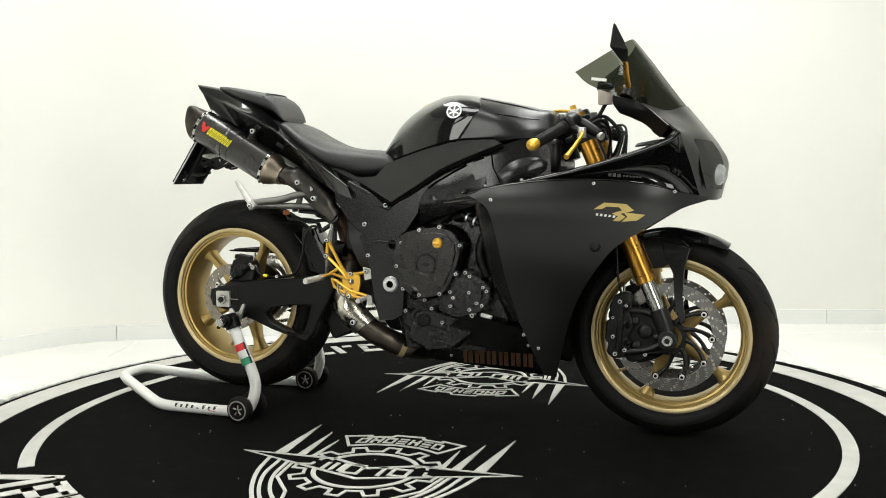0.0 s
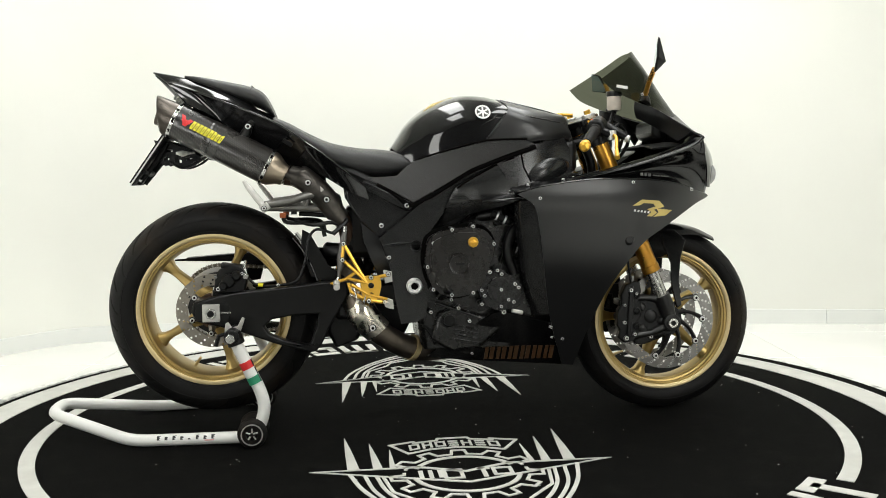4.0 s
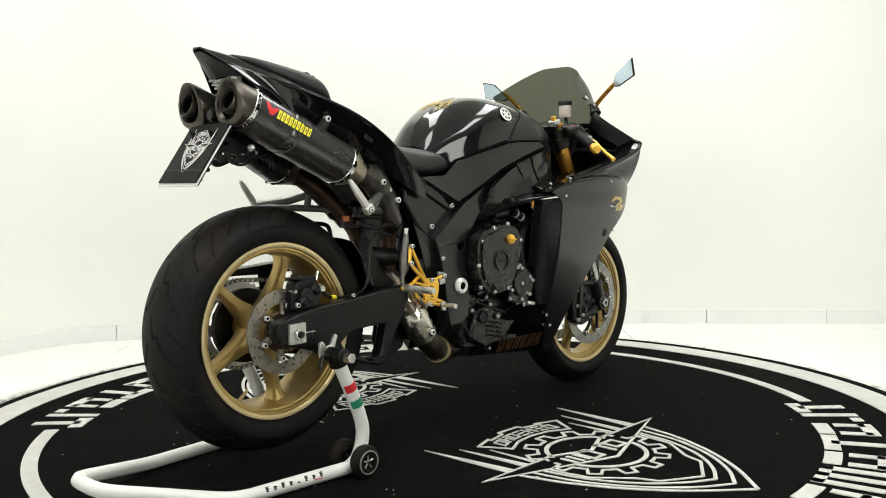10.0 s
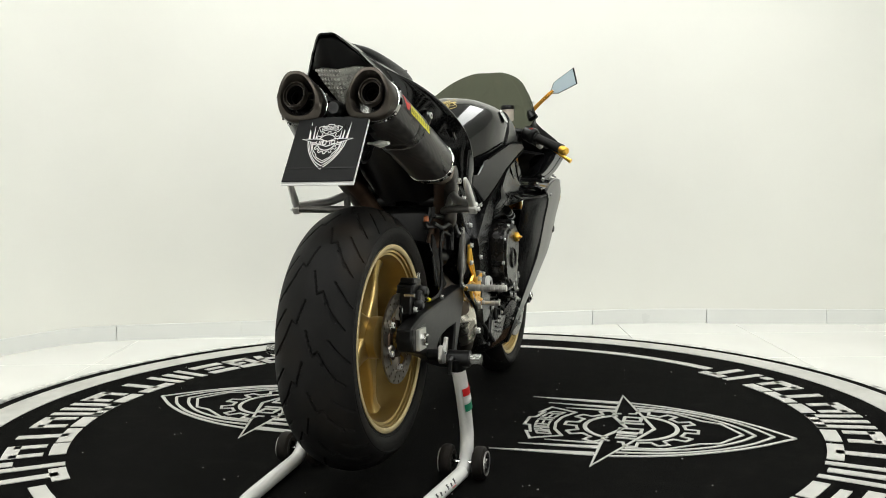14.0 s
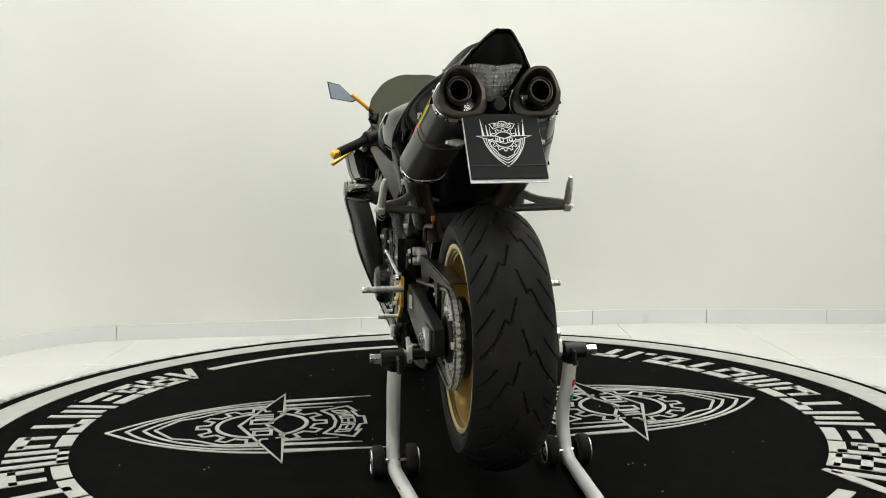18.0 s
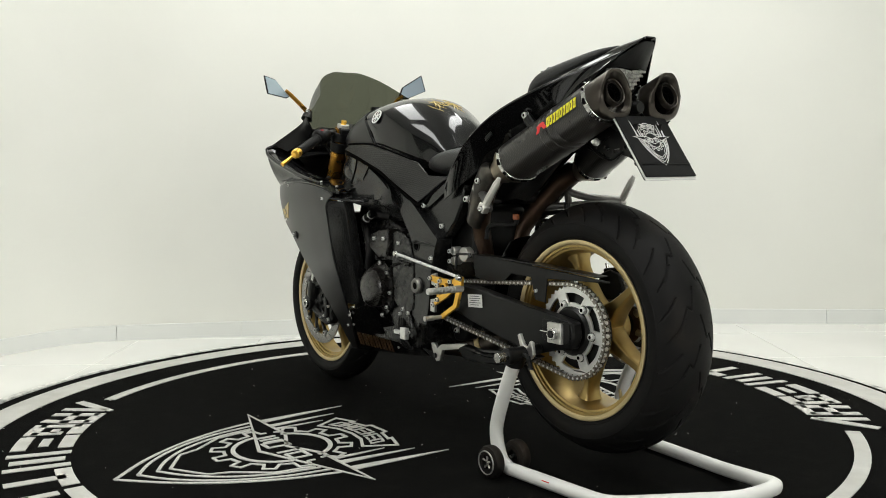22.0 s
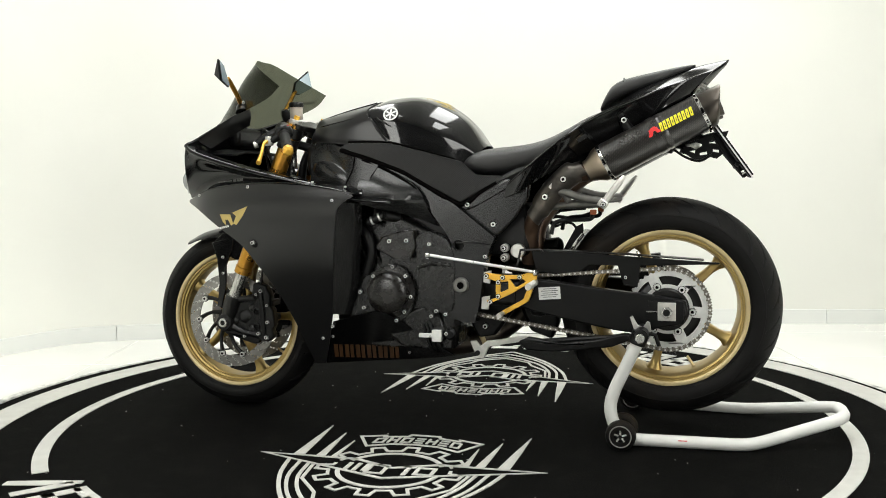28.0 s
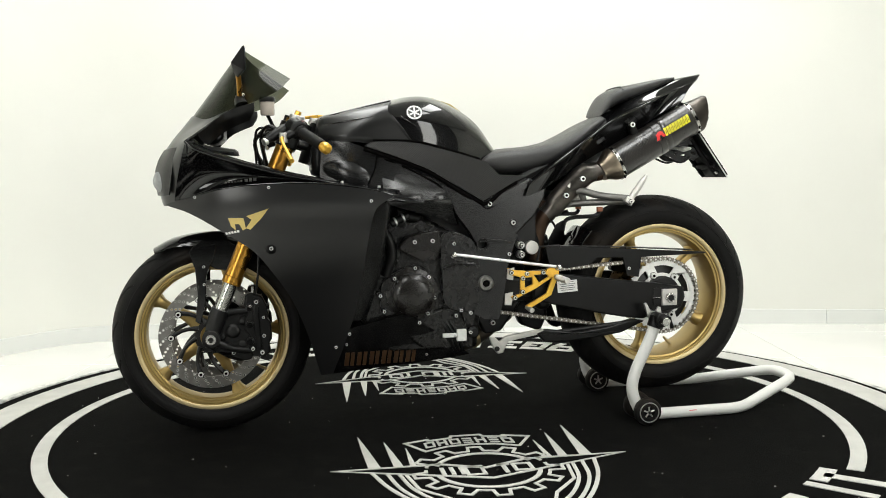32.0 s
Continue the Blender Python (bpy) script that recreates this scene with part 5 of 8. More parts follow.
def nose(root):
    rows = [[(1.456, 0.0, 0.954), (1.442, 0.065, 0.948), (1.405, 0.125, 0.937), (1.345, 0.168, 0.957)],
            [(1.508, 0.0, 0.890), (1.497, 0.085, 0.889), (1.472, 0.160, 0.886), (1.432, 0.236, 0.889)],
            [(1.547, 0.0, 0.837), (1.531, 0.085, 0.836), (1.493, 0.172, 0.842), (1.450, 0.262, 0.868)],
            [(1.569, 0.0, 0.785), (1.551, 0.078, 0.780), (1.511, 0.150, 0.780), (1.453, 0.222, 0.796)],
            [(1.550, 0.0, 0.694), (1.536, 0.070, 0.690), (1.506, 0.118, 0.694), (1.472, 0.162, 0.706)]]
    n = part("nose_cowl", Geo().surf(rows, 7, 7, mirror=True), M_MATTE, root, "matte black nose cowl", solid=0.005, angle=60)
    for s in (-1, 1):
        g = Geo().lathe([(0.0, 0.027), (0.015, 0.025), (0.028, 0.017), (0.035, 0.003), (0.035, -0.012)], (0, 0, 0), axis="x", seg=28)
        hl = part("headlight", g, M_LENS, root, "clear projector headlight lens")
        hl.location = (1.538 + BIKE.x, s * 0.093 + BIKE.y, 0.761)
        hl.rotation_euler = (0, radians(4), s * radians(28))
        part("bezel", Geo().lathe([(0.035, -0.010), (0.038, 0.002), (0.042, -0.010)], (0, 0, 0), axis="x", seg=28), M_GLOSS, hl, angle=60)
        # gloss black sheet proud of the cowl, standing in for the dark hollow bay
        rr = [[(1.480, 0.178, 0.856), (1.500, 0.146, 0.855), (1.523, 0.100, 0.850)], [(1.491, 0.170, 0.812), (1.516, 0.136, 0.812), (1.543, 0.088, 0.818)],
              [(1.500, 0.160, 0.768), (1.526, 0.128, 0.768), (1.555, 0.075, 0.774)], [(1.510, 0.132, 0.722), (1.530, 0.108, 0.720), (1.549, 0.066, 0.720)]]
        part("headlight_bay_sheet", Geo().surf([[(x + 0.0065, s * (y + 0.0060), z) for x, y, z in r] for r in rr], 4, 4), M_GLOSS, n, "dark gloss sheet in place of the hollow headlight bay", solid=0.003)
        bolt(n, 1.468, s * 0.214, 0.852, 0.9, (0.6, s * 0.8, 0.1))
    # windscreen
    rows = [[(1.310, 0.0, 1.149), (1.302, 0.060, 1.146), (1.262, 0.128, 1.113), (1.166, 0.183, 1.049)],
            [(1.357, 0.0, 1.088), (1.346, 0.070, 1.082), (1.310, 0.138, 1.060), (1.205, 0.189, 1.013)],
            [(1.408, 0.0, 1.018), (1.394, 0.070, 1.010), (1.355, 0.136, 0.994), (1.270, 0.185, 0.984)],
            [(1.456, 0.0, 0.954), (1.442, 0.065, 0.948), (1.402, 0.125, 0.938), (1.340, 0.170, 0.960)]]
    sc = part("windscreen", Geo().surf(rows, 8, 8, mirror=True), M_SCREEN, root, "smoked double-bubble windscreen", angle=80)
    sc.visible_shadow = False
    for s in (-1, 1):
        g = Geo().box((1.232, s * 0.1815, 1.026), (0.042, 0.002, 0.008), Euler((0, radians(6), s * radians(-22))).to_matrix())
        if s < 0:
            part("printed_bar", g, M_PALE, sc)
        # screen support and cowl arm down to the cockpit
        g = Geo().surf([[(1.270, s * 0.186, 0.982), (1.270, s * 0.176, 0.960), (1.285, s * 0.155, 0.935)],
                        [(1.345, s * 0.172, 0.958), (1.350, s * 0.170, 0.935), (1.350, s * 0.150, 0.905)],
                        [(1.425, s * 0.237, 0.893), (1.420, s * 0.225, 0.880), (1.400, s * 0.20, 0.862)]], 5, 4)
        part("cowl_arm", g, M_BLACK, n, solid=0.004)
        # mirror
        base = part("mirror", Geo().tube([(1.305, s * 0.168, 0.975), (1.310, s * 0.160, 0.990), (1.312, s * 0.152, 1.004)], [0.020, 0.017, 0.010], 12), M_BLACK, root, "angular black mirror on a gold stalk")
        part("stalk", Geo().tube([(1.310, s * 0.155, 0.995), (1.309, s * 0.192, 1.030), (1.310, s * 0.228, 1.062), (1.308, s * 0.244, 1.074)], [0.0085, 0.0075, 0.0075, 0.0055], 12), M_FORK, base, "gold anodised stalk")
        bolt(base, 1.302, s * 0.166, 1.006, 1.0, (-0.7, s * 0.5, -0.3))
        # the two mirrors are set at different tilts
        kite = ((0.228, 1.064), (0.244, 1.105), (0.322, 1.154), (0.336, 1.093), (0.262, 1.062)) if s < 0 else ((0.228, 1.052), (0.288, 1.110), (0.336, 1.121), (0.324, 1.058), (0.244, 1.046))
        front = [(1.312 - 0.27 * (yy - 0.23) + 0.05 * (zz - 1.06), yy, zz) for yy, zz in kite]
        back = [(p[0] + 0.005, p[1], p[2]) for p in front]
        g = Geo()
        ctr = (1.326, 0.296, 1.088 if s < 0 else 1.080)
        vs = [(p[0], s * p[1], p[2]) for p in front] + [(p[0], s * p[1], p[2]) for p in back] + [(ctr[0], s * ctr[1], ctr[2])]
        k = len(front)
        fs = [tuple(range(k))] + [(i, (i + 1) % k, k + (i + 1) % k, k + i) for i in range(k)] + [(k + i, k + (i + 1) % k, 2 * k) for i in range(k)]
        part("shell", g.add(vs, fs), M_PLATE, base, bevel=0.002)
        # glass sheet whose pale colour carries the reflection
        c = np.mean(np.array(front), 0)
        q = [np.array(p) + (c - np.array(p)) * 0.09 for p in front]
        part("mirror_glass", Geo().add([(p[0] - 0.0022, s * p[1], p[2]) for p in q], [tuple(range(k))]), M_MIRROR, base, "blue-tinted mirror glass with its bright reflection painted in")
    # instrument cluster and inner dash
    g = Geo().loft([[(x, -w, z1), (x, w, z1), (x, w, z0), (x, -w, z0)] for x, w, z0, z1 in ((1.362, 0.080, 0.885, 0.925), (1.386, 0.088, 0.868, 0.935), (1.418, 0.055, 0.868, 0.920))])
    part("instrument_panel", g, M_BLACK, root, "black instrument cluster", bevel=0.008)
    g = Geo().surf([[(1.33, 0.0, 0.85), (1.33, 0.10, 0.85), (1.33, 0.17, 0.84)], [(1.43, 0.0, 0.86), (1.42, 0.10, 0.86), (1.40, 0.19, 0.845)], [(1.50, 0.0, 0.83), (1.49, 0.08, 0.83), (1.45, 0.16, 0.83)], [(1.52, 0.0, 0.72), (1.50, 0.07, 0.72), (1.46, 0.12, 0.72)]], 4, 4, mirror=True)
    part("inner_dash", g, M_BLACK, root, solid=0.004)


def tank_and_seat(root):
    half = [[(0.545, 0.0, 0.856), (0.545, 0.045, 0.853), (0.552, 0.085, 0.838), (0.560, 0.098, 0.812), (0.56, 0.098, 0.79)],
            [(0.600, 0.0, 0.934), (0.600, 0.060, 0.922), (0.602, 0.108, 0.875), (0.606, 0.118, 0.815), (0.606, 0.118, 0.79)],
            [(0.675, 0.0, 0.987), (0.675, 0.080, 0.970), (0.675, 0.142, 0.915), (0.675, 0.152, 0.832), (0.675, 0.150, 0.80)],
            [(0.750, 0.0, 1.012), (0.750, 0.092, 0.998), (0.750, 0.160, 0.948), (0.738, 0.168, 0.856), (0.735, 0.165, 0.82)],
            [(0.820, 0.0, 1.010), (0.820, 0.102, 0.999), (0.820, 0.168, 0.958), (0.785, 0.174, 0.864), (0.780, 0.170, 0.826)],
            [(0.885, 0.0, 0.994), (0.885, 0.108, 0.984), (0.889, 0.166, 0.956), (0.824, 0.174, 0.876), (0.815, 0.170, 0.83)]]
    tank = part("fuel_tank", Geo().surf(half, 8, 8, mirror=True), M_TANK, root, "gloss black fuel tank", angle=60, solid=0.004)
    cover = [[(0.868, 0.0, 1.0), (0.868, 0.110, 0.991), (0.884, 0.171, 0.955), (0.818, 0.177, 0.874), (0.808, 0.173, 0.83)],
             [(0.955, 0.0, 0.980), (0.955, 0.108, 0.972), (0.955, 0.168, 0.936), (0.955, 0.178, 0.888), (0.955, 0.172, 0.866)],
             [(1.030, 0.0, 0.961), (1.030, 0.096, 0.954), (1.025, 0.142, 0.925), (1.022, 0.164, 0.892), (1.022, 0.160, 0.872)],
             [(1.082, 0.0, 0.946), (1.080, 0.078, 0.940), (1.078, 0.106, 0.918), (1.082, 0.124, 0.892), (1.082, 0.120, 0.872)],
             [(1.094, 0.0, 0.885), (1.094, 0.070, 0.885), (1.092, 0.105, 0.875), (1.090, 0.12, 0.868), (1.090, 0.12, 0.85)]]
    tc = part("tank_cover", Geo().surf(cover, 6, 7, mirror=True), M_MATTE, root, "matte black airbox cover", angle=50, solid=0.004)
    for s in (-1, 1):
        # recessed wedge beside the round badge
        g = Geo().tube([(0.893, s * 0.163, 0.962), (0.872, s * 0.1735, 0.938), (0.846, s * 0.178, 0.905), (0.822, s * 0.178, 0.873)], [0.003, 0.005, 0.005, 0.003], 8)
        part("edge_seam", g, M_BLACK, tank)
        nrm = Vector((0.02, s * 0.88, 0.47)).normalized()
        q = nrm.to_track_quat("Y", "Z").to_matrix()
        c = Vector((0.808, s * 0.1735, 0.9535))
        g = Geo()
        ring = Geo().lathe([(0.0185, 0.0), (0.0230, 0.0), (0.0230, 0.0022), (0.0185, 0.0022)], seg=32, closed=True)
        g.add([c + q @ Vector(v) for v in ring.v], ring.f)
        badge = part("round_badge", g, M_PALE, tank, "round silver-white badge")
        g = Geo()
        disc = Geo().lathe([(0.0, 0.0), (0.0186, 0.0), (0.0186, 0.0012), (0.0, 0.0012)], seg=32)
        g.add([c + q @ Vector(v) for v in disc.v], disc.f)
        part("badge_field", g, M_GREYPRINT, badge)
        for k in range(3):
            a = radians(30 + 60 * k)
            g = Geo()
            bar = Geo().box((0, 0.0017, 0), (0.0335, 0.0012, 0.0045), Euler((0, a, 0)).to_matrix())
            g.add([c + q @ Vector(v) for v in bar.v], bar.f)
            part("badge_bar", g, M_PALE, badge)

        def cover_y(x, z):
            return 0.150 + 0.06 * (z - 0.68) + 0.115 * (x - 0.58) + 0.010 * math.sin(max(0, min(1, (x - 0.47) / 0.47)) * math.pi)
        sc = part("side_cover", Geo().panel([(0.609, 0.812), (0.70, 0.838), (0.80, 0.863), (0.87, 0.868), (0.935, 0.868), (0.960, 0.857), (0.868, 0.826), (0.768, 0.787), (0.700, 0.746), (0.60, 0.690), (0.54, 0.724), (0.467, 0.764), (0.55, 0.768), (0.593, 0.808)],
                                           cover_y, s, 0.026), M_GRIP, root, "finely ribbed black tank side cover", solid=0.005, angle=50)
        # dark beads stand for shaded gaps on the cover; gloss ridges mark tank seams
        def bead(name, pts, r, way, parent, mat=M_GLOSS):
            line = smooth_line([(x, s * (way(x, z) + 0.002), z) for x, z in pts], 4)
            part(name, Geo().tube(line, r, 8), mat, parent, angle=60)
        bead("edge_gap_shade", [(0.492, 0.744), (0.54, 0.716), (0.600, 0.681), (0.700, 0.737), (0.768, 0.778), (0.868, 0.817), (0.962, 0.848)], 0.0068, lambda x, z: cover_y(x, z) - 0.006, sc, M_SOOTSHADE)
        bead("edge_gap_shade", [(0.612, 0.816), (0.70, 0.842), (0.80, 0.867), (0.87, 0.872), (0.935, 0.872)], 0.0030, cover_y, sc, M_SOOTSHADE)
        part("ridge", Geo().tube(smooth_line([(0.872, s * 0.112, 0.9905), (0.955, s * 0.110, 0.9715), (1.030, s * 0.097, 0.9535), (1.078, s * 0.080, 0.9405)], 4), 0.0045, 8), M_GLOSS, tc, angle=60)
        part("ridge", Geo().tube(smooth_line([(0.876, s * 0.172, 0.950), (0.955, s * 0.167, 0.938), (1.025, s * 0.142, 0.927), (1.072, s * 0.110, 0.920)], 4), 0.0030, 8), M_GLOSS, tc, angle=60)
        part("wedge_edge", Geo().tube([(0.838, s * 0.142, 0.981), (0.872, s * 0.158, 0.963), (0.842, s * 0.1765, 0.936), (0.806, s * 0.1765, 0.916)], [0.002, 0.0035, 0.0035, 0.002], 8), M_GLOSS, tank, angle=60)
    # line drawing on the tank's top: thin gold strokes
    for k in range(15):
        a = -0.052 + k * 0.0074
        g = Geo()
        pts = [(0.735 - 0.020 * (k % 3), a, 0.0), (0.705, a + 0.022 * math.sin(k * 1.7), 0.0), (0.675, a + 0.024 * math.cos(k * 2.1), 0.0), (0.640 + 0.012 * (k % 4), a * 0.9, 0.0)]
        line = []
        for x, y, _ in smooth_line(pts, 4):
            zt = inter(x, [0.60, 0.675, 0.75, 0.82], [0.934, 0.987, 1.012, 1.010]) - inter(abs(y), [0.0, 0.04, 0.08], [0.0, 0.003, 0.016])
            line.append((x, y, zt + 0.0035))
        part("printed_line", g.tube(line, 0.0009, 5), M_GOLDPRINT, tank)

    def cushion(name, st, mat, label, power=2.6):
        rings = []
        for x, zt, zb, w in [tuple(p) for p in smooth_line(st, 5)]:
            ring = []
            for k in range(28):
                t = 2 * math.pi * k / 28
                y = math.copysign(abs(math.cos(t)) ** (2 / power), math.cos(t)) * w
                zz = math.copysign(abs(math.sin(t)) ** (2 / power), math.sin(t))
                ring.append((x, y, (zt + zb) / 2 + zz * (zt - zb) / 2))
            rings.append(ring)
        return part(name, Geo().loft(rings), mat, root, label, angle=60)
    cushion("rider_seat", [(0.180, 0.955, 0.925, 0.088), (0.235, 0.932, 0.885, 0.120), (0.290, 0.902, 0.840, 0.140), (0.355, 0.873, 0.797, 0.142), (0.43, 0.857, 0.772, 0.136), (0.51, 0.850, 0.762, 0.138), (0.560, 0.842, 0.766, 0.136), (0.590, 0.825, 0.775, 0.128), (0.600, 0.806, 0.786, 0.115)],
                   M_SEAT, "black vinyl rider seat", 3.0)
    pil = cushion("pillion_seat", [(-0.072, 1.078, 1.068, 0.025), (-0.03, 1.073, 1.050, 0.055), (0.035, 1.061, 1.020, 0.076), (0.12, 1.043, 0.990, 0.090), (0.160, 1.024, 0.972, 0.094), (0.182, 0.990, 0.956, 0.090), (0.194, 0.960, 0.950, 0.080)],
                  M_SEAT, "black vinyl pillion pad", 3.2)
    g = Geo().tube([(0.128, y, 1.043 - 0.3 * y * y - (0.010 if abs(y) > 0.075 else 0)) for y in np.linspace(-0.088, 0.088, 15)], 0.0022, 6)
    part("seam", g, M_BLACK, pil)
    g = Geo().surf([[(0.10, 0.0, 0.985), (0.10, 0.06, 0.985), (0.10, 0.088, 0.975)], [(0.18, 0.0, 0.955), (0.18, 0.06, 0.955), (0.18, 0.092, 0.945)], [(0.21, 0.0, 0.93), (0.21, 0.06, 0.93), (0.21, 0.09, 0.925)]], 4, 4, mirror=True)
    part("seat_base", g, M_GLOSS, pil, solid=0.006)


def tail(root):
    rows = [[(-0.164, 0.0, 1.087), (-0.161, 0.021, 1.084), (-0.120, 0.054, 1.053), (-0.056, 0.104, 0.985)],
            [(-0.060, 0.0, 1.066), (-0.055, 0.040, 1.060), (-0.025, 0.086, 1.020), (0.025, 0.100, 0.945)],
            [(0.080, 0.0, 1.018), (0.080, 0.078, 1.008), (0.065, 0.142, 0.984), (0.105, 0.108, 0.892)],
            [(0.200, 0.0, 0.925), (0.200, 0.095, 0.926), (0.190, 0.180, 0.932), (0.218, 0.125, 0.836)],
            [(0.300, 0.0, 0.845), (0.300, 0.115, 0.852), (0.288, 0.200, 0.868), (0.330, 0.150, 0.775)],
            [(0.390, 0.0, 0.785), (0.390, 0.118, 0.790), (0.385, 0.186, 0.796), (0.415, 0.164, 0.722)],
            [(0.462, 0.0, 0.725), (0.460, 0.110, 0.732), (0.456, 0.164, 0.738), (0.468, 0.156, 0.700)]]
    def between(p, q, f):
        return tuple(p[k] + (q[k] - p[k]) * f for k in range(3))
    rows = [[r[0], r[1], between(r[2], r[1], 0.16), r[2], between(r[2], r[3], 0.16), r[3]] for r in rows]
    tl = part("tail_cowl", Geo().surf(rows, 7, 5, mirror=True), M_GLOSS, root, "gloss black tail cowl", solid=0.004, angle=50)
    # undertray and beaded tail light
    g = Geo().surf([[(-0.105, 0.0, 1.013), (-0.098, 0.034, 1.019), (-0.080, 0.064, 1.022)], [(-0.085, 0.0, 0.985), (-0.080, 0.024, 0.985), (-0.066, 0.046, 0.985)], [(-0.062, 0.0, 0.94), (-0.058, 0.010, 0.94), (-0.050, 0.018, 0.945)]], 8, 8, mirror=True)
    lamp = part("tail_light", g, M_LAMPGREY, root, "clear beaded tail light lens", solid=0.006)
    g = Geo()
    for j in range(8):
        f = j / 7
        half, z, x = 0.058 - 0.044 * f, 1.010 - 0.064 * f, -0.1085 + 0.040 * f
        n = max(1, int(half / 0.0080))
        for k in range(-n, n + 1):
            y = half * k / n
            g.lathe([(0.0, 0.0036), (0.0026, 0.0026), (0.0038, -0.001)], (x + abs(y) * 0.28, y, z + abs(y) * 0.10), axis="x", seg=6, sign=-1)
    part("lens_beads", g, M_BEADPRINT, lamp)["kind"] = "stuff"
    g = Geo().surf([[(-0.158, 0.0, 1.078), (-0.155, 0.021, 1.075), (-0.114, 0.051, 1.046)], [(-0.104, 0.0, 1.018), (-0.098, 0.040, 1.022), (-0.080, 0.074, 1.018)]], 4, 6, mirror=True)
    part("tail_underside", g, M_BLACK, tl, solid=0.003)
    g = Geo().surf([[(-0.06, 0.0, 0.945), (-0.055, 0.03, 0.95), (-0.04, 0.08, 0.985)], [(0.06, 0.0, 0.88), (0.06, 0.04, 0.885), (0.06, 0.10, 0.93)], [(0.20, 0.0, 0.80), (0.20, 0.05, 0.805), (0.20, 0.11, 0.86)], [(0.34, 0.0, 0.70), (0.34, 0.06, 0.70), (0.34, 0.12, 0.77)]], 5, 5, mirror=True)
    part("undertray", g, M_BLACK, root, "black plastic undertray", solid=0.004)
    part("tail_knob", Geo().lathe([(0.0, -0.018), (0.013, -0.018), (0.017, -0.010), (0.017, 0.010), (0.012, 0.018), (0.0, 0.018)], (-0.115, 0, 0.925), axis="x", seg=20), M_BLACK, root)
    for s in (-1, 1):
        part("seat_clip", Geo().box((0.235, s * 0.178, 0.868), (0.030, 0.004, 0.012), Euler((0, radians(32), 0)).to_matrix()), M_BLACK, tl, bevel=0.0015)
    # plate holder and plate
    br = part("plate_bracket", Geo().tube([(-0.05, 0.0, 0.90), (-0.09, 0.0, 0.862), (-0.13, 0.0, 0.87)], 0.014, 8), M_BLACK, root, "black plate bracket")
    g = Geo()
    g.plate([(-0.09, 0.865), (-0.02, 0.905), (0.01, 0.87), (0.02, 0.83), (-0.005, 0.822), (-0.02, 0.84), (-0.045, 0.826), (-0.085, 0.835), (-0.10, 0.85)], -0.035, 0.035)
    part("bracket_body", g, M_BLACK, br, bevel=0.004)
    for s in (-1, 1):
        g = Geo().plate([(-0.165, 0.884), (-0.12, 0.878), (-0.06, 0.850), (-0.034, 0.836), (-0.028, 0.825), (-0.048, 0.820), (-0.066, 0.806), (-0.098, 0.801), (-0.114, 0.812), (-0.134, 0.806), (-0.154, 0.822), (-0.148, 0.842)], s * 0.040, s * 0.044,
                        [[(-0.140, 0.822), (-0.122, 0.826), (-0.122, 0.834), (-0.140, 0.832)], [(-0.106, 0.818), (-0.086, 0.816), (-0.086, 0.824), (-0.106, 0.828)], [(-0.072, 0.822), (-0.052, 0.830), (-0.056, 0.836), (-0.074, 0.832)], [(-0.138, 0.848), (-0.112, 0.850), (-0.112, 0.858), (-0.138, 0.856)]])
        part("bracket_plate", g, M_BLACK, br, "pierced black bracket plate")
        part("bracket_cable", Geo().tube(smooth_line([(-0.12, s * 0.047, 0.818), (-0.085, s * 0.050, 0.800), (-0.045, s * 0.05, 0.812), (-0.01, s * 0.045, 0.835), (0.03, s * 0.04, 0.85)], 4), 0.0035, 6), M_BLACK, br)
        part("indicator", Geo().tube([(-0.048, s * 0.050, 0.846), (-0.062, s * 0.070, 0.844), (-0.076, s * 0.092, 0.842), (-0.088, s * 0.116, 0.843)], [0.0035, 0.0045, 0.0095, 0.004], 10), M_BEADPRINT, br, "small clear indicator", angle=30)
    a = Vector((-0.127, 0.0, 0.902))
    b = Vector((-0.229, 0.0, 0.757))
    d = (b - a).normalized()
    nrm = Vector((d.z, 0, -d.x))
    if nrm.x > 0:
        nrm = -nrm
    def on(u, v, w):
        p = a + d * v + nrm * w
        return (p.x, u, p.z)
    L = (b - a).length
    g = Geo()
    vs = [on(u, v, w) for w in (0.0, 0.004) for u, v in ((-0.0855, 0.0), (0.0855, 0.0), (0.0855, L), (-0.0855, L))]
    g.add(vs, [(0, 1, 2, 3), (7, 6, 5, 4), (0, 4, 5, 1), (1, 5, 6, 2), (2, 6, 7, 3), (3, 7, 4, 0)])
    plate = part("show_plate", g, M_PLATE, root, "dark plate with a white shield emblem", bevel=0.001)
    for k, (dv, w2, dw) in enumerate(((0.007, 0.0875, -0.0012), (0.003, 0.0855, -0.0052))):
        g = Geo()
        vs = [on(u, v, w) for w in (dw - 0.0035, dw) for u, v in ((-w2, 0.004), (w2, 0.004), (w2, L + dv), (-w2, L + dv))]
        g.add(vs, [(0, 1, 2, 3), (7, 6, 5, 4), (0, 4, 5, 1), (1, 5, 6, 2), (2, 6, 7, 3), (3, 7, 4, 0)])
        part("plate_frame", g, M_PALE if k == 0 else M_PLATE, plate, bevel=0.001)
    # struts, cross-piece and bolts on the back of the plate
    for s in (-1, 1):
        part("plate_strut", Geo().tube([on(s * 0.042, 0.02, -0.016), on(s * 0.046, L * 0.5, -0.020), on(s * 0.050, L - 0.006, -0.016)], [0.008, 0.009, 0.006], 8), M_PLATE, plate)
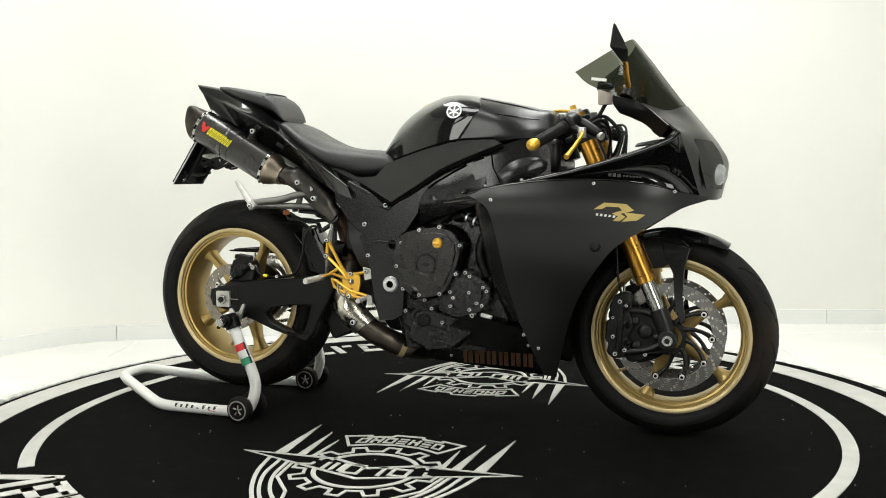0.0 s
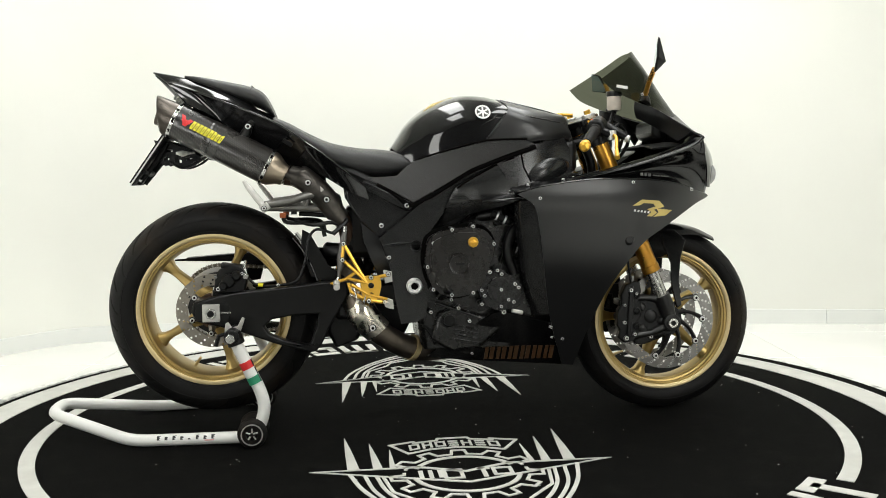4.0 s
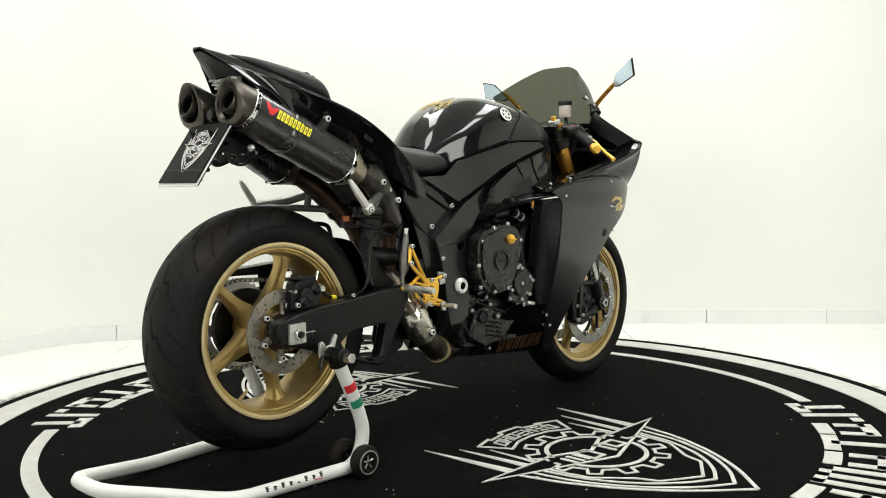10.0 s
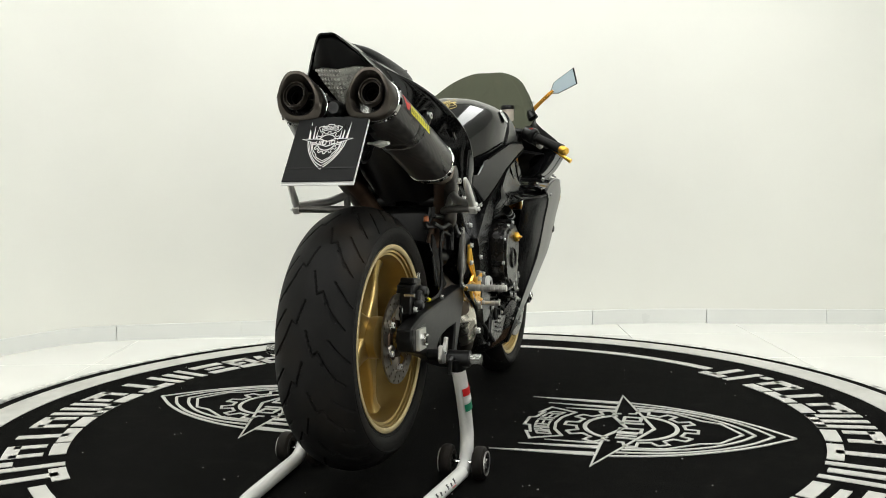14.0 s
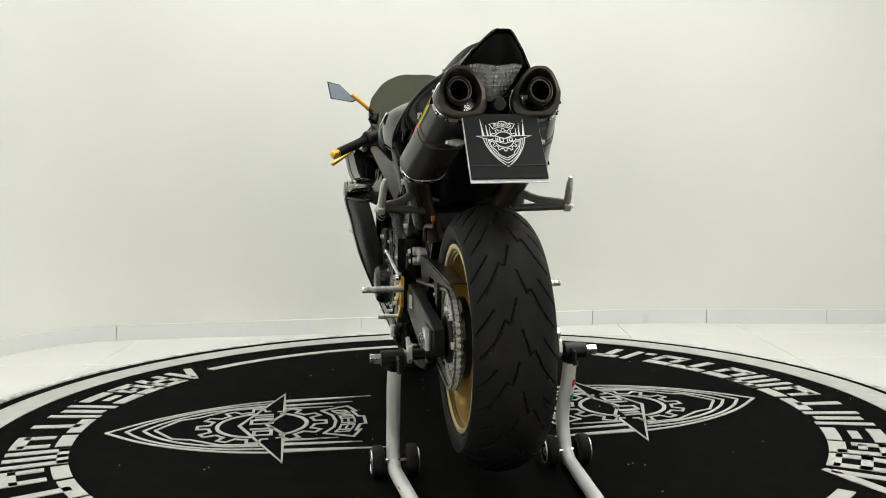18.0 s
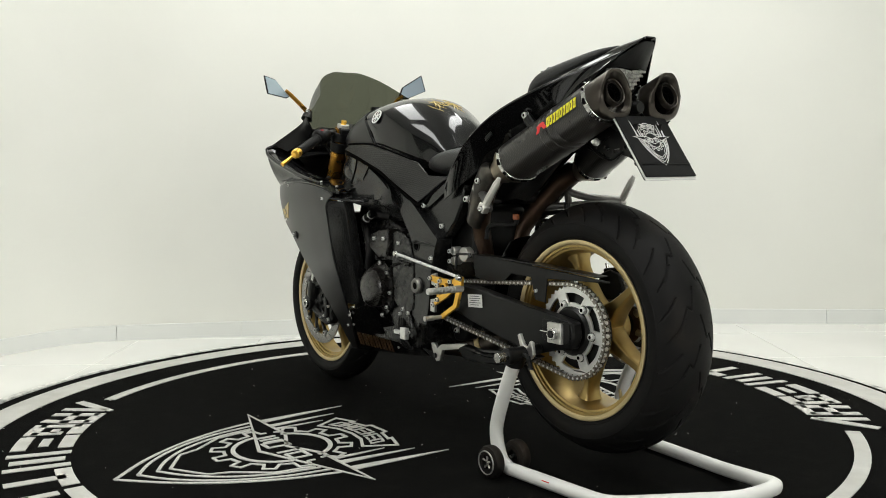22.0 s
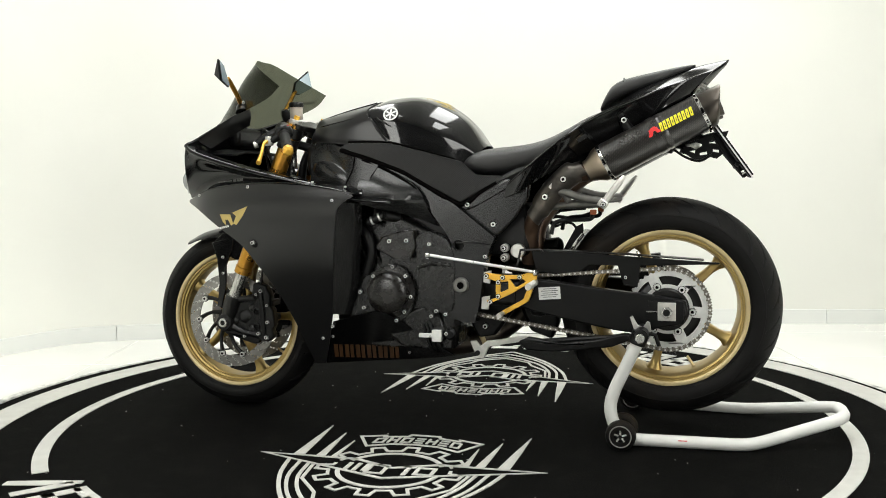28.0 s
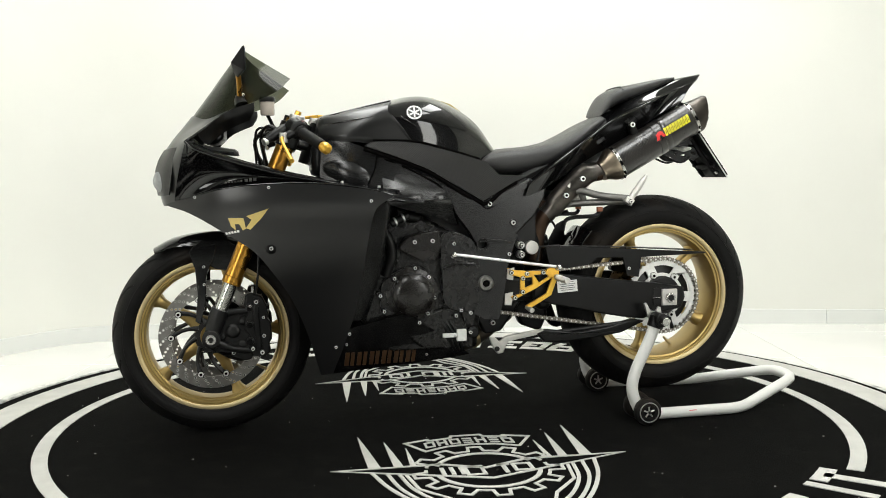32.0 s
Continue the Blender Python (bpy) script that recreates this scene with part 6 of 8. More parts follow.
        part("strut_nut", Geo().tube([on(s * 0.060, L - 0.022, -0.008), on(s * 0.060, L - 0.022, -0.020)], 0.007, 6), M_STEEL, plate, bevel=0.0008)
    part("plate_crosspiece", Geo().tube([on(-0.075, L * 0.72, -0.014), on(0.0, L * 0.74, -0.020), on(0.075, L * 0.72, -0.014)], [0.006, 0.009, 0.006], 8), M_PLATE, plate)
    part("plate_strip", Geo().add([on(u, v, w) for w in (0.0042, 0.0052) for u, v in ((-0.0855, L - 0.036), (0.0855, L - 0.036), (0.0855, L - 0.033), (-0.0855, L - 0.033))],
                                  [(0, 1, 2, 3), (7, 6, 5, 4), (0, 4, 5, 1), (1, 5, 6, 2), (2, 6, 7, 3), (3, 7, 4, 0)]), M_BLACK, plate)
    for name, src in emblem_shapes():
        k = 0.157
        g = Geo().add([on(-u * k, 0.016 + (v - 0.222) * k, 0.0042 + z * 0.4) for u, v, z in src.v], src.f)
        part("emblem_" + name, g, M_PALE, plate)


def exhaust(root):
    d, N = Vector((0.888, 0, -0.461)), Vector((0.461, 0, 0.888))
    for s in (-1, 1):
        def ring(a, scale=1.0, shear=0.0, n0=0.789, ex=2.7, wide=1.0, taper=0.22):
            f = (a + 0.51) / 0.295
            yc = 0.090 + 0.046 * max(-0.07, f)
            pts = []
            for k in range(36):
                t = 2 * math.pi * k / 36
                u = math.copysign(abs(math.cos(t)) ** (2 / ex), math.cos(t)) * 0.058 * scale * wide
                v = math.copysign(abs(math.sin(t)) ** (2 / ex), math.sin(t)) * 0.053 * scale
                if v > 0:
                    u *= 1 - taper * (v / 0.05)
                # a little lean so that the outer flank faces up
                aa = a + shear * v / 0.05
                p = d * aa + N * (n0 + v)
                pts.append((p.x, s * (yc + u + 0.10 * v), p.z))
            return pts
        sl = part("silencer", Geo().loft([ring(-0.510), ring(-0.36), ring(-0.215)]), M_CARBON, root, "carbon sleeve silencer with titanium ends", angle=50)
        part("end_cap", Geo().loft([ring(-0.508, 0.99), ring(-0.530, 0.985, -0.010, 0.787, 2.9, 1.0, 0.30), ring(-0.556, 0.95, -0.028, 0.785, 3.2, 1.02, 0.42), ring(-0.562, 0.90, -0.029, 0.785, 3.2, 1.0, 0.44), ring(-0.5635, 0.80, -0.027, 0.785, 2.6, 0.95, 0.36), ring(-0.553, 0.70, -0.024, 0.785, 2.2, 0.9, 0.2), ring(-0.516, 0.68, -0.010, 0.785, 2.2, 0.9, 0.2)]), M_TITAN, sl, "dark titanium end cap", angle=35)
        # outlet pipe in the cap
        c = d * -0.560 + N * 0.786
        yc = s * 0.0935
        tubeway = Vector((0.80, 0, -0.30)).normalized()
        g = Geo()
        prof = [(0.0330, 0.010), (0.0328, -0.005), (0.0318, -0.007), (0.0300, -0.006), (0.0290, 0.004), (0.0268, 0.006), (0.0264, -0.003), (0.0248, -0.003), (0.0242, 0.012)]
        tmp = Geo().lathe(prof, seg=32, axis="x")
        m = tubeway.to_track_quat("X", "Z").to_matrix()
        g.add([Vector((c.x, yc, c.z)) + m @ Vector((v[0], v[1] * 0.86, v[2])) for v in tmp.v], tmp.f)
        part("outlet", g, M_TITAN, sl, "dark round outlet", angle=40)
        tmp = Geo().lathe([(0.0, 0.034), (0.0150, 0.034), (0.0165, 0.012), (0.0185, 0.012), (0.0195, 0.028), (0.0240, 0.028), (0.0243, 0.0)], seg=24, axis="x")
        part("bore", Geo().add([Vector((c.x, yc, c.z)) + m @ Vector((v[0], v[1] * 0.86, v[2])) for v in tmp.v], tmp.f), M_SOOTSHADE, sl, "sooty black bore")
        for a0, a1 in ((-0.519, -0.507), (-0.220, -0.209)):
            band = part("band", Geo().loft([ring(a0, 1.0), ring(a0 + 0.001, 1.025), ring(a1 - 0.001, 1.025), ring(a1, 1.0)]), M_STEEL, sl, "polished steel band", angle=30)
            # black tubes laid on the band stand in for the dark of punched slots
            slots = ring((a0 + a1) / 2, 1.034)
            for k in range(0, 36, 3):
                p = Vector(slots[k])
                q = (Vector(slots[(k + 1) % 36]) - p) * 0.5
                g = Geo().tube([p - q, p + q], 0.0032, 6)
                part("slot", g, M_SOOTSHADE, band)
        rg = ring(-0.514, 1.05)
        for k in (2, 6, 12, 16, 30, 33):
            p = rg[k]
            bolt(sl, p[0], p[1], p[2], 0.5, Vector((0, p[1] - s * 0.083, p[2] - 0.94)))
        part("inlet_cone", Geo().loft([ring(-0.210, 1.0), ring(-0.195, 0.93), ring(-0.172, 0.66), ring(-0.158, 0.58)]), M_CONE, sl, "smoky titanium inlet cone", angle=50)
        # hanger strap of carbon
        part("strap", Geo().loft([ring(-0.385, 1.015), ring(-0.384, 1.03), ring(-0.363, 1.03), ring(-0.362, 1.015)]), M_CARBON, sl, angle=30)
        part("strap", Geo().loft([ring(-0.408, 1.015), ring(-0.407, 1.025), ring(-0.392, 1.025), ring(-0.391, 1.015)]), M_CARBON, sl, angle=30)
        lug = part("hanger_lug", Geo().tube([(0.100, s * 0.128, 0.880), (0.118, s * 0.138, 0.905), (0.122, s * 0.142, 0.918)], [0.016, 0.014, 0.012], 10), M_BLACK, sl)
        bolt(lug, 0.121, s * 0.146, 0.917, 1.7)
        # badge: one red shape and eight yellow blocks on a dark patch
        def onside(a, n, w):
            f = (a + 0.51) / 0.295
            yc = 0.090 + 0.046 * f
            v = n
            u = 0.058 * max(0.05, 1 - abs(v / 0.05) ** 2.7) ** (1 / 2.7)
            if v > 0:
                u *= 1 - 0.22 * (v / 0.05)
            p = d * a + N * (0.789 + v)
            return (p.x, s * (yc + u + 0.10 * v + w), p.z)
        order = -1 if s > 0 else 1
        def mark(a0, a1, n0, n1, w, lean, mat, name):
            g = Geo()
            pts = []
            for q in (0.0, 1.0):
                pts.append([onside((a0 if q == 0 else a1) + lean * (t - 0.5), n0 + (n1 - n0) * t, w) for t in np.linspace(0, 1, 6)])
            g.loft(pts, closed=False)
            return part(name, g, mat, sl, solid=0.0006)
        mark(-0.494, -0.352, -0.005, 0.031, 0.0006, 0.0, M_DARKPRINT, "label_patch")
        if s < 0:
            mark(-0.489, -0.478, 0.002, 0.028, 0.0016, -0.014, M_RED, "printed_red")
            mark(-0.476, -0.465, 0.0, 0.024, 0.0016, 0.014, M_RED, "printed_red")
            mark(-0.490, -0.464, 0.011, 0.019, 0.0018, 0.0, M_RED, "printed_red")
            xs = [-0.458 + k * 0.0112 for k in range(9)]
        else:
            mark(-0.385, -0.374, 0.002, 0.028, 0.0016, 0.014, M_RED, "printed_red")
            mark(-0.372, -0.361, 0.0, 0.024, 0.0016, -0.014, M_RED, "printed_red")
            mark(-0.386, -0.360, 0.011, 0.019, 0.0018, 0.0, M_RED, "printed_red")
            xs = [-0.490 + k * 0.0112 for k in range(9)]
        for k, a in enumerate(xs):
            mark(a, a + 0.0082, 0.0, 0.025, 0.0016, 0.004 * order, M_YELLOW, "printed_block")
            mark(a + 0.0032, a + 0.0050, 0.006, 0.017, 0.0024, 0.002 * order, M_DARKPRINT, "printed_slit")
        # link pipe with its heat shield, down to the collector
        path = smooth_line([(0.222, s * 0.142, 0.772), (0.255, s * 0.138, 0.765), (0.300, s * 0.125, 0.735), (0.345, s * 0.110, 0.690), (0.385, s * 0.09, 0.640), (0.405, s * 0.07, 0.59), (0.41, s * 0.05, 0.50)], 5)
        pipe = part("link_pipe", Geo().tube(path, 0.026, 16), M_BROWN, root, "heat-browned link pipe")
        shield = []
        for i, p in enumerate(smooth_line([(0.232, s * 0.150, 0.782), (0.268, s * 0.150, 0.770), (0.310, s * 0.138, 0.735), (0.350, s * 0.124, 0.690), (0.390, s * 0.108, 0.636)], 5)):
            t = Vector((0.78, 0, -0.62))
            side = Vector((0.62, 0, 0.78))
            shield.append([Vector(p) + side * (0.034 if 3 < i < 18 else 0.026) * math.cos(b) + Vector((0, s, 0)) * 0.026 * math.sin(b) for b in np.linspace(-0.25, math.pi + 0.25, 14)])
        sh = part("heat_shield", Geo().loft(shield, closed=False), M_SHIELD, pipe, "smoky tinted metal heat shield", solid=0.002, angle=50)
        for x, z in ((0.290, 0.752), (0.343, 0.702)):
            bolt(sh, x, s * 0.170, z, 1.7)
        part("shield_slot", Geo().box((0.322, s * 0.1585, 0.738), (0.030, 0.004, 0.010), Euler((0, radians(48), 0)).to_matrix()), M_ALU, sh, bevel=0.001)
    # lower collector and downpipe
    p = smooth_line([(0.41, -0.02, 0.50), (0.415, -0.09, 0.43), (0.430, -0.125, 0.38), (0.468, -0.125, 0.320), (0.540, -0.10, 0.262), (0.62, -0.06, 0.228), (0.74, -0.02, 0.225), (0.86, 0.0, 0.24)], 5)
    col = part("collector_pipe", Geo().tube(p, [0.040 if i < 16 else 0.036 for i in range(len(p))], 20), M_DARKPIPE, root, "heat-stained dark steel collector pipe")
    part("clamp_band", Geo().tube([(0.590, -0.075, 0.239), (0.603, -0.068, 0.233)], 0.041, 20), M_LIP, col)
    shell = []
    for i, q in enumerate(smooth_line([(0.413, -0.098, 0.440), (0.422, -0.112, 0.405), (0.436, -0.125, 0.368), (0.458, -0.126, 0.332), (0.490, -0.118, 0.298)], 4)):
        way = Vector((0.42, 0.0, -0.90)) if i < 5 else Vector((0.62, 0.0, -0.78))
        across = Vector((-way.z, 0.0, way.x)).normalized()
        r = 0.047 - 0.006 * abs(i - 8) / 8
        shell.append([Vector(q) + across * r * math.cos(b) + Vector((0, -1, 0)) * r * math.sin(b) for b in np.linspace(0.05, math.pi - 0.05, 14)])
    hs = part("collector_shield", Geo().loft(shell, closed=False), M_POLISH, col, "scratched bright steel guard plate", solid=0.003, angle=60)
    bolt(hs, 0.470, -0.171, 0.318, 1.8)
    part("bracket_strap", Geo().tube([(0.415, -0.165, 0.45), (0.425, -0.178, 0.41), (0.445, -0.176, 0.395), (0.455, -0.170, 0.43)], 0.004, 6), M_STEEL, hs)


def frame_parts(root):
    main = [(0.945, 0.826), (0.902, 0.815), (0.83, 0.798), (0.768, 0.774), (0.69, 0.730), (0.615, 0.681), (0.55, 0.628), (0.494, 0.584), (0.508, 0.553), (0.528, 0.485), (0.543, 0.382), (0.556, 0.327),
            (0.60, 0.330), (0.632, 0.347), (0.637, 0.415), (0.630, 0.500), (0.622, 0.560), (0.645, 0.600), (0.690, 0.660), (0.75, 0.715), (0.84, 0.755), (0.93, 0.78)]
    for s in (-1, 1):
        g = Geo().plate(main, s * 0.112, s * 0.168, [circle(0.604, 0.559, 0.013, 16)])
        fr = part("main_frame", g, M_FRAME, root, "satin black cast frame", bevel=0.007, seg=3)
        part("frame_hole", Geo().lathe([(0.0, 0.0), (0.0135, 0.0), (0.0135, 0.03), (0.0175, 0.031), (0.0175, 0.0)], (0.604, s * 0.139, 0.559), seg=20, sign=s), M_BLACK, fr)
        part("pivot_nut", Geo().lathe([(0.010, 0.012), (0.012, 0.015), (0.020, 0.015), (0.0245, 0.009), (0.0245, 0.0), (0.010, -0.004), (0.0, -0.004), (0.0, 0.002), (0.010, 0.002)], (0.597, s * 0.166, 0.440), seg=24, closed=True, sign=s), M_BOLT if s < 0 else M_CAST, fr, "bright steel pivot nut" if s < 0 else "dull steel pivot nut", angle=30)
        # black hexagon plug painted as the shade inside the nut's socket
        part("socket_shade", Geo().tube([(0.597, s * 0.172, 0.440), (0.597, s * 0.1795, 0.440)], 0.0112, 6), M_SOOTSHADE, fr)
        bolt(fr, 0.523, s * 0.1695, 0.527, 1.2)
        # crease line of the frame
        part("frame_crease", Geo().tube([(0.505, s * 0.166, 0.562), (0.56, s * 0.1705, 0.570), (0.612, s * 0.166, 0.566)], [0.002, 0.004, 0.002], 6), M_SATIN, fr)
        sub = Geo().plate([(0.467, 0.758), (0.600, 0.688), (0.605, 0.668), (0.512, 0.590), (0.488, 0.588), (0.44, 0.635), (0.40, 0.70), (0.395, 0.745)], s * 0.105, s * 0.142)
        sf = part("subframe_cover", sub, M_FRAME, root, "black subframe cover", bevel=0.006)
        part("subframe_bar", Geo().plate([(0.594, 0.689), (0.601, 0.672), (0.585, 0.662), (0.568, 0.668), (0.44, 0.738), (0.452, 0.758)], s * 0.140, s * 0.152), M_FRAME, sf, bevel=0.005)
        bolt(sf, 0.579, s * 0.1525, 0.680, 1.5)
        bolt(sf, 0.503, s * 0.1425, 0.621, 1.5)
        part("subframe_rail", Geo().tube([(0.58, s * 0.115, 0.70), (0.44, s * 0.115, 0.77), (0.30, s * 0.10, 0.835), (0.10, s * 0.08, 0.93)], 0.016, 8), M_SATIN, sf)
        # pillion peg hanger and folded peg
        hang = part("peg_hanger", Geo().tube(smooth_line([(0.362, s * 0.115, 0.704), (0.30, s * 0.15, 0.716), (0.24, s * 0.185, 0.700), (0.190, s * 0.225, 0.693), (0.165, s * 0.244, 0.690)], 4), 0.0115, 10), M_CAST, root, "cast aluminium pillion peg hanger")
        part("hanger_brace", Geo().tube(smooth_line([(0.362, s * 0.10, 0.668), (0.29, s * 0.14, 0.676), (0.22, s * 0.19, 0.680), (0.165, s * 0.242, 0.684)], 4), 0.0105, 10), M_CAST, hang)
        part("hanger_cross", Geo().tube([(0.29, s * 0.152, 0.714), (0.275, s * 0.145, 0.678)], 0.010, 8), M_CAST, hang)
        part("hanger_mount", Geo().tube([(0.37, s * 0.04, 0.70), (0.36, s * 0.12, 0.70)], 0.018, 10), M_SATIN, hang)
        g = Geo()
        p0, p1 = Vector((0.172, s * 0.246, 0.680)), Vector((0.112, s * 0.240, 0.760))
        g.tube([p0, p0.lerp(p1, 0.3), p0.lerp(p1, 0.8), p1], [0.009, 0.0105, 0.009, 0.005], 8)
        part("pillion_peg", g, M_ALU, hang, "folded bare aluminium peg", bevel=0.001)
        part("peg_clevis", Geo().box((0.170, s * 0.246, 0.684), (0.026, 0.020, 0.022), Euler((0, radians(-35), 0)).to_matrix()), M_ALU, hang, bevel=0.003)
        bolt(hang, 0.168, s * 0.257, 0.682, 1.2)
        part("reflector", Geo().box((0.212, s * 0.105, 0.655), (0.019, 0.010, 0.015)), M_ORANGE, hang, "orange side reflector", bevel=0.002)
        part("reflector_stay", Geo().tube(smooth_line([(0.212, s * 0.100, 0.648), (0.225, s * 0.102, 0.634), (0.29, s * 0.108, 0.632), (0.325, s * 0.11, 0.622), (0.335, s * 0.11, 0.59)], 4), 0.0065, 8), M_BLACK, hang)
    part("head_stock", Geo().tube([(1.10, 0, 0.80), (1.06, 0, 0.92)], 0.05, 20), M_SATIN, root)
    part("front_crossmember", Geo().box((1.05, 0, 0.82), (0.12, 0.26, 0.10)), M_BLACK, root, bevel=0.02)
    # swingarm
    arm_r = smooth_line([(-0.052, 0.405), (0.044, 0.428), (0.181, 0.441), (0.336, 0.456), (0.396, 0.460)], 3) + [(0.400, 0.42), (0.375, 0.375), (0.345, 0.325), (0.318, 0.268), (0.302, 0.250), (0.285, 0.247), (0.23, 0.262), (0.177, 0.278), (0.101, 0.308), (0.03, 0.330), (-0.045, 0.350), (-0.058, 0.378)]
    cut = [(0.150, 0.330), (0.175, 0.350), (0.24, 0.360), (0.312, 0.362), (0.306, 0.33), (0.286, 0.274), (0.275, 0.269), (0.22, 0.282), (0.165, 0.305)]
    sw = part("swingarm", Geo().plate(arm_r, -0.152, -0.112, [cut]), M_ARM, root, "satin black braced swingarm", bevel=0.005)
    arm_l = smooth_line([(-0.052, 0.405), (0.044, 0.420), (0.154, 0.432), (0.30, 0.452), (0.414, 0.462)], 3) + [(0.44, 0.43), (0.44, 0.380), (0.365, 0.360), (0.25, 0.335), (0.15, 0.316), (0.084, 0.308), (0.02, 0.326), (-0.045, 0.338), (-0.058, 0.372)]
    part("left_arm", Geo().plate(arm_l, 0.118, 0.150), M_ARM, sw, bevel=0.005)
    part("arm_brace", Geo().plate([(0.43, 0.272), (0.405, 0.246), (0.33, 0.244), (0.25, 0.252), (0.152, 0.266), (0.075, 0.300), (0.12, 0.306), (0.20, 0.285), (0.30, 0.272), (0.40, 0.285)], 0.118, 0.146), M_ARM, sw, bevel=0.005)
    part("arm_cross", Geo().box((0.385, -0.025, 0.38), (0.05, 0.18, 0.09)), M_SATIN, sw, bevel=0.015)
    part("arm_neck", Geo().box((0.49, 0, 0.41), (0.22, 0.20, 0.08)), M_SATIN, sw, bevel=0.015)
    part("data_label", Geo().box((0.334, 0.1532, 0.420), (0.064, 0.0012, 0.036), Euler((0, radians(4), 0)).to_matrix()), M_PALE, sw)
    for k in range(5):
        part("label_bar", Geo().box((0.334, 0.1541, 0.433 - k * 0.006), (0.050 if k % 2 else 0.040, 0.0008, 0.0016), Euler((0, radians(4), 0)).to_matrix()), M_GREYPRINT, sw)
    for s in (-1, 1):
        part("axle_slot", Geo().plate([(-0.046, 0.352), (0.052, 0.352), (0.052, 0.404), (-0.046, 0.404)], s * 0.1505, s * 0.1535), M_BLACK, sw, bevel=0.001)
        part("axle_block", Geo().plate([(-0.025, 0.349), (0.025, 0.349), (0.025, 0.401), (-0.025, 0.401)], s * 0.1525, s * 0.163), M_ALU, sw, "bare aluminium axle block", bevel=0.0015)
        part("axle_nut", Geo().tube([(0.0, s * 0.160, RA[1]), (0.0, s * 0.174, RA[1])], 0.0165, 6), M_STEEL, sw, bevel=0.001)
        # black disc on the nut, painted as the dark of its bore
        part("bore_shade", Geo().lathe([(0.0, 0.0), (0.008, 0.0), (0.0095, 0.002), (0.0, 0.0022)], (0.0, s * 0.1738, RA[1]), seg=16, sign=s), M_BLACK, sw)
        part("adjuster", Geo().tube([(0.025, s * 0.157, RA[1]), (0.056, s * 0.157, RA[1])], 0.003, 8), M_STEEL, sw)
        part("bobbin", Geo().tube([(0.067, s * 0.152, 0.325), (0.067, s * 0.192, 0.325)], [0.014, 0.014], 14), M_BLACK, sw, bevel=0.002)
        bolt(sw, 0.068, s * 0.193, 0.330, 1.0)
    # chain guard and hugger
    cg = part("chain_guard", Geo().plate([(0.395, 0.545), (0.30, 0.540), (0.10, 0.527), (-0.143, 0.512), (-0.143, 0.507), (0.076, 0.5006), (0.084, 0.437), (0.124, 0.442), (0.140, 0.4997), (0.222, 0.502), (0.247, 0.4815), (0.322, 0.472), (0.38, 0.48)], 0.1125, 0.1165), M_ARM, root, "black chain guard", bevel=0.002)
    g = Geo().surf([[(0.385, y0, 0.546 - 0.004), (0.22, y0, 0.538), (0.05, y0, 0.528), (-0.10, y0, 0.518)] for y0 in (0.114, 0.095, 0.075)], 3, 4)
    part("guard_top", g, M_SATIN, cg, solid=0.003)
    bolt(cg, 0.118, 0.117, 0.466, 1.0)
    rows = []
    for y in (0.0, 0.05, 0.09, 0.105):
        rows.append([(RA[0] + (0.335 - 0.35 * y * y * 10 * 0.4) * math.cos(radians(a)), y, RA[1] + (0.335 - 0.35 * y * y * 10 * 0.4) * math.sin(radians(a))) for a in (42, 34, 24, 14, 4)])
    grid = [[rows[j][i] for j in range(4)] for i in range(5)]
    hg = part("rear_hugger", Geo().surf(grid, 4, 4, mirror=True), M_GLOSS, root, "black rear hugger", solid=0.003)
    g = Geo().plate([(0.268, 0.612), (0.29, 0.600), (0.345, 0.50), (0.40, 0.46), (0.34, 0.452), (0.29, 0.47), (0.262, 0.56)], -0.104, -0.099)
    part("hugger_side", g, M_BLACK, hg, bevel=0.001)
    # rear caliper
    cal = part("rear_caliper", Geo().plate([(0.005, 0.430), (0.010, 0.470), (0.022, 0.500), (0.06, 0.512), (0.092, 0.498), (0.105, 0.470), (0.098, 0.437), (0.05, 0.428)], -0.131, -0.088), M_BLACK, root, "black rear brake caliper", bevel=0.005)
    part("caliper_piston", Geo().lathe([(0.0, 0.012), (0.016, 0.012), (0.021, 0.006), (0.021, 0.0)], (0.050, -0.134, 0.466), seg=22, sign=-1), M_BLACK, cal)
    for x, z, r in ((0.036, 0.452, 0.013), (0.074, 0.480, 0.014)):
        part("piston_lobe", Geo().lathe([(0.0, 0.020), (r * 0.6, 0.020), (r, 0.014), (r * 1.15, 0.0)], (x, -0.133, z), seg=16, sign=-1), M_BLACK, cal)
    part("caliper_bridge", Geo().box((0.058, -0.113, 0.508), (0.060, 0.036, 0.016), Euler((0, radians(8), 0)).to_matrix()), M_BLACK, cal, bevel=0.004)
    part("pad_pin", Geo().tube([(0.014, -0.138, 0.478), (0.014, -0.112, 0.478)], 0.0045, 8), M_STEEL, cal)
    part("bleed_nipple", Geo().tube([(0.094, -0.120, 0.500), (0.100, -0.120, 0.524)], 0.004, 8), M_STEEL, cal)
    part("banjo", Geo().tube([(0.100, -0.140, 0.478), (0.100, -0.124, 0.478)], 0.0085, 10), M_STEEL, cal, bevel=0.001)
    part("caliper_bracket", Geo().plate([(0.0, 0.395), (0.06, 0.415), (0.10, 0.44), (0.07, 0.47), (0.0, 0.45)], -0.109, -0.102), M_SATIN, cal)
    bolt(cal, 0.020, -0.136, 0.443, 1.3)
    bolt(cal, 0.090, -0.136, 0.487, 1.0)
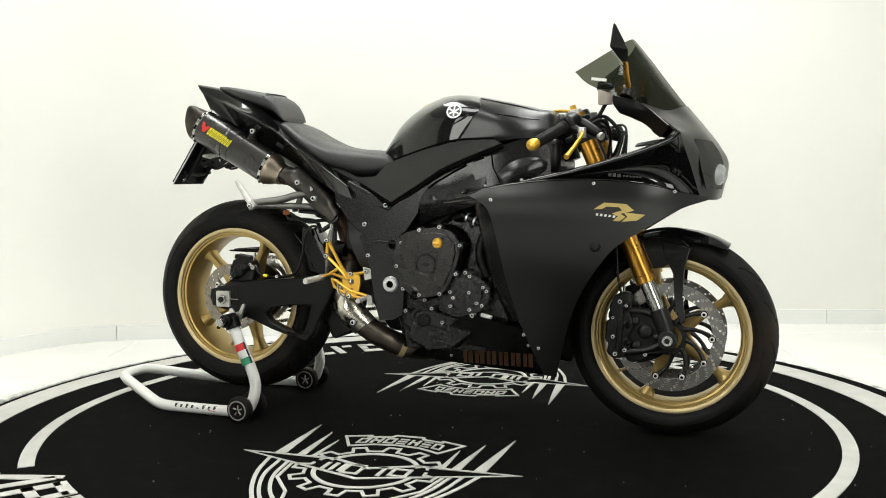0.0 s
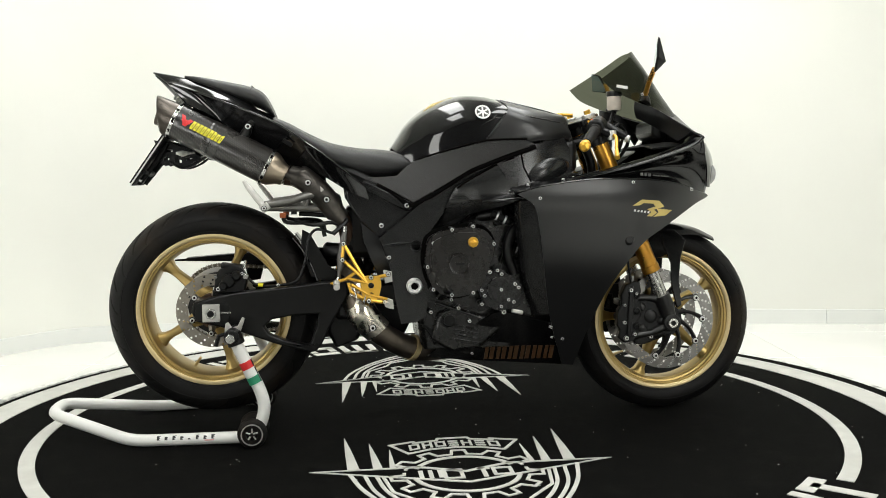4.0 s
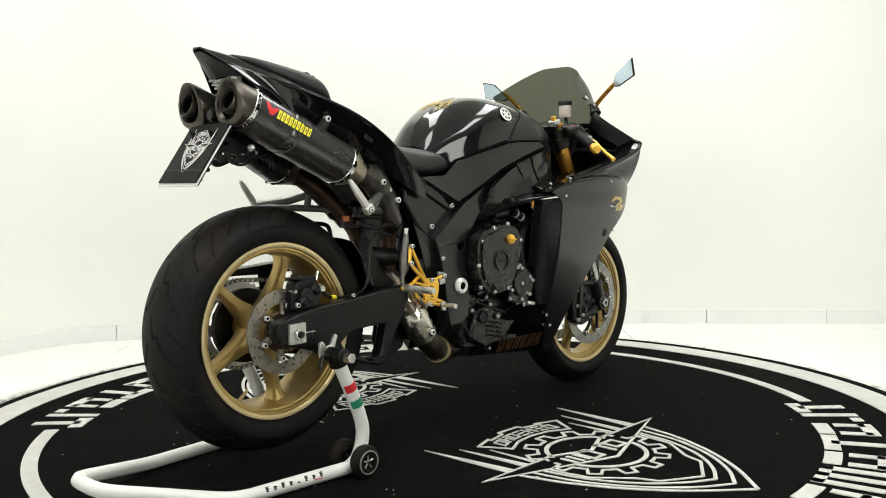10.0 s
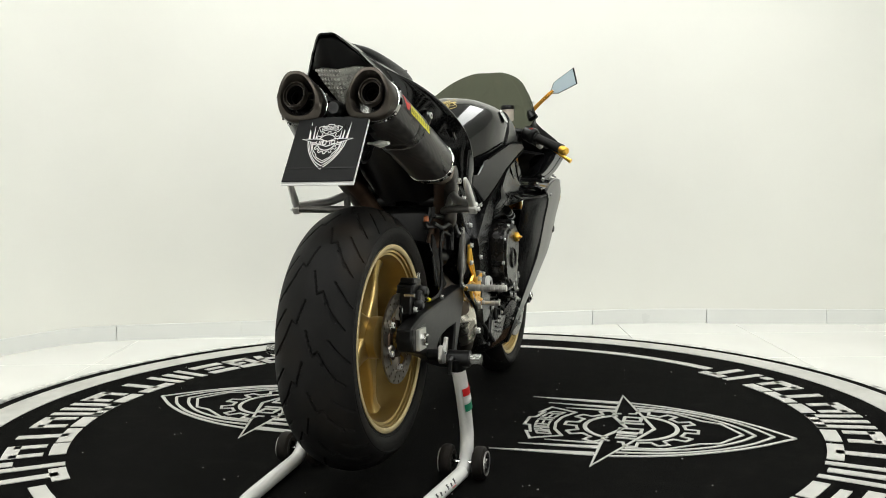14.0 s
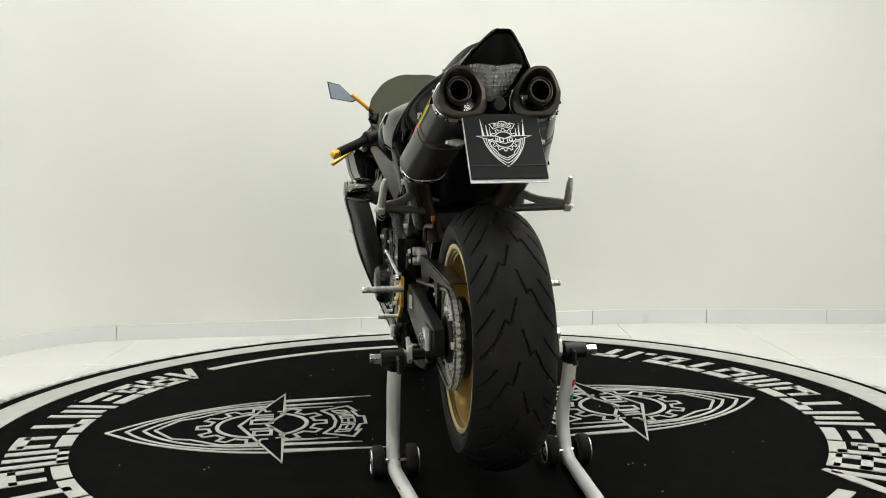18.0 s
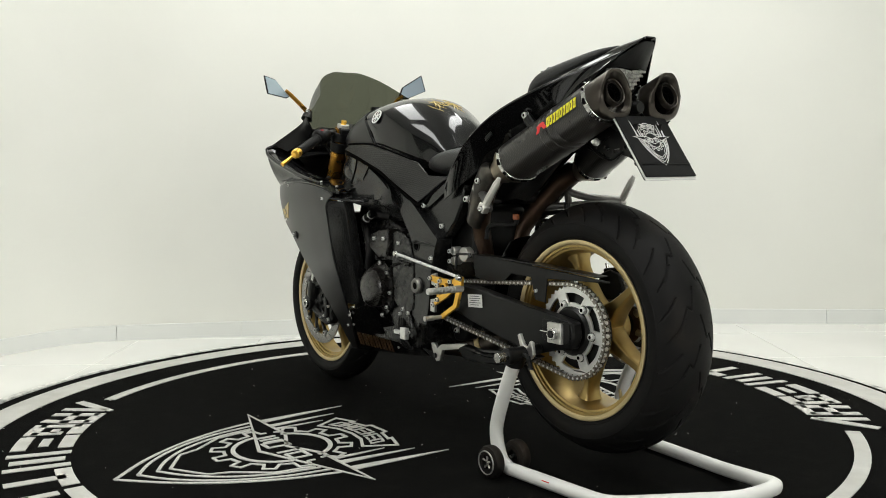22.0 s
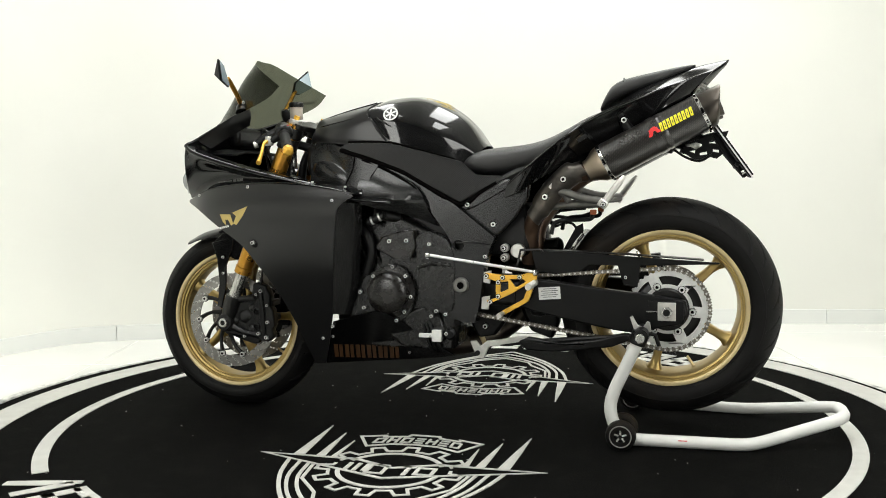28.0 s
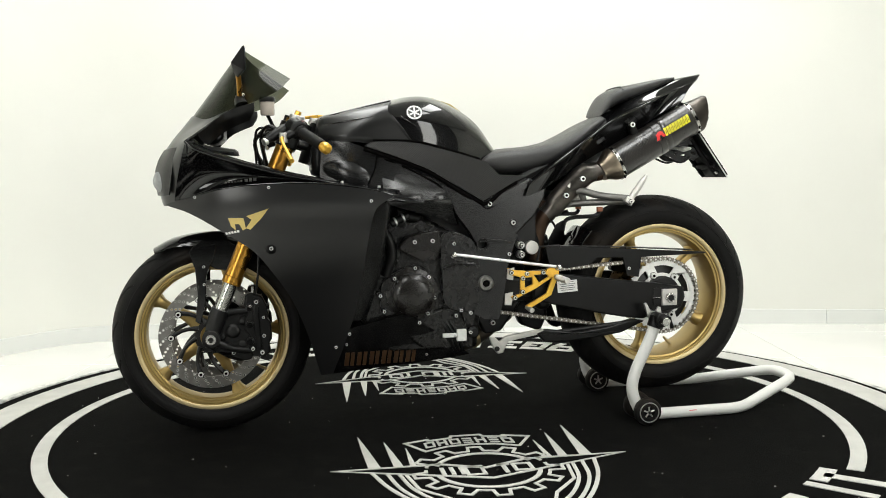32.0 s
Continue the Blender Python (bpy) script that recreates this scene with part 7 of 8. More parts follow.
    hose = smooth_line([(0.10, -0.125, 0.482), (0.13, -0.13, 0.452), (0.19, -0.13, 0.448), (0.25, -0.13, 0.462), (0.275, -0.125, 0.52), (0.285, -0.12, 0.58), (0.31, -0.12, 0.612), (0.36, -0.13, 0.60)], 5)
    part("brake_hose", Geo().tube(hose, 0.0042, 8), M_BLACK, cal)
    part("hose_tag", Geo().tube([(0.135, -0.13, 0.4515), (0.150, -0.13, 0.4500)], 0.0056, 8), M_YELLOW, cal)
    bolt(sw, 0.195, -0.150, 0.452, 1.0)


def engine(root):
    blk = part("engine_block", Geo().plate([(0.62, 0.24), (0.90, 0.24), (0.97, 0.33), (0.98, 0.45), (1.02, 0.62), (0.95, 0.70), (0.80, 0.66), (0.70, 0.60), (0.62, 0.56), (0.60, 0.40)], -0.145, 0.145), M_ENGINE, root, "black four-cylinder engine", bevel=0.015)
    # cooling ribs and pipes of the cylinder block
    for s in (-1, 1):
        for k in range(5):
            g = Geo().tube([(0.86 + k * 0.022, s * 0.150, 0.50 + k * 0.006), (0.905 + k * 0.022, s * 0.152, 0.63 + k * 0.004)], 0.006, 8)
            part("engine_rib", g, M_ENGINE, blk)
        part("radiator", Geo().box((1.055, s * 0.09, 0.50), (0.035, 0.19, 0.30), Euler((0, radians(-10), 0)).to_matrix()), M_BLACK, blk, bevel=0.006)
        part("coolant_hose", Geo().tube(smooth_line([(0.94, s * 0.15, 0.62), (0.90, s * 0.165, 0.60), (0.88, s * 0.165, 0.54), (0.90, s * 0.160, 0.47)], 5), 0.015, 12), M_BLACK, blk)
        part("throttle_body", Geo().tube([(0.80, s * 0.13, 0.64), (0.87, s * 0.165, 0.655)], 0.018, 12), M_BLACK, blk)
        stub0, stub1 = Vector((0.832, s * 0.178, 0.652)), Vector((0.884, s * 0.182, 0.628))
        part("rubber_stub", Geo().tube([stub0, stub1], 0.0125, 14), M_BLACK, blk)
        for q in (0.25, 0.7):
            part("hose_clip", Geo().tube([stub0.lerp(stub1, q), stub0.lerp(stub1, q + 0.10)], 0.0135, 14), M_BOLT, blk)
        part("head_cover", Geo().box((0.90, s * 0.10, 0.655), (0.16, 0.09, 0.07), Euler((0, radians(-20), 0)).to_matrix()), M_ENGINE, blk, bevel=0.012)
    # right: clutch cover, pump cover
    shape = smooth_line([(0.631, 0.560), (0.650, 0.592), (0.715, 0.612), (0.785, 0.612), (0.820, 0.590), (0.832, 0.550), (0.816, 0.492), (0.782, 0.428), (0.712, 0.408), (0.656, 0.432), (0.630, 0.490)], 4, closed=True)
    cl = part("clutch_cover", Geo().plate(shape, -0.140, -0.212), M_COVER, root, "matte black clutch cover", bevel=0.012, seg=3)
    # black plate put in as the deep shade round the cover
    part("cover_gap_shade", Geo().plate([(0.731 + (x - 0.731) * 1.09, 0.512 + (z - 0.512) * 1.09) for x, z in shape], -0.140, -0.174), M_SOOTSHADE, cl)
    inner = [(0.731 + (x - 0.731) * 0.86, 0.512 + (z - 0.512) * 0.86) for x, z in shape]
    part("cover_face", Geo().plate(inner, -0.210, -0.219), M_COVER, cl, bevel=0.005)
    part("cover_boss", Geo().lathe([(0.0, 0.0), (0.027, 0.0), (0.027, 0.004), (0.031, 0.005), (0.0315, 0.0)], (0.728, -0.220, 0.508), seg=36, sign=-1), M_COVER, cl)
    part("boss_mark", Geo().box((0.728, -0.2206, 0.508), (0.026, 0.0012, 0.008)), M_BLACK, cl)
    part("oil_cap", Geo().lathe([(0.0, 0.014), (0.006, 0.014), (0.008, 0.010), (0.013, 0.010), (0.0155, 0.006), (0.0155, -0.004)], (0.768, -0.220, 0.571), seg=12, sign=-1), M_ANOD, cl, "gold anodised oil filler cap", angle=25)
    part("cap_grip", Geo().box((0.768, -0.236, 0.571), (0.020, 0.006, 0.006)), M_ANOD, cl, bevel=0.0015)
    pc = part("pump_cover", Geo().plate(smooth_line([(0.792, 0.440), (0.815, 0.470), (0.845, 0.488), (0.880, 0.470), (0.912, 0.445), (0.916, 0.410), (0.890, 0.372), (0.845, 0.362), (0.805, 0.385)], 4, closed=True), -0.135, -0.192), M_ENGINE, root, "black pump cover", bevel=0.008)
    part("pump_face", Geo().plate(smooth_line([(0.815, 0.440), (0.850, 0.465), (0.888, 0.440), (0.890, 0.405), (0.855, 0.385), (0.822, 0.400)], 4, closed=True), -0.190, -0.200), M_ENGINE, pc, bevel=0.004)
    for x, z, y in ((0.651, 0.570, 0.206), (0.707, 0.608, 0.205), (0.770, 0.617, 0.205), (0.832, 0.564, 0.205), (0.819, 0.480, 0.205), (0.633, 0.500, 0.206), (0.664, 0.452, 0.207), (0.650, 0.432, 0.200), (0.704, 0.415, 0.206), (0.768, 0.420, 0.206)):
        bolt(cl, x, -y - 0.004, z, 1.1)
        part("bolt_boss", Geo().tube([(x, -0.150, z), (x, -y - 0.002, z)], 0.0095, 10), M_ENGINE, cl)
    for x, z in ((0.844, 0.483), (0.857, 0.472), (0.855, 0.425), (0.897, 0.441), (0.908, 0.430), (0.877, 0.394), (0.893, 0.387), (0.855, 0.374), (0.863, 0.357), (0.796, 0.425), (0.805, 0.408), (0.796, 0.383), (0.707, 0.396), (0.729, 0.370), (0.762, 0.329), (0.645, 0.36)):
        bolt(pc, x, -0.196 if z > 0.36 and x > 0.79 else -0.172, z, 1.05)
        part("bolt_boss", Geo().tube([(x, -0.140, z), (x, -0.194 if z > 0.36 and x > 0.79 else -0.170, z)], 0.009, 10), M_ENGINE, pc)
    low = part("sump", Geo().plate([(0.645, 0.275), (0.668, 0.355), (0.72, 0.372), (0.80, 0.345), (0.855, 0.350), (0.86, 0.30), (0.80, 0.25), (0.70, 0.24)], -0.165, 0.155), M_ENGINE, root, "black finned oil sump", bevel=0.008)
    part("sight_glass", Geo().lathe([(0.0, 0.004), (0.015, 0.004), (0.017, 0.008), (0.020, 0.006), (0.020, 0.0)], (0.700, -0.166, 0.333), seg=28, sign=-1), M_BLACK, low)
    for k in range(4):
        part("sump_rib", Geo().tube([(0.715, -0.166, 0.318 - k * 0.014), (0.79, -0.166, 0.303 - k * 0.014)], 0.003, 6), M_ENGINE, low)
    part("shift_linkage_arm", Geo().tube([(0.672, -0.175, 0.405), (0.70, -0.215, 0.44)], [0.014, 0.018], 12), M_ENGINE, low, bevel=0.002)
    part("linkage_rod", Geo().tube([(0.66, -0.17, 0.385), (0.80, -0.172, 0.335)], 0.0035, 8), M_SATIN, low)
    part("drain_hose", Geo().tube(smooth_line([(0.60, -0.12, 0.34), (0.64, -0.15, 0.30), (0.66, -0.15, 0.26)], 4), 0.006, 8), M_BLACK, low)
    part("hose_fitting", Geo().lathe([(0.003, -0.002), (0.007, -0.002), (0.007, 0.003), (0.003, 0.003)], (0.863, -0.196, 0.357), seg=12, closed=True), M_STEEL, pc)
    part("side_lug", Geo().box((0.905, -0.19, 0.356), (0.035, 0.012, 0.012), Euler((0, radians(12), 0)).to_matrix()), M_ALU, pc, bevel=0.003)
    # left: alternator cover, sprocket cover
    al = part("alternator_cover", Geo().lathe([(0.0, 0.212), (0.038, 0.212), (0.052, 0.208), (0.062, 0.198), (0.064, 0.17), (0.078, 0.166), (0.080, 0.13)], (0.822, 0, 0.415), seg=48), M_COVER, root, "round black alternator cover", angle=40)
    base = smooth_line([(0.915, 0.44), (0.880, 0.475), (0.815, 0.500), (0.768, 0.478), (0.748, 0.42), (0.757, 0.36), (0.80, 0.322), (0.86, 0.328), (0.91, 0.36)], 4, closed=True)
    part("cover_base", Geo().plate(base, 0.13, 0.164), M_ENGINE, al, bevel=0.006)
    for x, z in ((0.875, 0.463), (0.812, 0.493), (0.771, 0.465), (0.755, 0.402), (0.776, 0.355), (0.844, 0.339), (0.802, 0.328), (0.907, 0.365), (0.918, 0.413)):
        bolt(al, x, 0.170, z, 1.1)
        part("bolt_boss", Geo().tube([(x, 0.13, z), (x, 0.169, z)], 0.0095, 10), M_ENGINE, al)
    st = part("starter_cover", Geo().plate([(0.86, 0.56), (0.84, 0.585), (0.79, 0.60), (0.74, 0.605), (0.735, 0.555), (0.745, 0.52), (0.80, 0.515), (0.862, 0.548)], 0.12, 0.185), M_COVER, root, "black angular engine side cover", bevel=0.005)
    for x, z in ((0.815, 0.572), (0.761, 0.574)):
        bolt(st, x, 0.186, z, 1.3)
    spc = part("sprocket_cover", Geo().plate(smooth_line([(0.735, 0.53), (0.73, 0.44), (0.722, 0.378), (0.674, 0.358), (0.625, 0.365), (0.618, 0.44), (0.618, 0.52), (0.64, 0.575), (0.70, 0.60), (0.735, 0.58)], 3, closed=True), 0.12, 0.172), M_ENGINE, root, "black front sprocket cover", bevel=0.010)
    part("cover_ridge", Geo().tube([(0.73, 0.172, 0.49), (0.69, 0.176, 0.505), (0.63, 0.174, 0.50)], 0.006, 8), M_ENGINE, spc)
    for x, z in ((0.694, 0.563), (0.698, 0.524), (0.674, 0.361), (0.645, 0.352), (0.69, 0.345)):
        bolt(spc, x, 0.174, z, 1.1)
    rod = part("gear_rod", Geo().tube([(0.694, 0.183, 0.531), (0.373, 0.178, 0.484)], 0.0048, 10), M_BOLT, root, "bright steel gear linkage rod")
    for x, z in ((0.696, 0.531), (0.370, 0.484)):
        part("rod_end", Geo().lathe([(0.0, -0.008), (0.007, -0.007), (0.0095, 0.0), (0.007, 0.007), (0.0, 0.008)], (x, 0.183, z), seg=16), M_STEEL, rod)
    # quick clamp low on the left
    part("pipe_clamp", Geo().box((0.700, 0.168, 0.285), (0.062, 0.012, 0.013)), M_BOLT, low, "bare aluminium bracket", bevel=0.002)
    part("pipe_clamp", Geo().box((0.674, 0.170, 0.285), (0.030, 0.016, 0.036)), M_BOLT, low, bevel=0.002)
    for k in range(3):
        part("breather_hose", Geo().tube(smooth_line([(0.73 - k * 0.012, 0.15, 0.33), (0.715 - k * 0.012, 0.162, 0.30), (0.70 - k * 0.014, 0.162, 0.255), (0.69 - k * 0.012, 0.15, 0.235)], 4), 0.005, 8), M_BLACK, low)
    part("selector_drum", Geo().lathe([(0.0, 0.010), (0.012, 0.010), (0.018, 0.004), (0.018, 0.0)], (0.635, 0.160, 0.29), seg=18), M_BLACK, low)
    bolt(low, 0.645, 0.168, 0.292, 1.1)
    # side stand
    ss = part("side_stand", Geo().plate([(0.580, 0.266), (0.566, 0.232), (0.553, 0.214), (0.535, 0.217), (0.528, 0.236), (0.520, 0.252), (0.41, 0.272), (0.402, 0.282), (0.412, 0.287), (0.528, 0.268), (0.548, 0.252), (0.562, 0.268)], 0.125, 0.137), M_ALU, root, "folded bare metal side stand", bevel=0.002)
    part("stand_arm", Geo().tube([(0.46, 0.12, 0.262), (0.10, 0.135, 0.298)], 0.008, 8), M_SATIN, ss)
    part("stand_pivot", Geo().tube([(0.556, 0.12, 0.231), (0.556, 0.142, 0.231)], 0.008, 12), M_BLACK, ss)
    # shock and its reservoir, inner dark parts
    part("shock_reservoir", Geo().tube([(0.436, 0.08, 0.540), (0.436, 0.118, 0.540)], 0.0215, 20), M_ALU, root, "round aluminium shock reservoir", bevel=0.003)
    for z in (0.549, 0.520):
        part("adjuster_knob", Geo().tube([(0.474, 0.10, z), (0.474, 0.128, z)], 0.0125, 14), M_ALU, root, bevel=0.002)
        bolt(root, 0.474 + BIKE.x, 0.130, z, 1.3)
    g = Geo()
    for k in range(7):
        g.lathe([(0.026, -0.004), (0.032, 0.0), (0.026, 0.004), (0.022, 0.0)], (0.44 + 0.01 * k, 0, 0.42 + k * 0.025), axis="z", seg=20, closed=True)
    g.tube([(0.42, 0, 0.38), (0.52, 0, 0.62)], 0.02, 12)
    part("rear_shock", g, M_BLACK, root)
    part("shock_canister", Geo().tube([(0.332, -0.06, 0.546), (0.338, -0.062, 0.545), (0.408, -0.085, 0.536), (0.414, -0.087, 0.535)], [0.020, 0.025, 0.025, 0.021], 20), M_BLACK, root, "black shock reservoir can")
    part("frame_infill", Geo().panel([(0.443, 0.641), (0.487, 0.606), (0.502, 0.563), (0.535, 0.469), (0.492, 0.466), (0.449, 0.578)], lambda x, z: 0.125 + 0.02 * math.sin((z - 0.46) * 17), -1, 0.02), M_MATTE, root, "rounded black inner cover", solid=0.004, angle=60)
    part("guide_rail", Geo().tube(smooth_line([(0.245, -0.115, 0.642), (0.300, -0.12, 0.626), (0.358, -0.122, 0.632), (0.388, -0.122, 0.612), (0.39, -0.12, 0.56)], 4), 0.006, 8), M_SATIN, root)
    part("head_filler", Geo().plate([(0.60, 0.55), (0.64, 0.64), (0.70, 0.70), (0.80, 0.755), (0.94, 0.775), (0.97, 0.70), (0.80, 0.62), (0.70, 0.56)], -0.105, 0.105), M_BLACK, root, bevel=0.01)
    part("shock_linkage", Geo().plate([(0.45, 0.37), (0.57, 0.38), (0.60, 0.31), (0.575, 0.262), (0.52, 0.27)], 0.0, 0.05), M_BLACK, root, "black shock linkage", bevel=0.008)
    bolt(root, 0.55 + BIKE.x, 0.052, 0.30, 1.6)
    # black plate added to fill the dark space of frame and linkage
    part("linkage_filler", Geo().plate([(0.37, 0.44), (0.46, 0.46), (0.47, 0.36), (0.43, 0.27), (0.36, 0.245), (0.335, 0.30), (0.35, 0.38)], -0.095, -0.055), M_BLACK, root, bevel=0.01)
    part("inner_tray", Geo().box((0.47, 0, 0.60), (0.14, 0.19, 0.16)), M_BLACK, root, bevel=0.02)
    part("battery_box", Geo().box((0.60, 0, 0.70), (0.22, 0.18, 0.16)), M_BLACK, root, bevel=0.02)
    part("airbox", Geo().box((0.83, 0, 0.78), (0.36, 0.26, 0.14)), M_BLACK, root, bevel=0.03)


def controls(root):
    # right rearset: gold machined plate with struts
    r = part("rearset", Geo().plate(smooth_line([(0.440, 0.470), (0.478, 0.474), (0.494, 0.468), (0.498, 0.440), (0.482, 0.398), (0.455, 0.396), (0.440, 0.42)], 2, closed=True), -0.176, -0.168, [circle(0.468, 0.445, 0.009, 12), circle(0.468, 0.418, 0.007, 12)]), M_ANOD, root, "gold anodised rear footrest plate", bevel=0.0012)
    def bar(*p):
        return Geo().tube([(x, -0.172, z) for x, z in p], 0.0052, 8)
    for p in (((0.389, 0.572), (0.42, 0.515), (0.455, 0.455)), ((0.385, 0.524), (0.425, 0.486), (0.455, 0.455)), ((0.389, 0.572), (0.385, 0.524)), ((0.349, 0.453), (0.401, 0.468), (0.455, 0.452)), ((0.401, 0.455), (0.408, 0.428), (0.45, 0.405), (0.512, 0.392)),
              ((0.395, 0.468), (0.425, 0.486)), ((0.408, 0.45), (0.46, 0.418), (0.515, 0.402)), ((0.48, 0.468), (0.520, 0.476))):
        part("rearset_strut", bar(*p), M_ANOD, r)
    for x, z in ((0.389, 0.572), (0.385, 0.524), (0.519, 0.478), (0.508, 0.395), (0.468, 0.470), (0.46, 0.40)):
        bolt(r, x, -0.178, z, 1.25)
    part("mount_plate", Geo().plate([(0.505, 0.490), (0.53, 0.485), (0.532, 0.455), (0.51, 0.45)], -0.170, -0.160), M_ALU, r, bevel=0.001)
    part("mount_plate", Geo().plate([(0.515, 0.405), (0.532, 0.40), (0.535, 0.372), (0.518, 0.375)], -0.170, -0.160), M_ALU, r, bevel=0.001)
    # left rearset
    l = part("rearset", Geo().plate([(0.520, 0.479), (0.469, 0.474), (0.418, 0.473), (0.378, 0.487), (0.366, 0.484), (0.368, 0.462), (0.392, 0.397), (0.465, 0.355), (0.474, 0.366), (0.408, 0.403), (0.388, 0.452), (0.44, 0.420), (0.512, 0.386), (0.518, 0.397), (0.490, 0.405), (0.490, 0.455), (0.516, 0.462)],
                                     0.166, 0.176, [[(0.448, 0.462), (0.408, 0.462), (0.400, 0.455), (0.43, 0.437)], [(0.476, 0.452), (0.476, 0.422), (0.452, 0.432), (0.452, 0.455)]]), M_ANOD, root, "gold anodised rear footrest plate", bevel=0.0012)
    for x, z in ((0.518, 0.470), (0.469, 0.466), (0.418, 0.468), (0.482, 0.452), (0.483, 0.410), (0.507, 0.393), (0.372, 0.480)):
        bolt(l, x, 0.177, z, 1.25)
    part("mount_plate", Geo().plate([(0.505, 0.485), (0.528, 0.480), (0.53, 0.450), (0.51, 0.446)], 0.158, 0.166), M_ALU, l, bevel=0.001)
    part("mount_plate", Geo().plate([(0.510, 0.410), (0.535, 0.405), (0.537, 0.370), (0.515, 0.368)], 0.158, 0.166), M_ALU, l, bevel=0.001)
    for s, ob, x, z in ((-1, r, 0.366, 0.456), (1, l, 0.374, 0.452)):
        g = Geo()
        prof = [(0.0, 0.168), (0.010, 0.168)]
        y = 0.190
        for k in range(8):
            prof += [(0.0098, y), (0.0098, y + 0.006), (0.0084, y + 0.007), (0.0084, y + 0.010)]
            y += 0.011
        prof += [(0.0098, y), (0.0085, y + 0.006), (0.0, y + 0.006)]
        g.lathe(prof, (x, 0, z), seg=18, sign=s)
        part("foot_peg", g, M_ALU, ob, "knurled aluminium footpeg", angle=25)
        if s < 0:
            part("brake_pedal_tip", Geo().lathe([(0.0, 0.17), (0.006, 0.17), (0.006, 0.20), (0.0075, 0.202), (0.0075, 0.214), (0.006, 0.216), (0.0075, 0.218), (0.0075, 0.228), (0.0, 0.228)], (0.512, 0, 0.393), seg=14, sign=s), M_ALU, ob, angle=25)
        else:
            part("gear_pedal_tip", Geo().lathe([(0.0, 0.17), (0.006, 0.17), (0.006, 0.20), (0.0075, 0.202), (0.0075, 0.214), (0.006, 0.216), (0.0075, 0.218), (0.0075, 0.232), (0.0, 0.232)], (0.469, 0, 0.361), seg=14), M_ALU, ob, angle=25)
    mc = part("rear_master_cylinder", Geo().tube([(0.394, -0.150, 0.604), (0.391, -0.152, 0.590), (0.386, -0.152, 0.555), (0.383, -0.152, 0.530), (0.381, -0.152, 0.505), (0.375, -0.152, 0.487), (0.372, -0.152, 0.455)], [0.007, 0.009, 0.011, 0.014, 0.013, 0.006, 0.005], 12), M_CAST, root, "grey rear brake master cylinder")
    part("banjo", Geo().tube([(0.394, -0.150, 0.600), (0.395, -0.150, 0.622)], 0.0075, 8), M_STEEL, mc)
    part("push_rod", Geo().tube([(0.373, -0.152, 0.470), (0.366, -0.165, 0.453)], 0.0042, 8), M_STEEL, mc)
    part("reservoir_hose", Geo().tube(smooth_line([(0.36, -0.15, 0.60), (0.40, -0.12, 0.64), (0.32, -0.11, 0.655), (0.26, -0.11, 0.66)], 5), 0.007, 8), M_BLACK, mc)
    part("fluid_pot", Geo().tube([(0.245, -0.11, 0.658), (0.245, -0.11, 0.685)], 0.009, 12), M_BLACK, mc)
    part("heel_guard_loop", Geo().tube([(0.43, 0.150, 0.50), (0.42, 0.15, 0.545), (0.36, 0.15, 0.548), (0.355, 0.15, 0.54)], 0.004, 8), M_SATIN, root)
    # forks
    for s in (-1, 1):
        y = s * 0.105
        fk = part("fork_leg", Geo().tube([(1.154, y, 0.935), (1.352, y, 0.462)], 0.0265, 24), M_FORK, root, "gold upside-down fork leg")
        part("fork_ring", Geo().tube([(1.345, y, 0.479), (1.354, y, 0.457)], 0.0285, 24), M_FORK, fk, bevel=0.002)
        part("stanchion", Geo().tube([(1.350, y, 0.467), (1.398, y, 0.352)], 0.0205, 20), M_STEEL, fk, "chromed fork stanchion")
        part("fork_foot", Geo().tube([(1.386, y, 0.382), (1.398, y, 0.352), (1.408, y, 0.322), (1.415, y, 0.286), (1.418, y, 0.268)], [0.026, 0.027, 0.024, 0.024, 0.016], 16), M_SATIN, fk, "black fork foot")
        part("axle_clamp", Geo().tube([(FA[0], s * 0.084, FA[1]), (FA[0], s * 0.130, FA[1])], 0.027, 20), M_SATIN, fk, bevel=0.003)
        part("caliper_mount", Geo().tube([(1.388, y, 0.366), (1.345, y, 0.374), (1.305, y, 0.376)], [0.016, 0.010, 0.012], 10), M_SATIN, fk)
        part("caliper_mount", Geo().tube([(1.408, y, 0.286), (1.355, y, 0.262), (1.295, y, 0.254)], [0.016, 0.011, 0.012], 10), M_SATIN, fk)
        part("axle_end", Geo().lathe([(0.006, -0.004), (0.008, 0.008), (0.0145, 0.008), (0.017, 0.004), (0.017, -0.004)], (FA[0], s * 0.130, FA[1]), seg=20, closed=True, sign=s), M_STEEL, fk)
        cal = part("front_caliper", Geo().plate([(1.296, 0.430), (1.266, 0.418), (1.250, 0.385), (1.255, 0.356), (1.242, 0.338), (1.238, 0.290), (1.248, 0.276), (1.242, 0.252), (1.262, 0.234), (1.300, 0.240), (1.312, 0.272), (1.304, 0.298), (1.318, 0.322), (1.318, 0.350), (1.308, 0.366), (1.318, 0.395), (1.313, 0.425)], s * 0.085, s * 0.116), M_BLACK, fk, "black radial brake caliper", bevel=0.005)
        part("caliper_rib", Geo().plate([(1.290, 0.415), (1.278, 0.405), (1.272, 0.33), (1.268, 0.26), (1.280, 0.252), (1.292, 0.33)], s * 0.114, s * 0.124), M_BLACK, cal, bevel=0.004)
        for z in (0.385, 0.335, 0.285):
            part("piston_cap", Geo().lathe([(0.0, -0.002), (0.006, -0.002), (0.008, 0.003), (0.011, 0.002), (0.012, -0.004)], (1.302, s * 0.118, z), seg=14, sign=s), M_BLACK, cal)
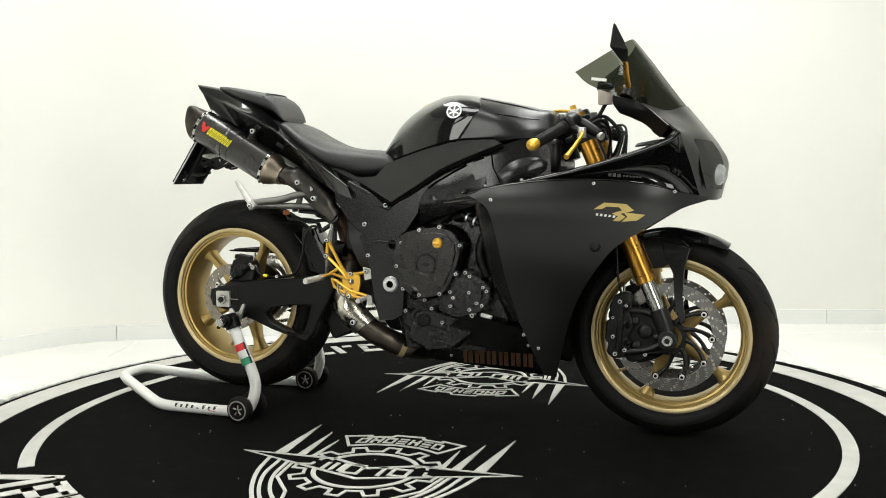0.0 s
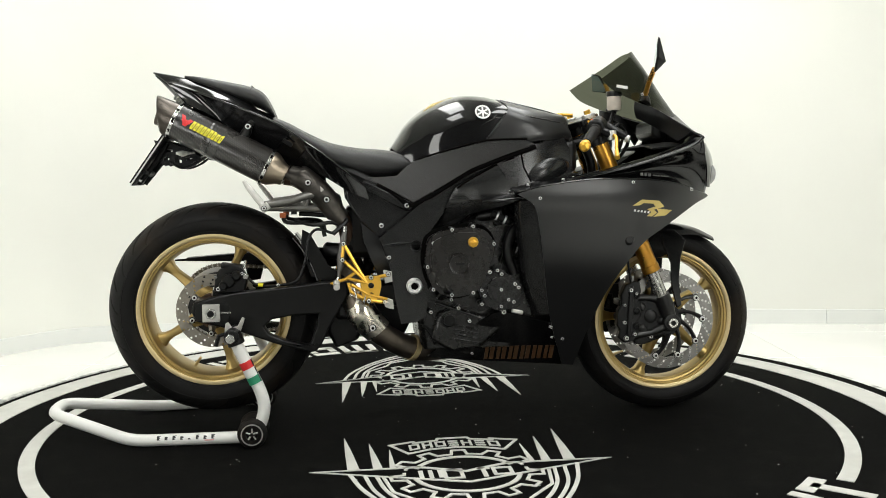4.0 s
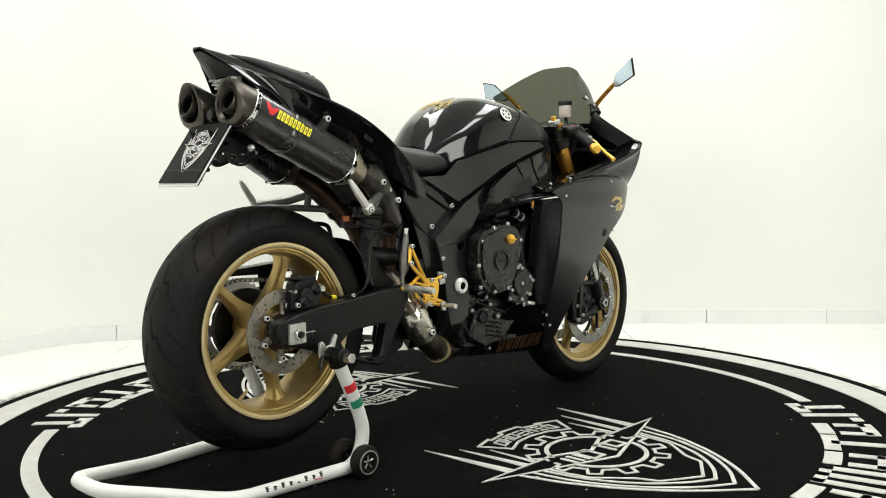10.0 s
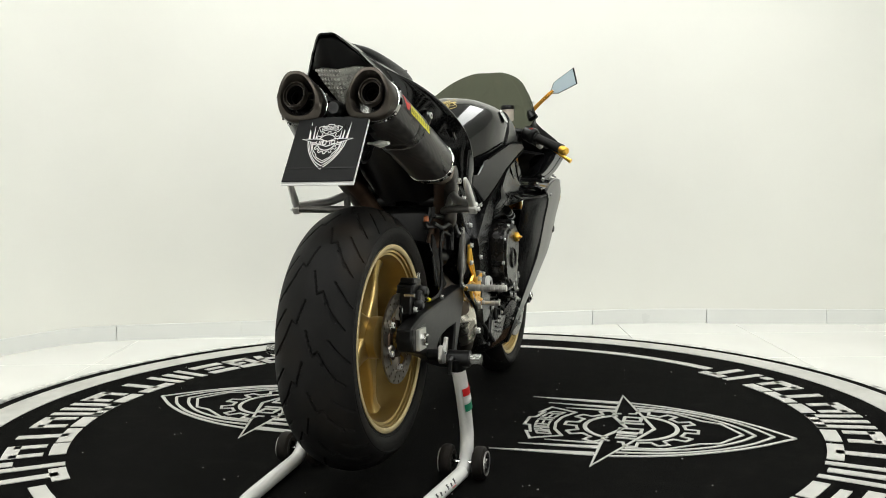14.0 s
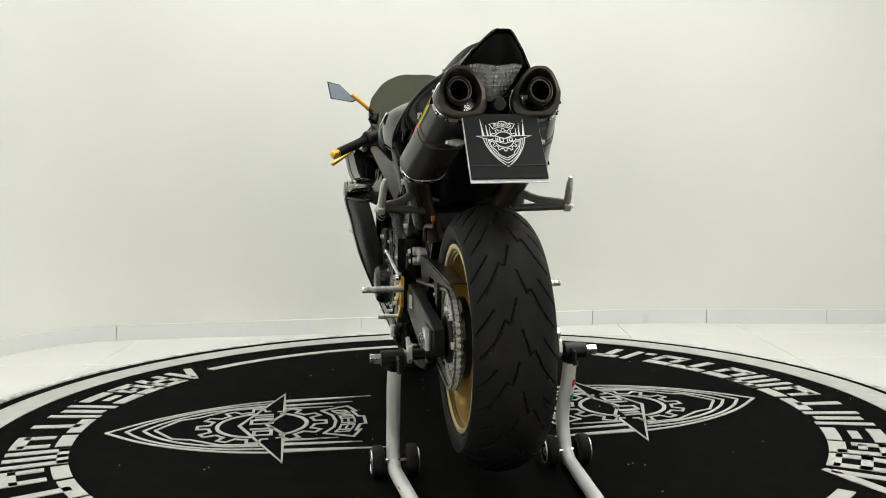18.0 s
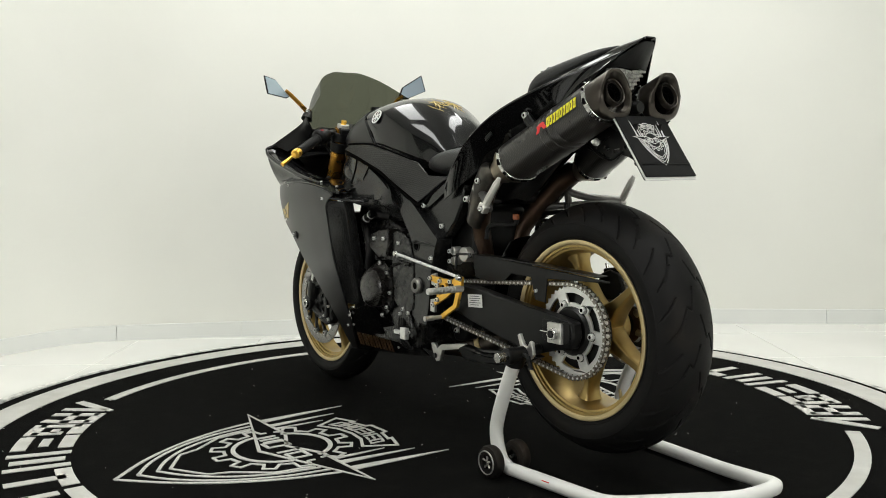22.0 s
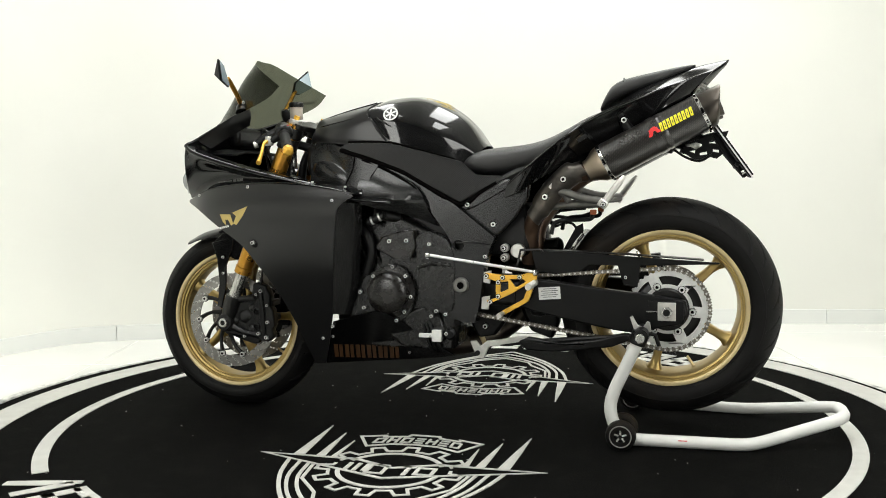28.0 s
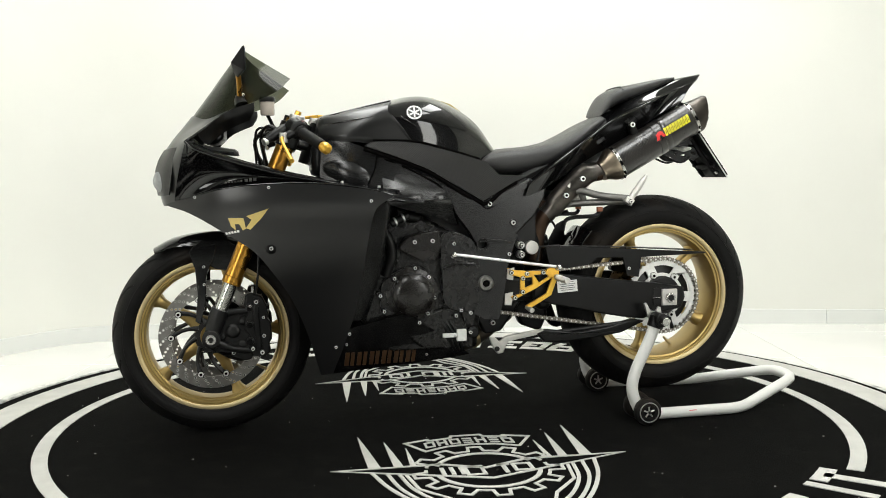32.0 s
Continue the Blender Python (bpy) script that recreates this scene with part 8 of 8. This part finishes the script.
        for x, z in ((1.282, 0.402), (1.268, 0.250)):
            bolt(cal, x, s * 0.119, z, 1.3)
        part("caliper_pad", Geo().plate([(1.27, 0.40), (1.30, 0.40), (1.305, 0.26), (1.272, 0.26)], s * 0.062, s * 0.086), M_BLACK, cal)
        part("brake_line", Geo().tube(smooth_line([(1.285, s * 0.11, 0.42), (1.275, s * 0.115, 0.48), (1.268, s * 0.10, 0.56), (1.24, s * 0.06, 0.64)], 4), 0.0035, 8), M_BLACK, cal)
        part("caliper_bracket", Geo().plate(smooth_line([(1.315, 0.385), (1.36, 0.372), (1.405, 0.345), (1.432, 0.295), (1.42, 0.262), (1.36, 0.235), (1.30, 0.228), (1.295, 0.30)], 3, closed=True), s * 0.088, s * 0.104), M_BLACK, fk, bevel=0.005)
        for k, (x, z) in enumerate(((1.300, 0.390), (1.262, 0.30), (1.262, 0.355), (1.352, 0.250), (1.335, 0.372), (1.295, 0.262))):
            bolt(cal, x, s * (0.120 if x < 1.33 else 0.106), z, 1.15 if k % 2 else 0.9)
        for z in (0.31, 0.36):
            part("caliper_bridge", Geo().box((1.262, s * 0.078, z), (0.030, 0.060, 0.020)), M_BLACK, cal, bevel=0.004)
        for x, z, r in ((1.352, 0.315, 0.022), (1.322, 0.345, 0.014), (1.326, 0.275, 0.015), (1.385, 0.30, 0.013)):
            part("casting_boss", Geo().lathe([(0.0, 0.007), (r * 0.55, 0.007), (r * 0.8, 0.005), (r, 0.0)], (x, s * 0.104, z), seg=16, sign=s), M_SATIN, cal)
        part("bleed_nipple", Geo().tube([(1.292, s * 0.105, 0.420), (1.292, s * 0.105, 0.446)], 0.0045, 8), M_STEEL, cal)
        cap = part("fork_cap", Geo().tube([(1.148, y, 0.950), (1.152, y, 0.935)], 0.022, 8), M_ALU, fk, bevel=0.002)
        part("fork_adjuster", Geo().tube([(1.143, y, 0.962), (1.148, y, 0.950)], 0.010, 6), M_ANOD, cap)
        part("mudguard_stay", Geo().plate([(1.395, 0.575), (1.475, 0.555), (1.458, 0.50), (1.452, 0.42), (1.462, 0.345), (1.447, 0.335), (1.430, 0.40), (1.426, 0.48), (1.400, 0.54)], s * 0.074, s * 0.084), M_GLOSS, root, bevel=0.002)
        for x, z in ((1.432, 0.508), (1.432, 0.455)):
            bolt(root, x + BIKE.x, s * 0.085, z, 0.9)
        # bars
        g0, g1 = Vector((1.150, s * 0.195, 0.905)), Vector((1.085, s * 0.308, 0.853))
        prof = []
        gr = part("handlebar", Geo().tube([(1.165, s * 0.12, 0.925), (1.160, s * 0.17, 0.918), g0, g1], 0.011, 12), M_SATIN, root, "clip-on handlebar with rubber grip")
        pts, rad = [], []
        for k in range(25):
            pts.append(g0.lerp(g1, 0.15 + 0.85 * k / 24))
            rad.append(0.0165 if k % 2 else 0.0155)
        rad[0] = rad[1] = 0.019
        part("grip", Geo().tube(pts, rad, 16), M_RUBBER, gr, angle=30)
        part("bar_end", Geo().tube([g1, g1.lerp(g0, -0.08), g1.lerp(g0, -0.19), g1.lerp(g0, -0.23)], [0.013, 0.0165, 0.0150, 0.008], 16), M_ANOD, gr, "gold bar end weight")
        part("switch_block", Geo().tube([g0.lerp(g1, -0.26), g0.lerp(g1, -0.20), g0.lerp(g1, 0.06), g0.lerp(g1, 0.12)], [0.020, 0.027, 0.029, 0.022], 12), M_BLACK, gr, bevel=0.003)
        part("switch", Geo().box(g0.lerp(g1, 0.0) + Vector((-0.012, 0, 0.020)), (0.010, 0.014, 0.008)), M_RED, gr, bevel=0.001)
        part("clamp_block", Geo().tube([(1.172, s * 0.105, 0.895), (1.160, s * 0.105, 0.925)], 0.036, 16), M_BLACK, gr, bevel=0.003)
        perch = Vector((1.190, s * 0.215, 0.880))
        part("lever_perch", Geo().tube([g0.lerp(g1, 0.05), perch], [0.014, 0.012], 10), M_BLACK, gr)
        part("master_cylinder", Geo().tube([(1.158, s * 0.165, 0.912), (1.185, s * 0.175, 0.905), (1.222, s * 0.195, 0.884), (1.240, s * 0.205, 0.874)], [0.016, 0.018, 0.015, 0.010], 12), M_BLACK, gr, bevel=0.001)
        part("cylinder_cap", Geo().tube([(1.236, s * 0.203, 0.872), (1.246, s * 0.209, 0.868)], 0.011, 10), M_ALU, gr, bevel=0.001)
        lv = smooth_line([perch, (1.195, s * 0.24, 0.872), (1.182, s * 0.285, 0.840), (1.170, s * 0.330, 0.812)], 5)
        part("lever", Geo().tube(lv, [0.008 - 0.003 * math.sin(i / (len(lv) - 1) * 3.1) for i in range(len(lv))], 10), M_ANOD, gr, "gold anodised lever")
        part("lever_pivot", Geo().tube([perch + Vector((0, 0, -0.014)), perch + Vector((0, 0, 0.014))], 0.013, 12), M_ALU, gr, bevel=0.001)
        part("brake_hose", Geo().tube(smooth_line([(1.200, s * 0.18, 0.90), (1.235, s * 0.16, 0.915), (1.255, s * 0.12, 0.88), (1.24, s * 0.08, 0.80)], 5), 0.005, 8), M_BLACK, gr)
    rng = random.Random(11)
    for k in range(4):
        s = 1 if k % 2 else -1
        x0, y0 = 1.17 + rng.uniform(0, 0.045), s * rng.uniform(0.05, 0.17)
        pts = [(x0, y0, 0.925 - rng.uniform(0, 0.03)), (x0 + rng.uniform(0.03, 0.07), y0 * rng.uniform(0.7, 1.1), 0.915 + rng.uniform(-0.02, 0.02)), (x0 + rng.uniform(0.05, 0.10), y0 * 0.8, 0.86 + rng.uniform(-0.02, 0.02)), (1.22 + rng.uniform(0, 0.05), y0 * 0.5, 0.78)]
        part("control_cable", Geo().tube(smooth_line(pts, 5), rng.choice((0.0035, 0.0042, 0.0055)), 8), M_BLACK, root)
    for s in (-1, 1):
        part("wiring_loom", Geo().tube(smooth_line([(1.12, s * 0.06, 0.86), (1.17, s * 0.075, 0.87), (1.20, s * 0.065, 0.82), (1.21, s * 0.06, 0.76)], 4), [0.014] * 13, 10), M_BLACK, root)
        part("lower_yoke_arm", Geo().box((1.238, s * 0.08, 0.745), (0.075, 0.12, 0.035), Euler((0, radians(23), 0)).to_matrix()), M_SATIN, root, bevel=0.01)
        part("fork_clamp", Geo().tube([(1.172, s * 0.105, 0.892), (1.186, s * 0.105, 0.858)], 0.033, 20), M_BLACK, root, bevel=0.003)
    yoke = part("top_yoke", Geo().plate(smooth_line([(-0.13, -0.03), (-0.09, 0.034), (0, 0.02), (0.09, 0.034), (0.13, -0.03), (0.08, -0.034), (0, -0.055), (-0.08, -0.034)], 3, closed=True), 0.0, 0.018,
                                        map3=lambda a, b, c: (1.158 + c * 0.92 - b * 0.38, a, 0.925 + c * 0.38 + b * 0.92)), M_SATIN, root, "black top yoke", bevel=0.004)
    part("stem_nut", Geo().tube([(1.098, 0, 0.925), (1.090, 0, 0.945)], 0.018, 8), M_ALU, yoke, bevel=0.002)
    g = Geo().tube(smooth_line([(1.120, -0.03, 0.952), (1.08, -0.012, 0.955), (1.06, 0.0, 0.950), (1.045, 0.02, 0.948)], 4), 0.005, 8)
    part("damper_arm", g, M_ANOD, yoke, "gold steering fitting")
    pot = part("brake_reservoir", Geo().lathe([(0.0, -0.022), (0.019, -0.022), (0.022, -0.018), (0.022, 0.020), (0.0, 0.020)], (1.236, -0.088, 0.985), axis="z", seg=24), M_RESERVOIR, root, "brownish brake fluid reservoir")
    part("reservoir_cap", Geo().lathe([(0.0, 0.016), (0.022, 0.016), (0.025, 0.012), (0.025, 0.0), (0.0, 0.0)], (1.236, -0.088, 1.005), axis="z", seg=24), M_BLACK, pot)
    part("reservoir_stay", Geo().tube([(1.236, -0.088, 0.965), (1.22, -0.11, 0.93), (1.19, -0.17, 0.905)], 0.006, 8), M_BLACK, pot)
    # front mudguard
    rows = []
    for a in (58, 70, 88, 104, 122, 138):
        row = []
        for y, dr in ((0.0, 0.0), (0.035, -0.005), (0.060, -0.020), (0.070, -0.050 if a > 80 else -0.032)):
            rr = (0.311 if a > 75 else 0.313) + dr * (0.8 if a > 60 else 0.5)
            row.append((FA[0] + rr * math.cos(radians(a)), y, FA[1] + rr * math.sin(radians(a))))
        rows.append(row)
    fm = part("front_mudguard", Geo().surf(rows, 5, 5, mirror=True), M_GLOSS, root, "gloss black front mudguard", solid=0.003)
    for s in (-1, 1):
        part("mudguard_side", Geo().plate([(1.30, 0.545), (1.36, 0.582), (1.44, 0.585), (1.47, 0.560), (1.44, 0.52), (1.40, 0.50), (1.35, 0.49)], s * 0.070, s * 0.075), M_GLOSS, fm, bevel=0.002)


def motorcycle():
    root = thing("motorcycle", "black sport motorcycle with gold wheels on a rear stand", "motorcycle", (0, 0, 0), BIKE)
    wheels(root)
    chain(root)
    fairings(root)
    nose(root)
    tank_and_seat(root)
    tail(root)
    exhaust(root)
    frame_parts(root)
    engine(root)
    controls(root)
    return root


room()
ceiling_lights()
softboxes()
table_rim()
TABLE = turntable()
STAND = paddock_stand()
MOTO = motorcycle()


def motions():
    for ob, z in ((TABLE, FLOOR_Z), (STAND, 0.0), (MOTO, 0.0)):
        walk(ob, [(t, pose(0, 0, z, 0, 0, a)) for t, a in TURN])


motions()
